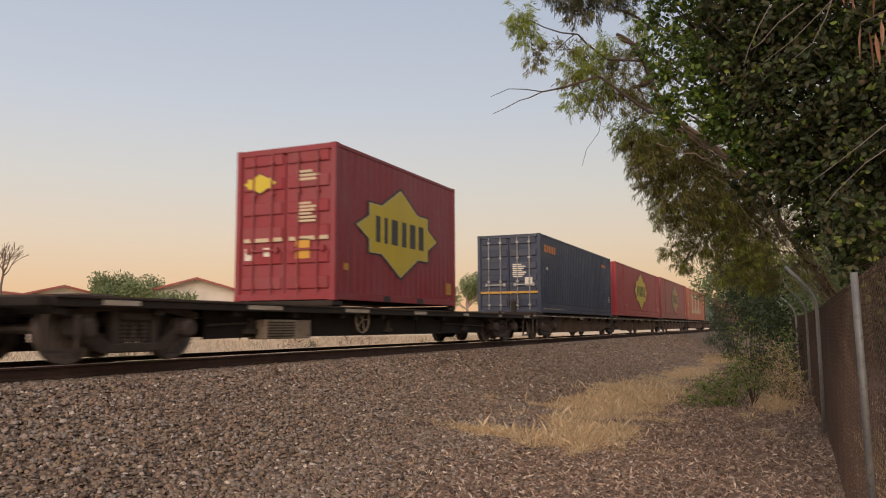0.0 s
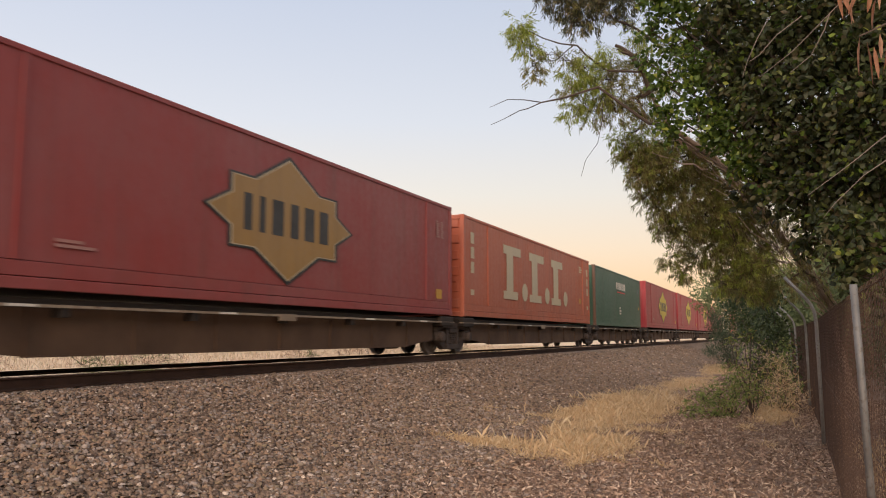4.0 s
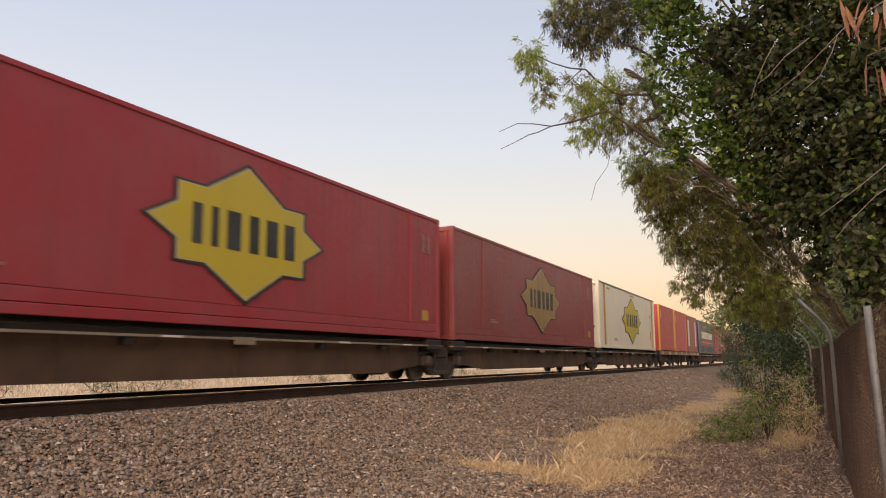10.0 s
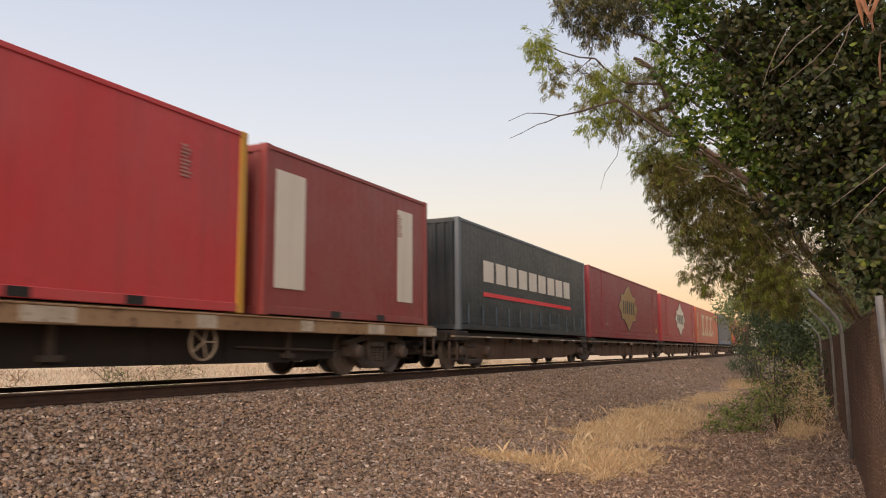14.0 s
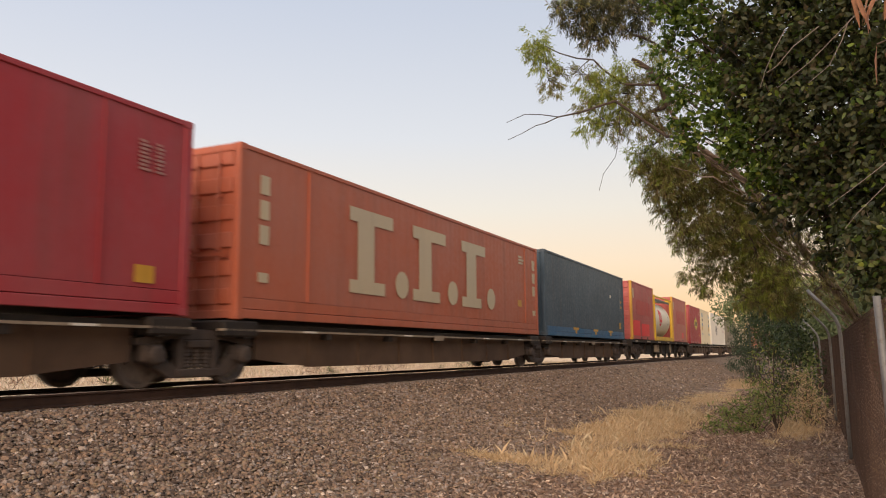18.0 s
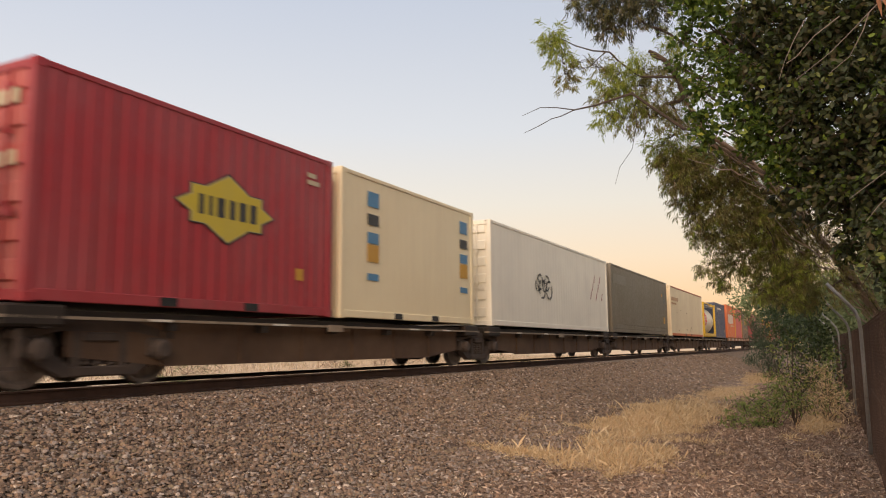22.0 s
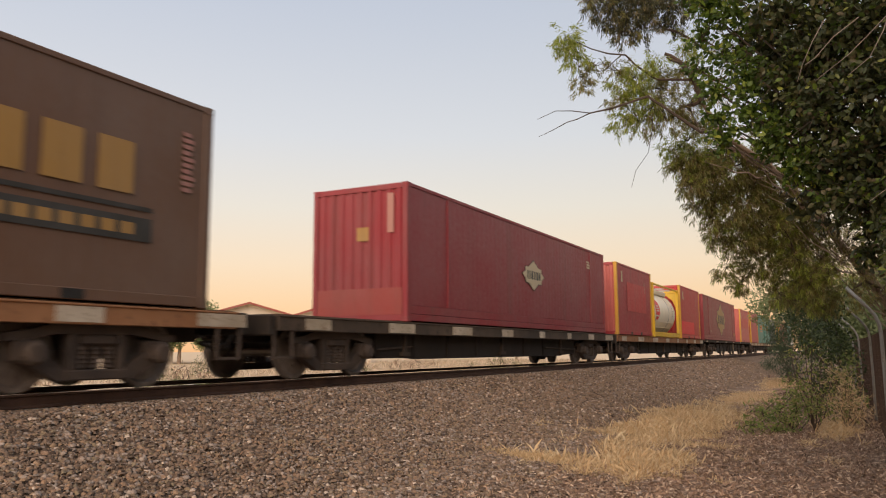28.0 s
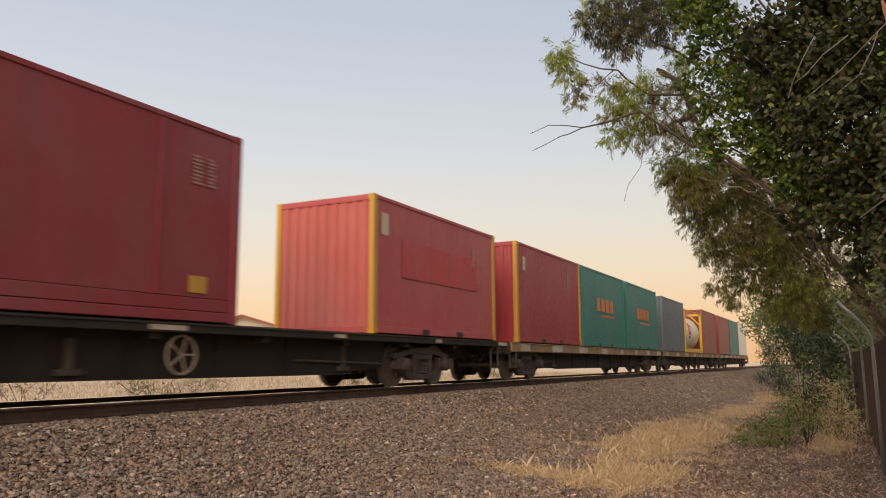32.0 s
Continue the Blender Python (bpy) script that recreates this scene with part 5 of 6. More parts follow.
# ---- beyond the line: houses, trees, paddock ----
def house(x, y, turn, w, dp, wall_h, rise, label):
    """A low house with a sheet-metal gable roof, its gable end towards the line."""
    h = tagged(new("house"), label, "house", "houses beyond the line")
    h.matrix_basis = pose(x, y, ground_z(x, y), 0, 0, turn)
    t = 0.2
    part("wall", boxes((-w / 2, w / 2, 0, t, 0, wall_h)), M["wall_white"], h)
    part("wall", boxes((-w / 2, w / 2, dp - t, dp, 0, wall_h)), M["wall_white"], h)
    for s in (-1, 1):
        part("wall", boxes((s * w / 2 - (t if s > 0 else 0), s * w / 2 + (t if s < 0 else 0), t, dp - t, 0, wall_h)), M["wall_white"], h)
    for yy in (0.0, dp - t):
        part("gable", prism(bmesh.new(), ((-w / 2, wall_h), (w / 2, wall_h), (0, wall_h + rise)), Matrix(((1, 0, 0, 0), (0, 0, -1, yy + t), (0, 1, 0, 0), (0, 0, 0, 1))), t), M["wall_white"], h)
    ov = 0.5
    for s in (-1, 1):
        e = w / 2 + ov
        k = rise / (w / 2)
        pts = ((0, wall_h + rise + 0.1), (s * e, wall_h + 0.1 - ov * k), (s * e, wall_h - ov * k), (0, wall_h + rise))
        roof = part("roof", prism(bmesh.new(), pts if s < 0 else pts[::-1], Matrix(((1, 0, 0, 0), (0, 0, -1, dp + ov), (0, 1, 0, 0), (0, 0, 0, 1))), dp + 2 * ov), M["roof_tin"], h)
        pts = ((0, wall_h + rise + 0.13), (s * (e + 0.05), wall_h + 0.13 - (ov + 0.05) * k), (s * (e + 0.05), wall_h - 0.03 - (ov + 0.05) * k), (0, wall_h + rise - 0.03))
        part("fascia", prism(bmesh.new(), pts if s < 0 else pts[::-1], Matrix(((1, 0, 0, 0), (0, 0, -1, -ov - 0.02), (0, 1, 0, 0), (0, 0, 0, 1))), 0.08), M["fascia_red"], roof, "red-brown fascia board")
    for xx in (-w * 0.25, w * 0.25):
        win = part("window", boxes((xx - 0.7, xx + 0.7, -0.04, 0.05, 1.0, 2.1)), M["wall_white"], h)
        part("pane", boxes((xx - 0.62, xx + 0.62, -0.06, -0.035, 1.08, 2.02)), M["window_glass"], win)
    return h


house(-42.1, 47.5, 44, 6.6, 14.0, 3.75, 0.95, "pale gabled hall with a metal roof and red-brown fascia")
house(-37.3, 52.1, 44, 6.4, 14.0, 3.75, 1.0, "pale gabled hall beside its twin with red-brown fascia")
house(-49.5, 41.5, 60, 8.0, 12.0, 3.0, 1.0, "pale low house with a metal roof behind the trees")
house(-53.5, 33.5, 62, 14.0, 10.0, 3.2, 0.7, "wide pale house with a low metal roof")


def leaf_mesh(name, P, D, L, Wd, mat, fold=0.25, small=False):
    """One slightly folded leaf at each place P along D; a small one is a single bent blade."""
    n = len(P)
    up = np.random.normal(size=(n, 3))
    D = D / np.linalg.norm(D, axis=1)[:, None]
    S = np.cross(D, up)
    S /= np.linalg.norm(S, axis=1)[:, None] + 1e-9
    N = np.cross(S, D)
    L = np.broadcast_to(L, (n,))[:, None]
    Wd = np.broadcast_to(Wd, (n,))[:, None]
    if small:
        v = np.stack((P, P + D * L * 0.45 + S * Wd * 0.5, P + D * L - N * Wd * fold, P + D * L * 0.45 - S * Wd * 0.5), 1)
        quads = np.array(((0, 1, 2, 3),))
    else:
        v, quads = np.empty((n, 6, 3)), np.array(((0, 1, 2, 3), (0, 3, 4, 5)))
        v[:, 0] = P
        v[:, 1] = P + D * L * 0.35 + S * Wd * 0.5 + N * Wd * fold
        v[:, 2] = P + D * L * 0.72 + S * Wd * 0.38 + N * Wd * fold * 0.6
        v[:, 3] = P + D * L
        v[:, 4] = P + D * L * 0.72 - S * Wd * 0.38 + N * Wd * fold * 0.6
        v[:, 5] = P + D * L * 0.35 - S * Wd * 0.5 + N * Wd * fold
    me = bpy.data.meshes.new(name)
    me.vertices.add(n * v.shape[1])
    me.vertices.foreach_set("co", v.reshape(-1))
    idx = (np.arange(n)[:, None, None] * v.shape[1] + quads[None]).reshape(-1)
    me.loops.add(len(idx))
    me.loops.foreach_set("vertex_index", idx.astype(np.int32))
    me.polygons.add(n * len(quads))
    me.polygons.foreach_set("loop_start", (np.arange(n * len(quads)) * 4).astype(np.int32))
    me.update(calc_edges=True)
    me.validate()
    me.materials.append(mat)
    return me


def clump_points(clumps, per_m3, shell=0.5, squash=1.0):
    """Scattered places in a handful of uneven clumps."""
    out = []
    for x, y, z, r in clumps:
        n = max(30, int(per_m3 * r ** 2))
        d = np.random.normal(size=(n, 3))
        d /= np.linalg.norm(d, axis=1)[:, None]
        rad = r * np.random.uniform(shell, 1.15, n) ** 0.7
        p = d * rad[:, None]
        p[:, 2] *= squash
        # eat gaps into the clump
        keep = np.array([noise.noise((q[0] * 3.1 / max(r, 0.3) + x, q[1] * 3.1 / max(r, 0.3), q[2] * 3.1 / max(r, 0.3) + z)) > -0.22 for q in p])
        out.append(p[keep] + (x, y, z))
    return np.concatenate(out)


def tufts(clumps, per, leaves=26, reach=0.16, hang=0.75):
    """Leaf places and directions: drooping tufts on short twigs, scattered through uneven clumps."""
    PP, DD = [], []
    for x, y, z, r in clumps:
        n = max(6, int(per * r ** 2))
        d = np.random.normal(size=(n, 3))
        d /= np.linalg.norm(d, axis=1)[:, None]
        c = d * (r * np.random.uniform(0.02, 1.0, n) ** 0.5)[:, None] * np.random.uniform(0.75, 1.2, (n, 1)) + (x, y, z)
        out = d * 0.7 + np.random.normal(size=(n, 3)) * 0.4 + (0, 0, -0.35)
        out /= np.linalg.norm(out, axis=1)[:, None]
        u = np.random.uniform(0.0, 1.0, (n, leaves, 1)) * reach
        p = c[:, None] + out[:, None] * u + np.random.normal(size=(n, leaves, 3)) * 0.02
        q = out[:, None] * 0.8 + np.random.normal(size=(n, leaves, 3)) * 0.5 + np.array((0, 0, -hang))
        PP.append(p.reshape(-1, 3))
        DD.append(q.reshape(-1, 3))
    return np.concatenate(PP), np.concatenate(DD)


def limb(bm, pts, r0, r1, seg=6):
    for i in range(len(pts) - 1):
        a, b = r0 + (r1 - r0) * i / (len(pts) - 1), r0 + (r1 - r0) * (i + 1) / (len(pts) - 1)
        tube(bm, pts[i], pts[i + 1], a, b, seg)


def wiggle(a, b, n, amp, rs):
    a, b = Vector(a), Vector(b)
    pts = [a + (b - a) * i / n for i in range(n + 1)]
    return [p + (Vector((rs.uniform(-amp, amp), rs.uniform(-amp, amp), rs.uniform(-amp, amp))) if 0 < i < n else Vector()) for i, p in enumerate(pts)]


def gum_tree():
    """A gum tree by the fence: a leaning limb, bare crooked branches and drooping, feathery leaf tufts."""
    rs = random.Random(3)
    tree = tagged(new("gum_tree"), "leaning gum tree with drooping olive leaves and crooked limbs", "tree")
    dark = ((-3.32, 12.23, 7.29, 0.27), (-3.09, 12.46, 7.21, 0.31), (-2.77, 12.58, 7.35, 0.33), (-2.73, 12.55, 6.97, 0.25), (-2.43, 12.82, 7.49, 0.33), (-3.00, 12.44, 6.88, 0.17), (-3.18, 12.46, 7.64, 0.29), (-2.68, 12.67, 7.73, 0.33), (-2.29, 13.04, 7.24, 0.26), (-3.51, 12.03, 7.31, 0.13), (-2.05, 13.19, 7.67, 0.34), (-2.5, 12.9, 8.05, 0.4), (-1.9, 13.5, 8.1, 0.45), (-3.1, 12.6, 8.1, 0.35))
    young = ((-3.90, 12.17, 6.73, 0.24), (-3.77, 12.16, 6.45, 0.18), (-3.95, 12.13, 6.86, 0.18), (-3.07, 12.64, 6.08, 0.25), (-2.90, 12.60, 6.16, 0.23), (-2.86, 12.76, 5.95, 0.21), (-2.63, 12.79, 6.41, 0.19), (-3.23, 12.78, 5.48, 0.20), (-3.36, 12.27, 7.66, 0.14), (-3.04, 12.85, 5.60, 0.18), (-2.74, 13.07, 5.73, 0.20), (-2.11, 13.30, 6.84, 0.24), (-2.31, 14.60, 5.06, 0.21), (-2.54, 14.40, 4.95, 0.15), (-2.66, 14.29, 5.25, 0.19), (-2.43, 14.48, 5.43, 0.23))
    fresh = ((-0.83, 16.64, 3.37, 0.32), (-0.60, 16.82, 2.92, 0.30), (-0.99, 16.26, 3.90, 0.25), (-0.69, 17.07, 2.48, 0.25), (-1.47, 15.39, 5.26, 0.28), (-1.20, 16.80, 2.71, 0.23), (-0.28, 17.15, 3.16, 0.30))
    olive = ((-3.77, 12.31, 6.20, 0.19), (-3.65, 12.29, 5.98, 0.13), (-3.26, 12.63, 6.33, 0.18), (-2.62, 13.21, 5.91, 0.30), (-2.44, 13.35, 6.23, 0.24), (-2.59, 13.50, 5.57, 0.28), (-3.21, 12.74, 5.80, 0.18), (-2.92, 13.14, 5.51, 0.22), (-2.32, 13.69, 5.85, 0.26), (-2.04, 13.88, 6.13, 0.31), (-2.64, 13.15, 6.25, 0.20), (-3.54, 12.38, 6.39, 0.10), (-2.20, 14.10, 5.68, 0.31), (-2.26, 13.50, 6.51, 0.24))
    mid = ((-2.46, 14.81, 4.68, 0.24), (-2.16, 15.07, 5.26, 0.37), (-2.10, 15.19, 4.72, 0.39), (-1.75, 15.51, 5.09, 0.44), (-2.32, 15.15, 4.34, 0.24), (-1.96, 15.55, 4.21, 0.40), (-1.62, 15.98, 4.59, 0.50), (-1.24, 16.19, 5.06, 0.50), (-2.17, 15.75, 3.74, 0.20), (-1.78, 16.05, 3.70, 0.38), (-1.42, 16.48, 4.08, 0.51), (-1.03, 16.59, 4.53, 0.53), (-2.09, 16.11, 3.15, 0.18), (-1.55, 16.77, 3.30, 0.37), (-1.05, 17.14, 3.79, 0.54), (-0.72, 17.45, 4.17, 0.48), (-1.87, 16.47, 2.89, 0.16), (-1.02, 17.72, 3.00, 0.53), (-0.60, 17.83, 3.48, 0.53), (-0.50, 18.43, 2.79, 0.45))
    mid += ((-2.5, 14.3, 5.02, 0.26), (-2.3, 14.4, 4.62, 0.26), (-2.15, 14.75, 4.95, 0.3), (-2.15, 15.2, 4.0, 0.2))
    inner = ((-1.6, 14.4, 6.6, 0.5), (-1.2, 14.6, 7.3, 0.7), (-0.6, 15.6, 6.0, 0.8), (-0.9, 15.6, 5.6, 0.5), (0.2, 16.6, 5.2, 0.8), (-0.2, 17.4, 4.4, 0.7), (0.5, 17.8, 3.6, 0.7), (0.5, 15.4, 7.2, 0.9), (1.3, 16.6, 6.2, 1.0), (-1.3, 13.8, 8.2, 0.6))
    cover = ((0.75, 18.6, 2.75, 0.4), (0.35, 18.0, 3.0, 0.45), (0.15, 17.7, 3.5, 0.45), (-0.2, 17.1, 4.0, 0.45), (-0.6, 16.4, 4.6, 0.4), (0.5, 18.2, 3.6, 0.4), (0.95, 18.9, 2.3, 0.3), (0.1, 17.6, 2.7, 0.4))
    trunk = [Vector(p) for p in ((1.35, 19.6, 0.0), (1.0, 19.31, 1.55), (0.91, 19.04, 2.28), (0.21, 18.11, 3.36), (-0.47, 16.99, 4.32), (-1.13, 15.57, 5.04), (-1.83, 14.30, 5.45), (-1.99, 13.50, 5.85))]
    bm = bmesh.new()
    limb(bm, trunk, 0.085, 0.036, 10)
    part("trunk", bm, M["bark"], tree, "pinkish-grey leaning trunk")
    # a tangle of thin pale stems that follow the lean of the trunk
    bm = bmesh.new()
    for k in range(44):
        i = rs.choice((2, 2, 3, 3, 4, 5))
        o = Vector((rs.uniform(-0.4, 0.35), rs.uniform(-0.5, 0.3), rs.uniform(-0.45, 0.3)))
        a, b = trunk[i] + o * 0.6, trunk[min(i + rs.choice((1, 2)), 7)] + o * rs.uniform(0.8, 1.8)
        limb(bm, wiggle(a, b, 6, 0.09, rs), rs.uniform(0.008, 0.02), 0.005, 5)
    part("thin_stem", bm, M["bark"], tree, "tangled thin pale stems")
    linked = [(Vector(p), 0.05) for p in trunk[3:]]
    todo = list(dark + young + olive + mid + fresh + inner + cover)
    bm = bmesh.new()
    while todo:
        c, (p, r) = min(((c, l) for c in todo for l in linked), key=lambda q: (Vector(q[0][:3]) - q[1][0]).length)
        todo.remove(c)
        e = Vector(c[:3])
        w = wiggle(p, e, 4, 0.06, rs)
        r1 = max(0.006, r * 0.72)
        limb(bm, w, r * 0.7, r1 * 0.7, 5)
        linked.append((e, r1))
        for k in range(7):
            t = e + Vector((rs.uniform(-1, 1), rs.uniform(-1, 1), rs.uniform(-1, 0.9))) * c[3] * 1.1
            limb(bm, wiggle(w[-1 - (k % 3)], t, 3, 0.04, rs), 0.005, 0.002, 4)
    part("limb", bm, M["twig"], tree, "thin dark branching limbs")
    for name, sets, mat, label in (("crown", ((olive, 520, 24), (mid, 640, 26), (dark, 100, 24), (fresh, 200, 24), (cover, 120, 24)), "leaf_euc", "feathery olive-green leaves"), ("young_growth", ((young, 620, 26), (fresh, 200, 24), (mid, 90, 24)), "leaf_young", "yellow-green young leaf tips"), ("old_foliage", ((inner, 160, 26), (mid, 170, 24), (cover, 60, 24), (dark, 60, 24)), "leaf_old", "dull brownish older leaves"), ("shaded_foliage", ((dark, 500, 26),), "leaf_gum_dark", "olive leaves coloured dark for shade high in the crown")):
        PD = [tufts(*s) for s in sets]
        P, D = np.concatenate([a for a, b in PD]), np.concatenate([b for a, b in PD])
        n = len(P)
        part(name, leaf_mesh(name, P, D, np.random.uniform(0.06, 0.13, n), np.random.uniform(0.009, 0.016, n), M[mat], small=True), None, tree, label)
    bm = bmesh.new()
    stub = [(-1.99, 13.50, 5.85), (-2.06, 13.31, 6.16), (-2.12, 13.16, 6.23), (-2.23, 13.08, 6.42), (-2.38, 13.00, 6.54), (-2.47, 12.95, 6.58)]
    limb(bm, stub, 0.06, 0.028, 7)
    limb(bm, [stub[3], (-2.36, 12.98, 6.45), (-2.44, 12.92, 6.5)], 0.03, 0.016, 6)
    dead = [(-1.93, 12.83, 5.11), (-2.67, 12.43, 5.71), (-3.2, 12.22, 5.53), (-3.54, 12.08, 5.46)]
    limb(bm, [trunk[6]] + dead, 0.032, 0.012, 5)
    limb(bm, [dead[3], (-3.8, 11.95, 5.5), (-4.05, 11.85, 5.51), (-4.33, 11.74, 5.38)], 0.01, 0.004, 4)
    limb(bm, [dead[3], (-3.75, 12.0, 5.36), (-3.89, 11.94, 5.32), (-4.1, 11.86, 5.2), (-4.32, 11.77, 5.09)], 0.01, 0.004, 4)
    limb(bm, [(-2.65, 12.61, 5.5), (-2.65, 12.61, 5.23), (-2.74, 12.61, 4.81), (-2.94, 12.56, 4.53), (-3.02, 12.55, 4.25)], 0.006, 0.003, 4)
    limb(bm, [stub[1], (-2.6, 12.8, 6.1), (-2.90, 12.57, 6.35), (-3.02, 12.49, 6.50), (-3.28, 12.37, 6.53), (-3.54, 12.24, 6.62), (-3.75, 12.12, 6.74)], 0.022, 0.008, 5)
    limb(bm, [(-3.07, 12.47, 6.52), (-3.20, 12.42, 6.40), (-3.34, 12.38, 6.26), (-3.52, 12.31, 6.23)], 0.01, 0.004, 4)
    limb(bm, [(-1.7, 13.7, 6.6), (-2.13, 13.16, 6.89), (-2.29, 12.97, 6.95), (-2.46, 12.89, 7.00), (-2.57, 12.71, 7.11), (-2.70, 12.65, 7.16)], 0.026, 0.01, 5)
    part("dead_branch", bm, M["twig"], tree, "bare leafless branches")
    return tree


gum_tree()


def shrub(name, label, clumps, per, L, Wd, mat, base, droop=0.2, stems=5, category="shrub", seed=1):
    rs = random.Random(seed)
    s = tagged(new(name), label, category)
    bm = bmesh.new()
    for x, y, z, r in clumps:
        limb(bm, wiggle(base, (x, y, z), 4, 0.08, rs), 0.012, 0.005, 5)
        for k in range(stems):
            e = Vector((x, y, z)) + Vector((rs.uniform(-1, 1), rs.uniform(-1, 1), rs.uniform(-1, 1))) * r
            limb(bm, wiggle((x, y, z), e, 2, 0.03, rs), 0.008, 0.003, 4)
    part("stem", bm, M["twig"], s, "thin brown branching stem")
    P = clump_points(clumps, per, 0.1)
    P[:, 2] = np.maximum(P[:, 2], base[2] + 0.02)
    D = np.random.normal(size=P.shape) + np.array((0, 0, -droop))
    n = len(P)
    part("foliage", leaf_mesh("foliage", P, D, np.random.uniform(0.7, 1.2, n) * L, np.random.uniform(0.7, 1.2, n) * Wd, M[mat]), None, s)
    return s


LOW = ((-1.74, 15.61, 0.22, 0.24), (-1.53, 15.79, 0.4, 0.30), (-1.27, 16.12, 0.46, 0.36), (-0.97, 16.36, 0.5, 0.33), (-1.34, 16.06, 0.12, 0.28), (-0.97, 16.53, 0.8, 0.34), (-0.68, 16.60, 0.5, 0.26), (-1.1, 16.2, 0.2, 0.3))
SHOOTS = ((-0.94, 16.68, 1.40, 0.18), (-0.78, 16.73, 1.57, 0.16), (-0.70, 16.82, 1.18, 0.27), (-0.86, 16.67, 1.02, 0.27), (-0.49, 17.11, 1.34, 0.25), (-1.03, 16.51, 1.51, 0.09), (-0.67, 16.76, 1.66, 0.09), (-0.7, 16.8, 0.78, 0.3), (-0.5, 17.0, 0.5, 0.3), (-0.4, 17.2, 0.95, 0.26))
shrub("wild_shrub", "low sprawling green shrub on the leaf litter", LOW, 2100, 0.105, 0.026, "leaf_low", (-1.0, 16.3, 0.0), 0.6, seed=2)
shrub("wild_shrub", "airy shrub with yellowish upright shoots", SHOOTS, 1000, 0.085, 0.022, "leaf_shrub", (-0.7, 16.9, 0.0), 0.3, seed=3)
shrub("dry_brush", "tangle of dry tan brush under the fence", ((-0.15, 17.9, 0.55, 0.4), (-0.3, 18.4, 0.9, 0.4), (0.05, 18.3, 0.4, 0.35), (-0.45, 17.6, 0.35, 0.35), (0.1, 17.4, 0.3, 0.3)), 1700, 0.18, 0.012, "straw", (-0.15, 18.0, 0.0), -0.3, 9, seed=8)
shrub("wild_shrub", "small leafy green shrub by the fence", ((-0.15, 18.84, 1.0, 0.3), (-0.02, 18.87, 1.35, 0.22), (0.0, 18.9, 0.5, 0.3), (-0.2, 18.7, 0.3, 0.3)), 2600, 0.08, 0.04, "leaf_low", (-0.08, 18.9, 0.0), seed=6)
shrub("dark_shrub", "dense green shrub under the trees", ((-1.26, 25.97, 2.06, 0.46), (-0.97, 23.96, 1.55, 0.35), (-0.47, 22.98, 2.15, 0.52), (-0.21, 22.07, 1.69, 0.38), (-0.35, 21.86, 2.56, 0.53), (-1.50, 27.97, 2.76, 0.64), (-0.1, 23.0, 1.2, 0.5), (-0.6, 26.0, 1.3, 0.5), (-0.5, 24.0, 0.6, 0.5), (-0.1, 22.0, 0.5, 0.45), (-0.9, 26.5, 0.6, 0.5)), 1700, 0.11, 0.05, "leaf_deep", (-0.4, 23.4, 0.0), seed=4)
shrub("weeping_shrub", "soft blue-green needle shrub beside the bank", ((-3.21, 39.42, 2.58, 0.32), (-3.03, 39.03, 2.04, 0.53), (-2.79, 38.67, 1.51, 0.53), (-2.69, 39.70, 2.31, 0.65), (-2.35, 40.87, 2.88, 0.67), (-3.20, 37.43, 1.0, 0.36), (-2.5, 39.0, 0.8, 0.7), (-1.6, 38.8, 1.8, 1.0), (-2.2, 39.5, 3.4, 0.8), (-1.2, 39.5, 3.2, 1.1)), 2400, 0.2, 0.022, "leaf_needle", (-2.5, 38.8, 0.0), 1.2, seed=5)
# mostly unseen trees, added to back the crown and block skylight
for i, (bx, by, bz) in enumerate(((2.9, 10.6, 5.0), (3.4, 14.6, 6.0), (2.4, 8.6, 6.2), (4.6, 19.0, 5.6))):
    rs = random.Random(90 + i)
    cl = [(bx + rs.uniform(-1.3, 1.3), by + rs.uniform(-1.5, 1.5), bz + rs.uniform(-2.2, 2.6), rs.uniform(0.7, 1.05)) for _ in range(16)]
    shrub("tree", "tall leafy tree added behind the fence, mostly unseen, blocking skylight", cl, 800, 0.16, 0.08, "leaf_shade", (bx, by, 0.0), category="tree", seed=95 + i)


for i in range(7):
    hy = 9.0 + i * 5.2
    rs = random.Random(60 + i)
    cl = [(2.6 + rs.uniform(-0.6, 1.0), hy + rs.uniform(-2.4, 2.4), rs.uniform(0.5, 3.2), rs.uniform(0.6, 0.95)) for _ in range(11)]
    shrub("hedge_shrub", "tall dense dark shrub behind the fence", cl, 900, 0.12, 0.055, "leaf_dark", (3.0, hy, 0.0), seed=70 + i)


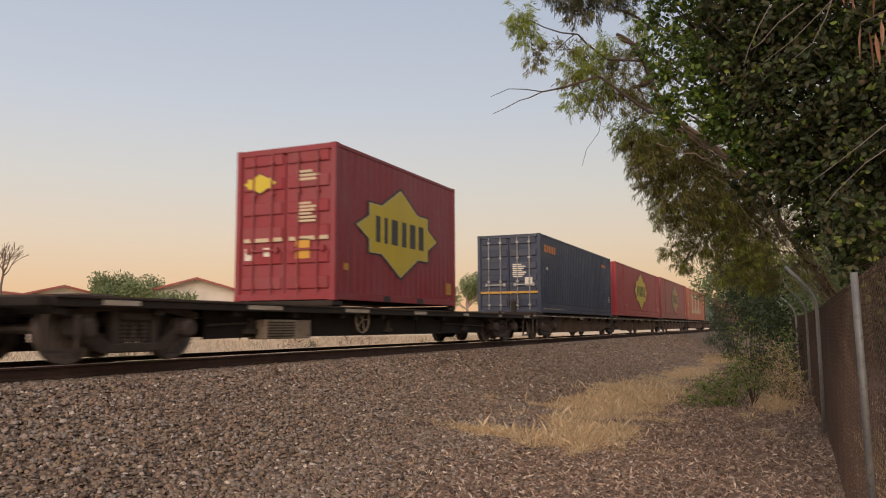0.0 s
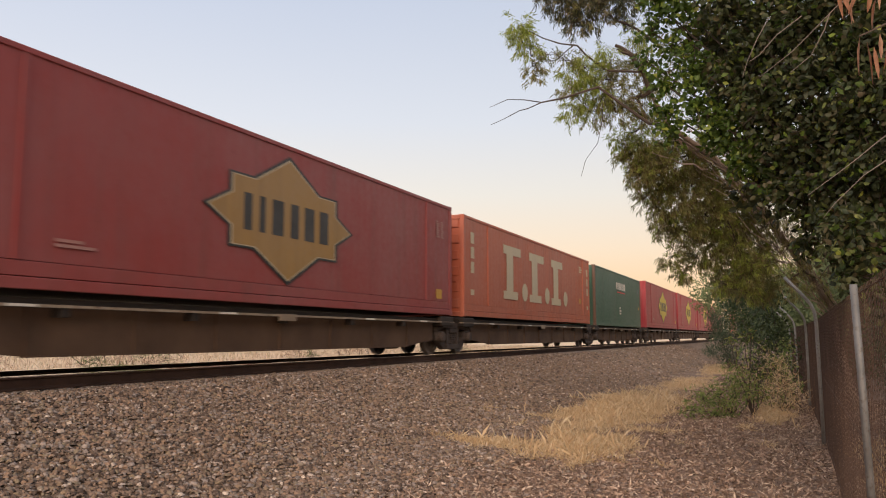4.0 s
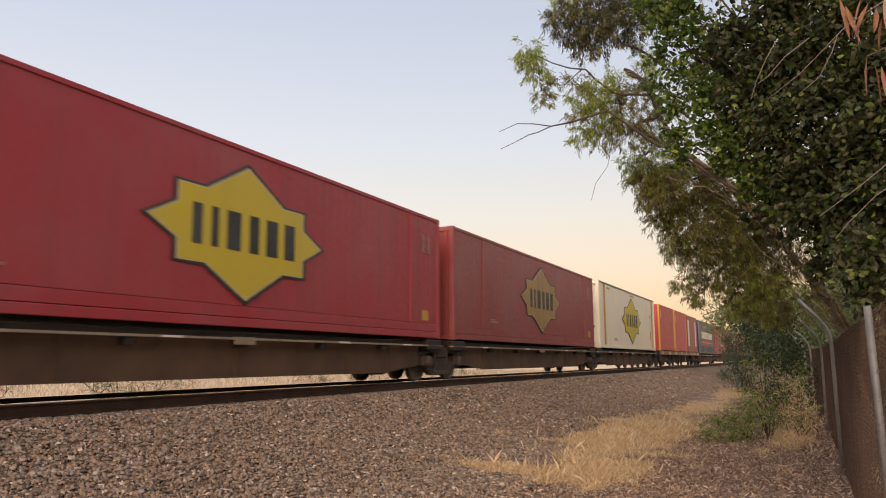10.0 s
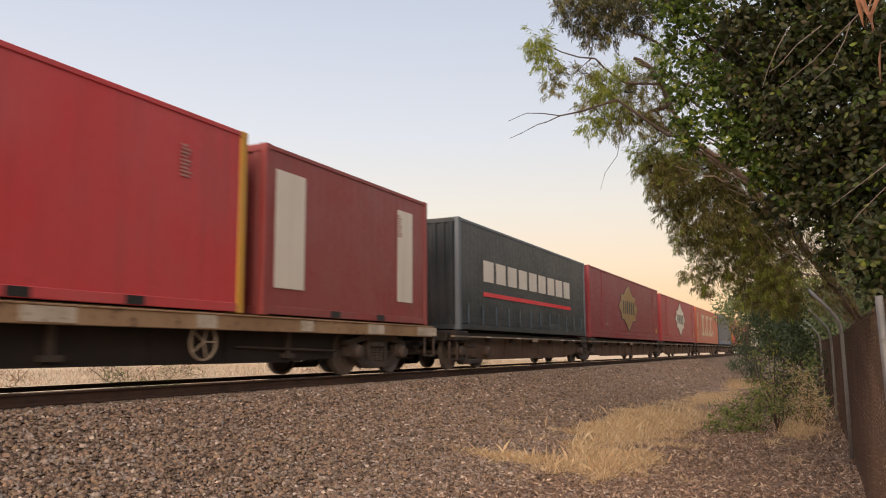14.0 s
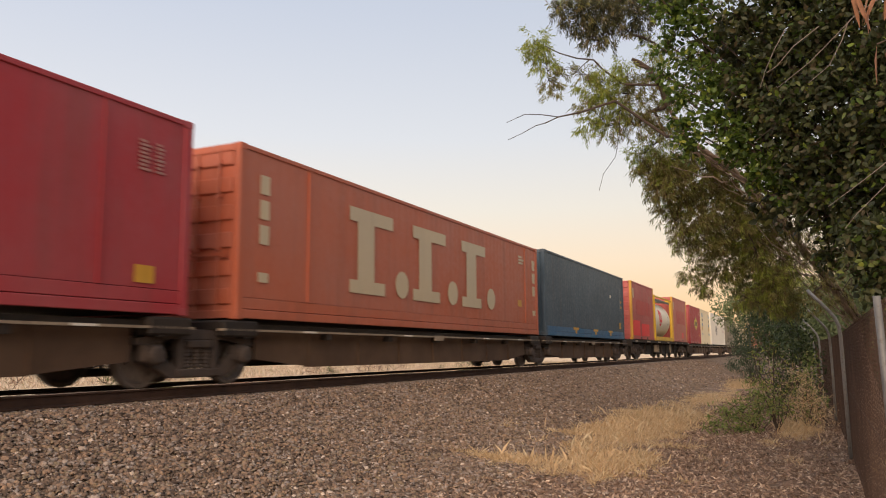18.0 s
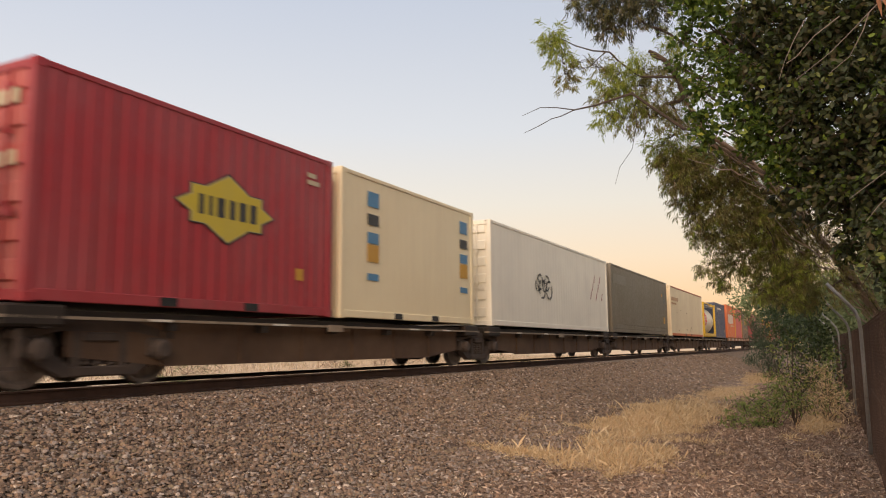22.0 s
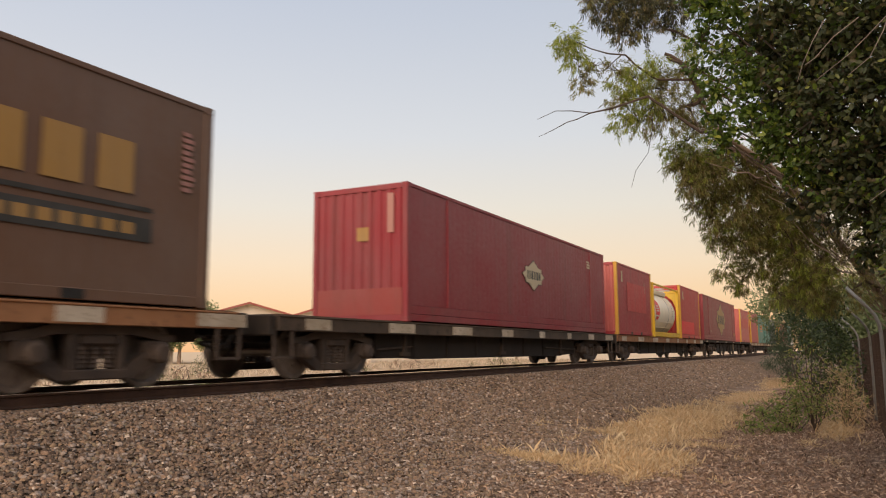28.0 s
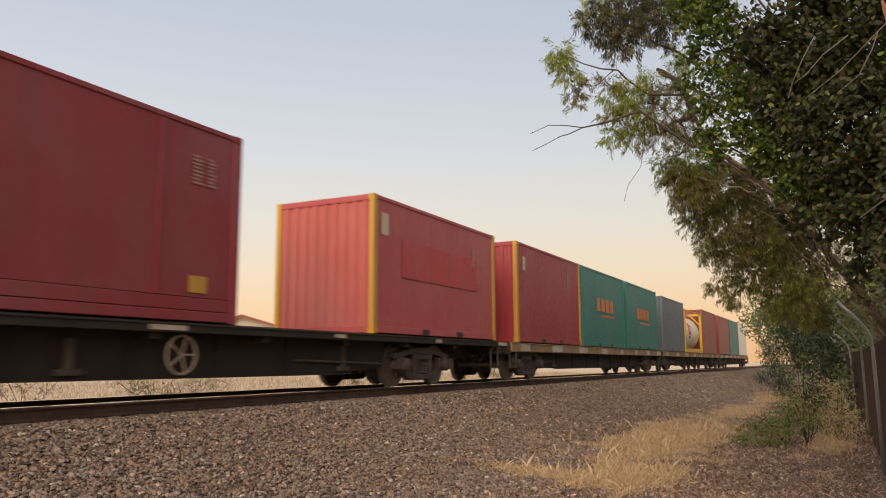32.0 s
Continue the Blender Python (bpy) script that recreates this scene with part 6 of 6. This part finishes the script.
def broadleaf_tree():
    """A dense broad-leaved tree that leans over the fence close to the viewer."""
    rs = random.Random(9)
    t = tagged(new("broadleaf_tree"), "dense leafy tree with broad green leaves overhanging the fence", "tree")
    green = ((-1.13, 7.86, 4.71, 0.15), (-1.20, 7.88, 4.42, 0.13), (-1.03, 7.78, 4.13, 0.17), (-0.90, 7.78, 4.47, 0.19), (-1.02, 7.83, 3.85, 0.15), (-0.95, 7.79, 3.60, 0.16), (-0.68, 7.60, 4.19, 0.22), (-0.70, 7.64, 3.81, 0.22), (-0.52, 7.70, 3.48, 0.19), (-0.30, 7.60, 3.20, 0.18), (-0.05, 7.50, 2.95, 0.16), (-0.27, 7.59, 3.31, 0.21), (-0.48, 7.56, 3.59, 0.21), (-1.06, 7.85, 5.00, 0.20), (-0.80, 7.77, 4.86, 0.23), (-1.23, 7.94, 5.32, 0.18), (-0.87, 7.80, 5.19, 0.23), (-0.7, 7.7, 5.5, 0.3))
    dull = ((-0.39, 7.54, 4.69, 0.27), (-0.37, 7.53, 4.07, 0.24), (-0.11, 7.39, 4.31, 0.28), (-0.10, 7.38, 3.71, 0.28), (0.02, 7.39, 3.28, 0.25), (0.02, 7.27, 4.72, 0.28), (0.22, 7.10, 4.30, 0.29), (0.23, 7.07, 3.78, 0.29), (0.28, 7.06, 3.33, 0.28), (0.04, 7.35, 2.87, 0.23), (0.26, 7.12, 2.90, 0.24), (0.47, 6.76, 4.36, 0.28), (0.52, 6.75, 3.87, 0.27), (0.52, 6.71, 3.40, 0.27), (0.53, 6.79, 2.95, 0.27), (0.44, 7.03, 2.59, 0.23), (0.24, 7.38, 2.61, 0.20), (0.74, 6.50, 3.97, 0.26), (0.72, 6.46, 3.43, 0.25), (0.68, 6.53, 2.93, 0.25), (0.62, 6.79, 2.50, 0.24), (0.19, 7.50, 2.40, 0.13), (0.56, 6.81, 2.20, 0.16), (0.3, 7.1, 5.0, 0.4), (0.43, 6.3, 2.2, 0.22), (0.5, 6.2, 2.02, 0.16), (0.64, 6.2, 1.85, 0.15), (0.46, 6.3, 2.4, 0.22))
    # the high and right-hand clumps are unseen, added to block skylight
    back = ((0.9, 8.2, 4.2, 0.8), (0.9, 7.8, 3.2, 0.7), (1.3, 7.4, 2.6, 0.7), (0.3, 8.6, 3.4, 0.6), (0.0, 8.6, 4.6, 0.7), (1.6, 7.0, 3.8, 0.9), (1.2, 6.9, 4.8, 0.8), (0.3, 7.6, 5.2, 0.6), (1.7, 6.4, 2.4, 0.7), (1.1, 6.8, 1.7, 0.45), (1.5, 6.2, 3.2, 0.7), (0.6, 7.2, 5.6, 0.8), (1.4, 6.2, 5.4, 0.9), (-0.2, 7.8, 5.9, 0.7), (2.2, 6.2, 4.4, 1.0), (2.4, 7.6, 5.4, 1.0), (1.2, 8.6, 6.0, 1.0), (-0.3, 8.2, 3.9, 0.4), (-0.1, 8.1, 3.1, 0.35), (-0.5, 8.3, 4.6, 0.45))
    base = (1.7, 7.6, 0.0)
    bm = bmesh.new()
    fork = Vector((1.55, 7.5, 1.8))
    limb(bm, [base, (1.65, 7.55, 0.9), fork], 0.14, 0.1, 10)
    part("trunk", bm, M["bark"], t)
    bm = bmesh.new()
    for x, y, z, r in green + dull + back:
        w = wiggle(fork, (x, y, z), 4, 0.1, rs)
        limb(bm, w, 0.03, 0.007, 5)
        for k in range(5):
            e = Vector((x, y, z)) + Vector((rs.uniform(-1, 1), rs.uniform(-1, 1), rs.uniform(-1, 1))) * r * 1.1
            limb(bm, wiggle(w[-1], e, 2, 0.04, rs), 0.006, 0.002, 4)
    part("limb", bm, M["twig"], t, "brown twigs")
    bm = bmesh.new()
    for k, pts in enumerate(([(0.7, 5.7, 4.0), (0.42, 5.60, 3.81), (0.33, 5.58, 3.72), (0.22, 5.54, 3.60), (0.11, 5.51, 3.49), (-0.09, 5.45, 3.33)], [(0.36, 5.58, 3.75), (0.32, 5.59, 3.64), (0.23, 5.57, 3.47), (0.10, 5.53, 3.36)], [(-0.02, 5.9, 3.9), (-0.10, 5.82, 3.73), (-0.17, 5.82, 3.58), (-0.21, 5.82, 3.46)], [(0.2, 5.95, 3.9), (0.03, 5.88, 3.76), (-0.09, 5.85, 3.62), (-0.16, 5.82, 3.57)], [(0.8, 5.68, 3.0), (0.61, 5.62, 2.87), (0.47, 5.57, 2.75), (0.33, 5.53, 2.64), (0.16, 5.47, 2.51)], [(0.8, 5.7, 2.85), (0.60, 5.64, 2.71), (0.50, 5.60, 2.64), (0.32, 5.55, 2.46), (0.25, 5.53, 2.37)])):
        part("bare_twig", (bm := bmesh.new(), limb(bm, pts, 0.004, 0.0018, 5))[0], M["dead_wood"], t, "long pale leafless twig")
    # inner and back crown get the darkened leaf colour in place of shade
    for name, sets, mat, L0, L1, label in (("crown", ((green, 8500, 0.02), (dull, 900, 0.3)), "leaf_broad", 0.045, 0.08, "fresh broad green leaves, a few yellowing"), ("inner_crown", ((dull, 8500, 0.05),), "leaf_shade", 0.045, 0.08, "broad leaves coloured darker for deep shade"), ("back_crown", ((back, 3400, 0.1),), "leaf_shade", 0.07, 0.13, "dense leaves deep in the crown, coloured dark for shade")):
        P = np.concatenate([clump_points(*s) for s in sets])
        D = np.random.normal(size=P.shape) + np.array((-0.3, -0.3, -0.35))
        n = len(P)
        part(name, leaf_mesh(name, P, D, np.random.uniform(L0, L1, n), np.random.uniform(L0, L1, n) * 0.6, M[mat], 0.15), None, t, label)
    return t


broadleaf_tree()


def far_tree(x, y, z, r, label, seed):
    rs = random.Random(seed)
    t = tagged(new("tree"), label, "tree", "trees beyond the line")
    g = ground_z(x, y)
    bm = bmesh.new()
    limb(bm, [(x, y, g), (x + 0.1, y, (g + z) / 2), (x, y, z)], 0.16, 0.07, 7)
    cl = [(x + rs.uniform(-1, 1) * r * 1.3, y + rs.uniform(-1, 1) * r * 1.3, z + rs.uniform(-1.1, 0.5) * r, r * rs.uniform(0.4, 0.75)) for _ in range(9)]
    for c in cl:
        limb(bm, wiggle((x, y, (g + z) / 2), c[:3], 3, 0.15, rs), 0.05, 0.015, 5)
    part("trunk", bm, M["bark"], t)
    P = clump_points(cl, 900, 0.1)
    n = len(P)
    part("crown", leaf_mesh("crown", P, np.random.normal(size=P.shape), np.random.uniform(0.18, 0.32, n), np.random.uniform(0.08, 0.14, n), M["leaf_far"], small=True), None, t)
    return t


for i, (x, y, z, r) in enumerate(((-46.9, 45.0, 4.3, 1.7), (-44.3, 45.6, 3.8, 1.3), (-41.6, 44.2, 3.3, 1.0), (-28.31, 69.46, 5.9, 2.0), (-47.0, 43.0, 3.7, 1.2))):
    far_tree(x, y, z, r, "rounded olive-green tree beyond the line", 20 + i)


for i, (x, y, z, r) in enumerate(((0.6, 47.0, 4.6, 2.4), (3.6, 42.0, 5.0, 2.6), (-1.2, 58.0, 4.6, 2.6), (6.0, 52.0, 5.4, 3.0), (5.0, 34.0, 4.6, 2.4), (4.2, 26.0, 4.4, 2.2))):
    far_tree(x, y, z, r, "dense green tree farther along the fence", 40 + i)


def bare_tree(x, y):
    """A leafless tree in the distance: a short trunk that forks again and again."""
    rs = random.Random(77)
    t = tagged(new("bare_tree"), "leafless grey tree beyond the line", "tree")
    z = ground_z(x, y)
    bm = bmesh.new()
    limb(bm, [(x, y, z), (x + 0.1, y, z + 3.0)], 0.14, 0.1, 7)
    tips = [(Vector((x + 0.1, y, z + 3.0)), Vector((0, 0, 1)), 0.08, 1.45)]
    for depth in range(4):
        nxt = []
        for p, d, r, L in tips:
            for k in range(3):
                nd = (d + Vector((rs.uniform(-0.8, 0.8), rs.uniform(-0.8, 0.8), rs.uniform(-0.2, 0.5)))).normalized()
                q = p + nd * L * rs.uniform(0.7, 1.1)
                limb(bm, wiggle(p, q, 2, 0.06, rs), r, r * 0.6, 4)
                nxt.append((q, nd, r * 0.6, L * 0.72))
        tips = nxt
    part("trunk", bm, M["dead_wood"], t)
    return t


bare_tree(-45.7, 33.6)

# ---- fence ----
def fence():
    f = tagged(new("fence"), "rusty chain-link fence on galvanised posts with cranked tops", "fence", kind="structure")
    path = ((0.33, 1.0), (0.35, 4.77), (0.43, 13.24), (0.40, 19.71), (0.25, 25.5), (0.1, 32.0))
    for i, (x, y) in enumerate(path):
        lean = (0.0, 0.05, 0.01, 0.0, 0.02, 0.0)[i]
        bm = bmesh.new()
        if i == 1:
            sweep(bm, [(x + 0.03, y, -0.05), (x + 0.0, y - 0.08, 1.2), (x - 0.02, y - 0.14, 1.88)], 0.02, 0.019)
            part("fence_post", bm, M["galv_dull"], f, "leaning straight galvanised post", smooth=True)
            continue
        sweep(bm, [(x, y, -0.05), (x - lean, y - 0.1, 1.0), (x - lean - 0.01, y - 0.17, 1.8), (x - lean - 0.025, y - 0.19, 1.95), (x - lean - 0.07, y - 0.2, 2.08), (x - lean - 0.16, y - 0.23, 2.2), (x - lean - 0.42, y - 0.3, 2.5)], 0.027, 0.025)
        part("fence_post", bm, M["galv"], f, "grey galvanised post with a cranked top", smooth=True)
    bm = bmesh.new()
    for zz in (0.12, 1.0, 1.85):
        for (x0, y0), (x1, y1) in zip(path, path[1:]):
            tube(bm, (x0 + 0.03, y0, zz), (x1 + 0.03, y1, zz), 0.003, seg=4)
    part("strain_wire", bm, M["fence_brown"], f)
    rs = random.Random(31)
    verts, faces = [], []
    p, h, r = 0.07, 1.86, 0.0011
    for (x0, y0), (x1, y1) in zip(path, path[1:]):
        n = int((y1 - y0) / p)
        for i in range(-int(h / p), n):
            i += rs.uniform(-0.3, 0.3)
            for s in (1, -1):
                k0, k1 = (i * p, i * p + h) if s > 0 else (i * p + h, i * p)
                za, zb = 0.02, 0.02 + h
                a, b = k0, k1
                lo, hi = 0.0, y1 - y0
                if max(a, b) < lo or min(a, b) > hi:
                    continue
                def at(u):
                    return za + (u - a) / (b - a) * (zb - za)
                ua, ub = min(max(a, lo), hi), min(max(b, lo), hi)
                pa = (x0 + (x1 - x0) * ua / hi + 0.03, y0 + ua, at(ua))
                pb = (x0 + (x1 - x0) * ub / hi + 0.03, y0 + ub, at(ub))
                k = len(verts)
                for q in (pa, pb):
                    verts += [(q[0] - r, q[1], q[2] - r), (q[0] + r, q[1], q[2] - r), (q[0], q[1], q[2] + r)]
                faces += [(k, k + 1, k + 4, k + 3), (k + 1, k + 2, k + 5, k + 4), (k + 2, k, k + 3, k + 5)]
    part("wire_mesh", raw("wire_mesh", verts, faces, M["fence_brown"]), None, f, "rust-brown chain-link mesh")
    return f


fence()


# ---- loose ground cover ----
def scatter(n, x0, x1, y0, y1, dens=None, seed=1):
    rg = np.random.RandomState(seed)
    x, y = rg.uniform(x0, x1, n), rg.uniform(y0, y1, n)
    if dens is not None:
        k = rg.uniform(0, 1, n) < dens(x, y)
        x, y = x[k], y[k]
    z = np.array([ground_z(a, b) for a, b in zip(x, y)])
    return np.stack((x, y, z), 1)


def stones(name, P, size, mat, seed=1):
    """Angular crushed stones, each a squashed, skewed block."""
    rg = np.random.RandomState(seed)
    n = len(P)
    base = np.array(((-1, -1, -0.7), (1, -0.9, -0.6), (0.9, 1, -0.7), (-1, 0.9, -0.6), (-0.6, -0.7, 0.7), (0.75, -0.5, 0.55), (0.5, 0.7, 0.75), (-0.7, 0.6, 0.5)))
    v = base[None] * rg.uniform(0.7, 1.3, (n, 8, 3))
    v *= (size * rg.uniform(0.55, 1.25, n))[:, None, None] * rg.uniform(0.45, 1.3, (n, 1, 3)) * np.array((1.2, 0.95, 0.75))
    a, b = rg.uniform(0, 2 * np.pi, n), rg.uniform(-0.8, 0.8, n)
    ca, sa, cb, sb = np.cos(a)[:, None], np.sin(a)[:, None], np.cos(b)[:, None], np.sin(b)[:, None]
    x, y, z = v[..., 0], v[..., 1], v[..., 2]
    y, z = y * cb - z * sb, y * sb + z * cb
    x, y = x * ca - y * sa, x * sa + y * ca
    v = np.stack((x, y, z), -1) + P[:, None]
    quads = np.array(((4, 5, 6, 7), (0, 1, 5, 4), (1, 2, 6, 5), (2, 3, 7, 6), (3, 0, 4, 7)))
    me = bpy.data.meshes.new(name)
    me.vertices.add(n * 8)
    me.vertices.foreach_set("co", v.reshape(-1))
    idx = (np.arange(n)[:, None, None] * 8 + quads[None]).reshape(-1).astype(np.int32)
    me.loops.add(len(idx))
    me.loops.foreach_set("vertex_index", idx)
    me.polygons.add(n * 5)
    me.polygons.foreach_set("loop_start", (np.arange(n * 5) * 4).astype(np.int32))
    me.update(calc_edges=True)
    me.materials.append(mat)
    return me


def ballast_density(x, y):
    toe = -3.0 - 0.6 * np.clip((y - 8) / 8, 0, 1) + 0.3 * np.sin(y * 0.7) + 0.2 * np.sin(y * 1.9 + 1)
    return np.clip((toe - x) / 0.9, 0.0, 1.0)


P = np.concatenate([scatter(86000, -8.38, -2.4, 3.0, 14.0, ballast_density, 1), scatter(42000, -8.38, -3.0, 14.0, 30.0, ballast_density, 2), scatter(9000, -12.4, -8.6, 2.0, 26.0, None, 3)])
P = np.concatenate([P, scatter(7000, -8.38, -2.4, -2.0, 3.0, lambda x, y: ballast_density(x, y) * np.clip((y + 2.0) / 5.0, 0, 1), 7), scatter(16000, -4.6, -0.5, 4.0, 14.0, lambda x, y: np.clip(0.9 - (x + 4.2) / 2.6, 0.12, 1), 6)])
P[:, 2] += np.random.uniform(-0.005, 0.03, len(P))
tagged(new("ballast", stones("ballast", P, 0.0215, M["stone"])), "loose angular grey-brown crushed stone on the bank", "ballast", kind="stuff")
P = scatter(16000, -8.45, -3.4, 30.0, 62.0, ballast_density, 5)
tagged(new("ballast", stones("ballast", P, 0.04, M["stone"], 2)), "loose angular grey-brown crushed stone on the far bank", "ballast", kind="stuff")


def blade_mesh(name, P, D, L, w, mat):
    """One narrow upright sliver a blade."""
    n = len(P)
    D = D / np.linalg.norm(D, axis=1)[:, None]
    S = np.cross(D, np.random.normal(size=(n, 3)))
    S *= w / (np.linalg.norm(S, axis=1)[:, None] + 1e-9)
    bend = np.random.normal(size=(n, 3)) * 0.15
    bend[:, 2] = -0.1
    v = np.empty((n, 4, 3))
    v[:, 0] = P - S * 0.5
    v[:, 1] = P + S * 0.5
    v[:, 2] = P + (D * 0.6 + bend * 0.3) * L[:, None] + S * 0.4
    v[:, 3] = P + (D + bend) * L[:, None]
    me = bpy.data.meshes.new(name)
    me.vertices.add(n * 4)
    me.vertices.foreach_set("co", v.reshape(-1))
    me.loops.add(n * 4)
    me.loops.foreach_set("vertex_index", np.arange(n * 4, dtype=np.int32))
    me.polygons.add(n)
    me.polygons.foreach_set("loop_start", (np.arange(n) * 4).astype(np.int32))
    me.update(calc_edges=True)
    me.materials.append(mat)
    return me


def blades(name, P, h, w, mat, lean=0.5, seed=1):
    rg = np.random.RandomState(seed)
    n = len(P)
    D = rg.normal(size=(n, 3)) * lean
    D[:, 2] = 1.0
    hh = h * rg.uniform(0.5, 1.25, n)
    return blade_mesh(name, P, D, hh, w, mat)


def grass_density(x, y):
    def blob(cx, cy, rx, ry):
        return np.clip(1.25 - np.sqrt(((x - cx) / rx) ** 2 + ((y - cy) / ry) ** 2), 0, 1)
    d = np.maximum.reduce([blob(-2.75, 11.2, 0.85, 2.0), blob(-3.2, 16.0, 1.1, 3.4), blob(-3.3, 19.5, 1.25, 4.0), 0.6 * blob(-3.1, 27.0, 1.3, 6.0), blob(-0.35, 17.6, 0.42, 2.4), blob(-2.9, 42, 1.0, 9), 0.9 * blob(-3.95, 10.7, 1.05, 0.42), 0.35 * blob(-3.3, 13.5, 1.9, 4.5), 0.3 * blob(-0.6, 14.4, 0.6, 0.8)])
    lumps = np.array([noise.noise((a * 1.6, b * 1.3, 2.0)) + 0.9 * noise.noise((a * 5.0, b * 3.5, 5.0)) for a, b in zip(x, y)])
    return np.clip((d - 0.33 + 0.42 * lumps) * 2.0, 0, 1)


P = np.concatenate([scatter(760000, -5.6, 0.4, 6.8, 20.0, grass_density, 11), scatter(240000, -5.6, -1.2, 20.0, 46.0, grass_density, 12)])
tagged(new("dry_grass", blades("dry_grass", P, 0.13, 0.003, M["straw"], 1.5)), "matted straw-coloured dry grass at the foot of the bank", "grass", kind="stuff")
P = np.concatenate([scatter(13000, -5.6, 0.4, 7.0, 24.0, grass_density, 15), scatter(2600, 0.75, 2.2, 5.6, 13.0, None, 18)])
tagged(new("grass_stalk", blades("grass_stalk", P, 0.27, 0.003, M["straw"], 0.7, 5)), "tall thin pale grass stalks standing out of the matted grass", "grass", kind="stuff")
P = scatter(20000, -34.0, -12.6, 6.0, 70.0, None, 13)
tagged(new("dry_grass", blades("dry_grass", P, 0.3, 0.016, M["straw_pale"], 0.5, 3)), "pale dry grass and weeds beyond the line", "grass", kind="stuff")


def litter_density(x, y):
    return np.clip((x + 4.2) / 1.2, 0.0, 1.0)


P = np.concatenate([scatter(110000, -4.4, 2.2, 4.2, 22.0, litter_density, 14), scatter(22000, -2.6, 1.6, 22.0, 42.0, None, 16), scatter(22000, -4.4, 3.0, -1.0, 4.2, lambda x, y: litter_density(x, y) * np.clip((y + 1.0) / 5.2, 0, 1), 17)])
D = np.random.normal(size=P.shape)
D[:, 2] *= 0.45
P[:, 2] += np.random.uniform(0.004, 0.035, len(P))
n = len(P)
tagged(new("leaf_litter", leaf_mesh("leaf_litter", P, D, np.random.uniform(0.03, 0.1, n), np.random.uniform(0.008, 0.026, n), M["litter"], 0.6, True)), "brown fallen leaves and bark scraps on bare earth", "leaf litter", kind="stuff")


WEED = ((0, 0, 0.35, 0.3), (0.35, 0.2, 0.25, 0.25), (-0.3, -0.15, 0.28, 0.26), (0.05, -0.35, 0.5, 0.2))
for i in range(16):
    rs = random.Random(130 + i)
    wx, wy = rs.uniform(-21, -13.6), 5.0 + i * 1.9 + rs.uniform(-0.8, 0.8)
    wz, k = ground_z(wx, wy), rs.uniform(0.7, 1.5)
    green = i % 5 in (0, 3)
    shrub("weed", "low green weed in the dry paddock" if green else "dry brown weed in the paddock beyond the line", [(wx + a * k, wy + b * k, wz + c * k, r * k) for a, b, c, r in WEED], 1100, 0.09, 0.018, "leaf_under" if green else "litter", (wx, wy, wz), -0.4, seed=150 + i)


def dry_spray():
    t = tagged(new("dry_leaf_spray"), "hanging spray of dry orange-brown leaves", "branch")
    for pts in ([(0.62, 2.95, 3.0), (0.45, 2.92, 2.92), (0.36, 2.9, 2.86), (0.2, 2.87, 2.84)], [(0.62, 2.95, 2.75), (0.46, 2.92, 2.7), (0.27, 2.89, 2.62)]):
        bm = bmesh.new()
        limb(bm, pts, 0.006, 0.003, 5)
        part("twig", bm, M["twig"], t)
    rs = np.random.RandomState(8)
    P = np.array([(0.20 + 0.018 * k, 2.87 + 0.01 * (k % 3), 2.84 - 0.03 * (k % 4)) for k in range(11)] + [(0.27 + 0.02 * k, 2.89, 2.62 - 0.02 * (k % 3)) for k in range(6)])
    D = np.stack((rs.uniform(-0.45, 0.25, len(P)), rs.uniform(-0.2, 0.2, len(P)), np.full(len(P), -1.0)), 1)
    part("leaves", leaf_mesh("leaves", P, D, rs.uniform(0.09, 0.16, len(P)), rs.uniform(0.014, 0.024, len(P)), M["leaf_dry"]), None, t, "long dry curled leaves")
    return t


dry_spray()


# ---- the train runs ----
def gone(t):
    """How far the train has run at t seconds."""
    u = t / 32.0
    return 12.96 * t + 17.6 * u ** 2 - 5.21 * u ** 3 + 6.83 * u ** 4


def run_train():
    for ob, s, z in MOVERS:
        walk(ob, [(float(t), pose(TX, s - gone(t), z)) for t in range(33)])
    start = {ob: s for ob, s, z in MOVERS}
    for w, wagon in WHEELS:
        off = w.parent.matrix_basis.translation.y + start[wagon]
        base = w.matrix_basis.translation.copy()
        ks = [k for k in range(961) if -3.0 < off - gone(k / 30.0) < 36.0] or [0]
        turned = [(k / 30.0, pose(*base, math.degrees(gone(k / 30.0) / 0.46))) for k in ks]
        rows = ([] if ks[0] == 0 else [(0.0, turned[0][1])]) + turned + ([] if ks[-1] == 960 else [(32.0, turned[-1][1])])
        walk(w, rows)


def motions():
    run_train()


motions()
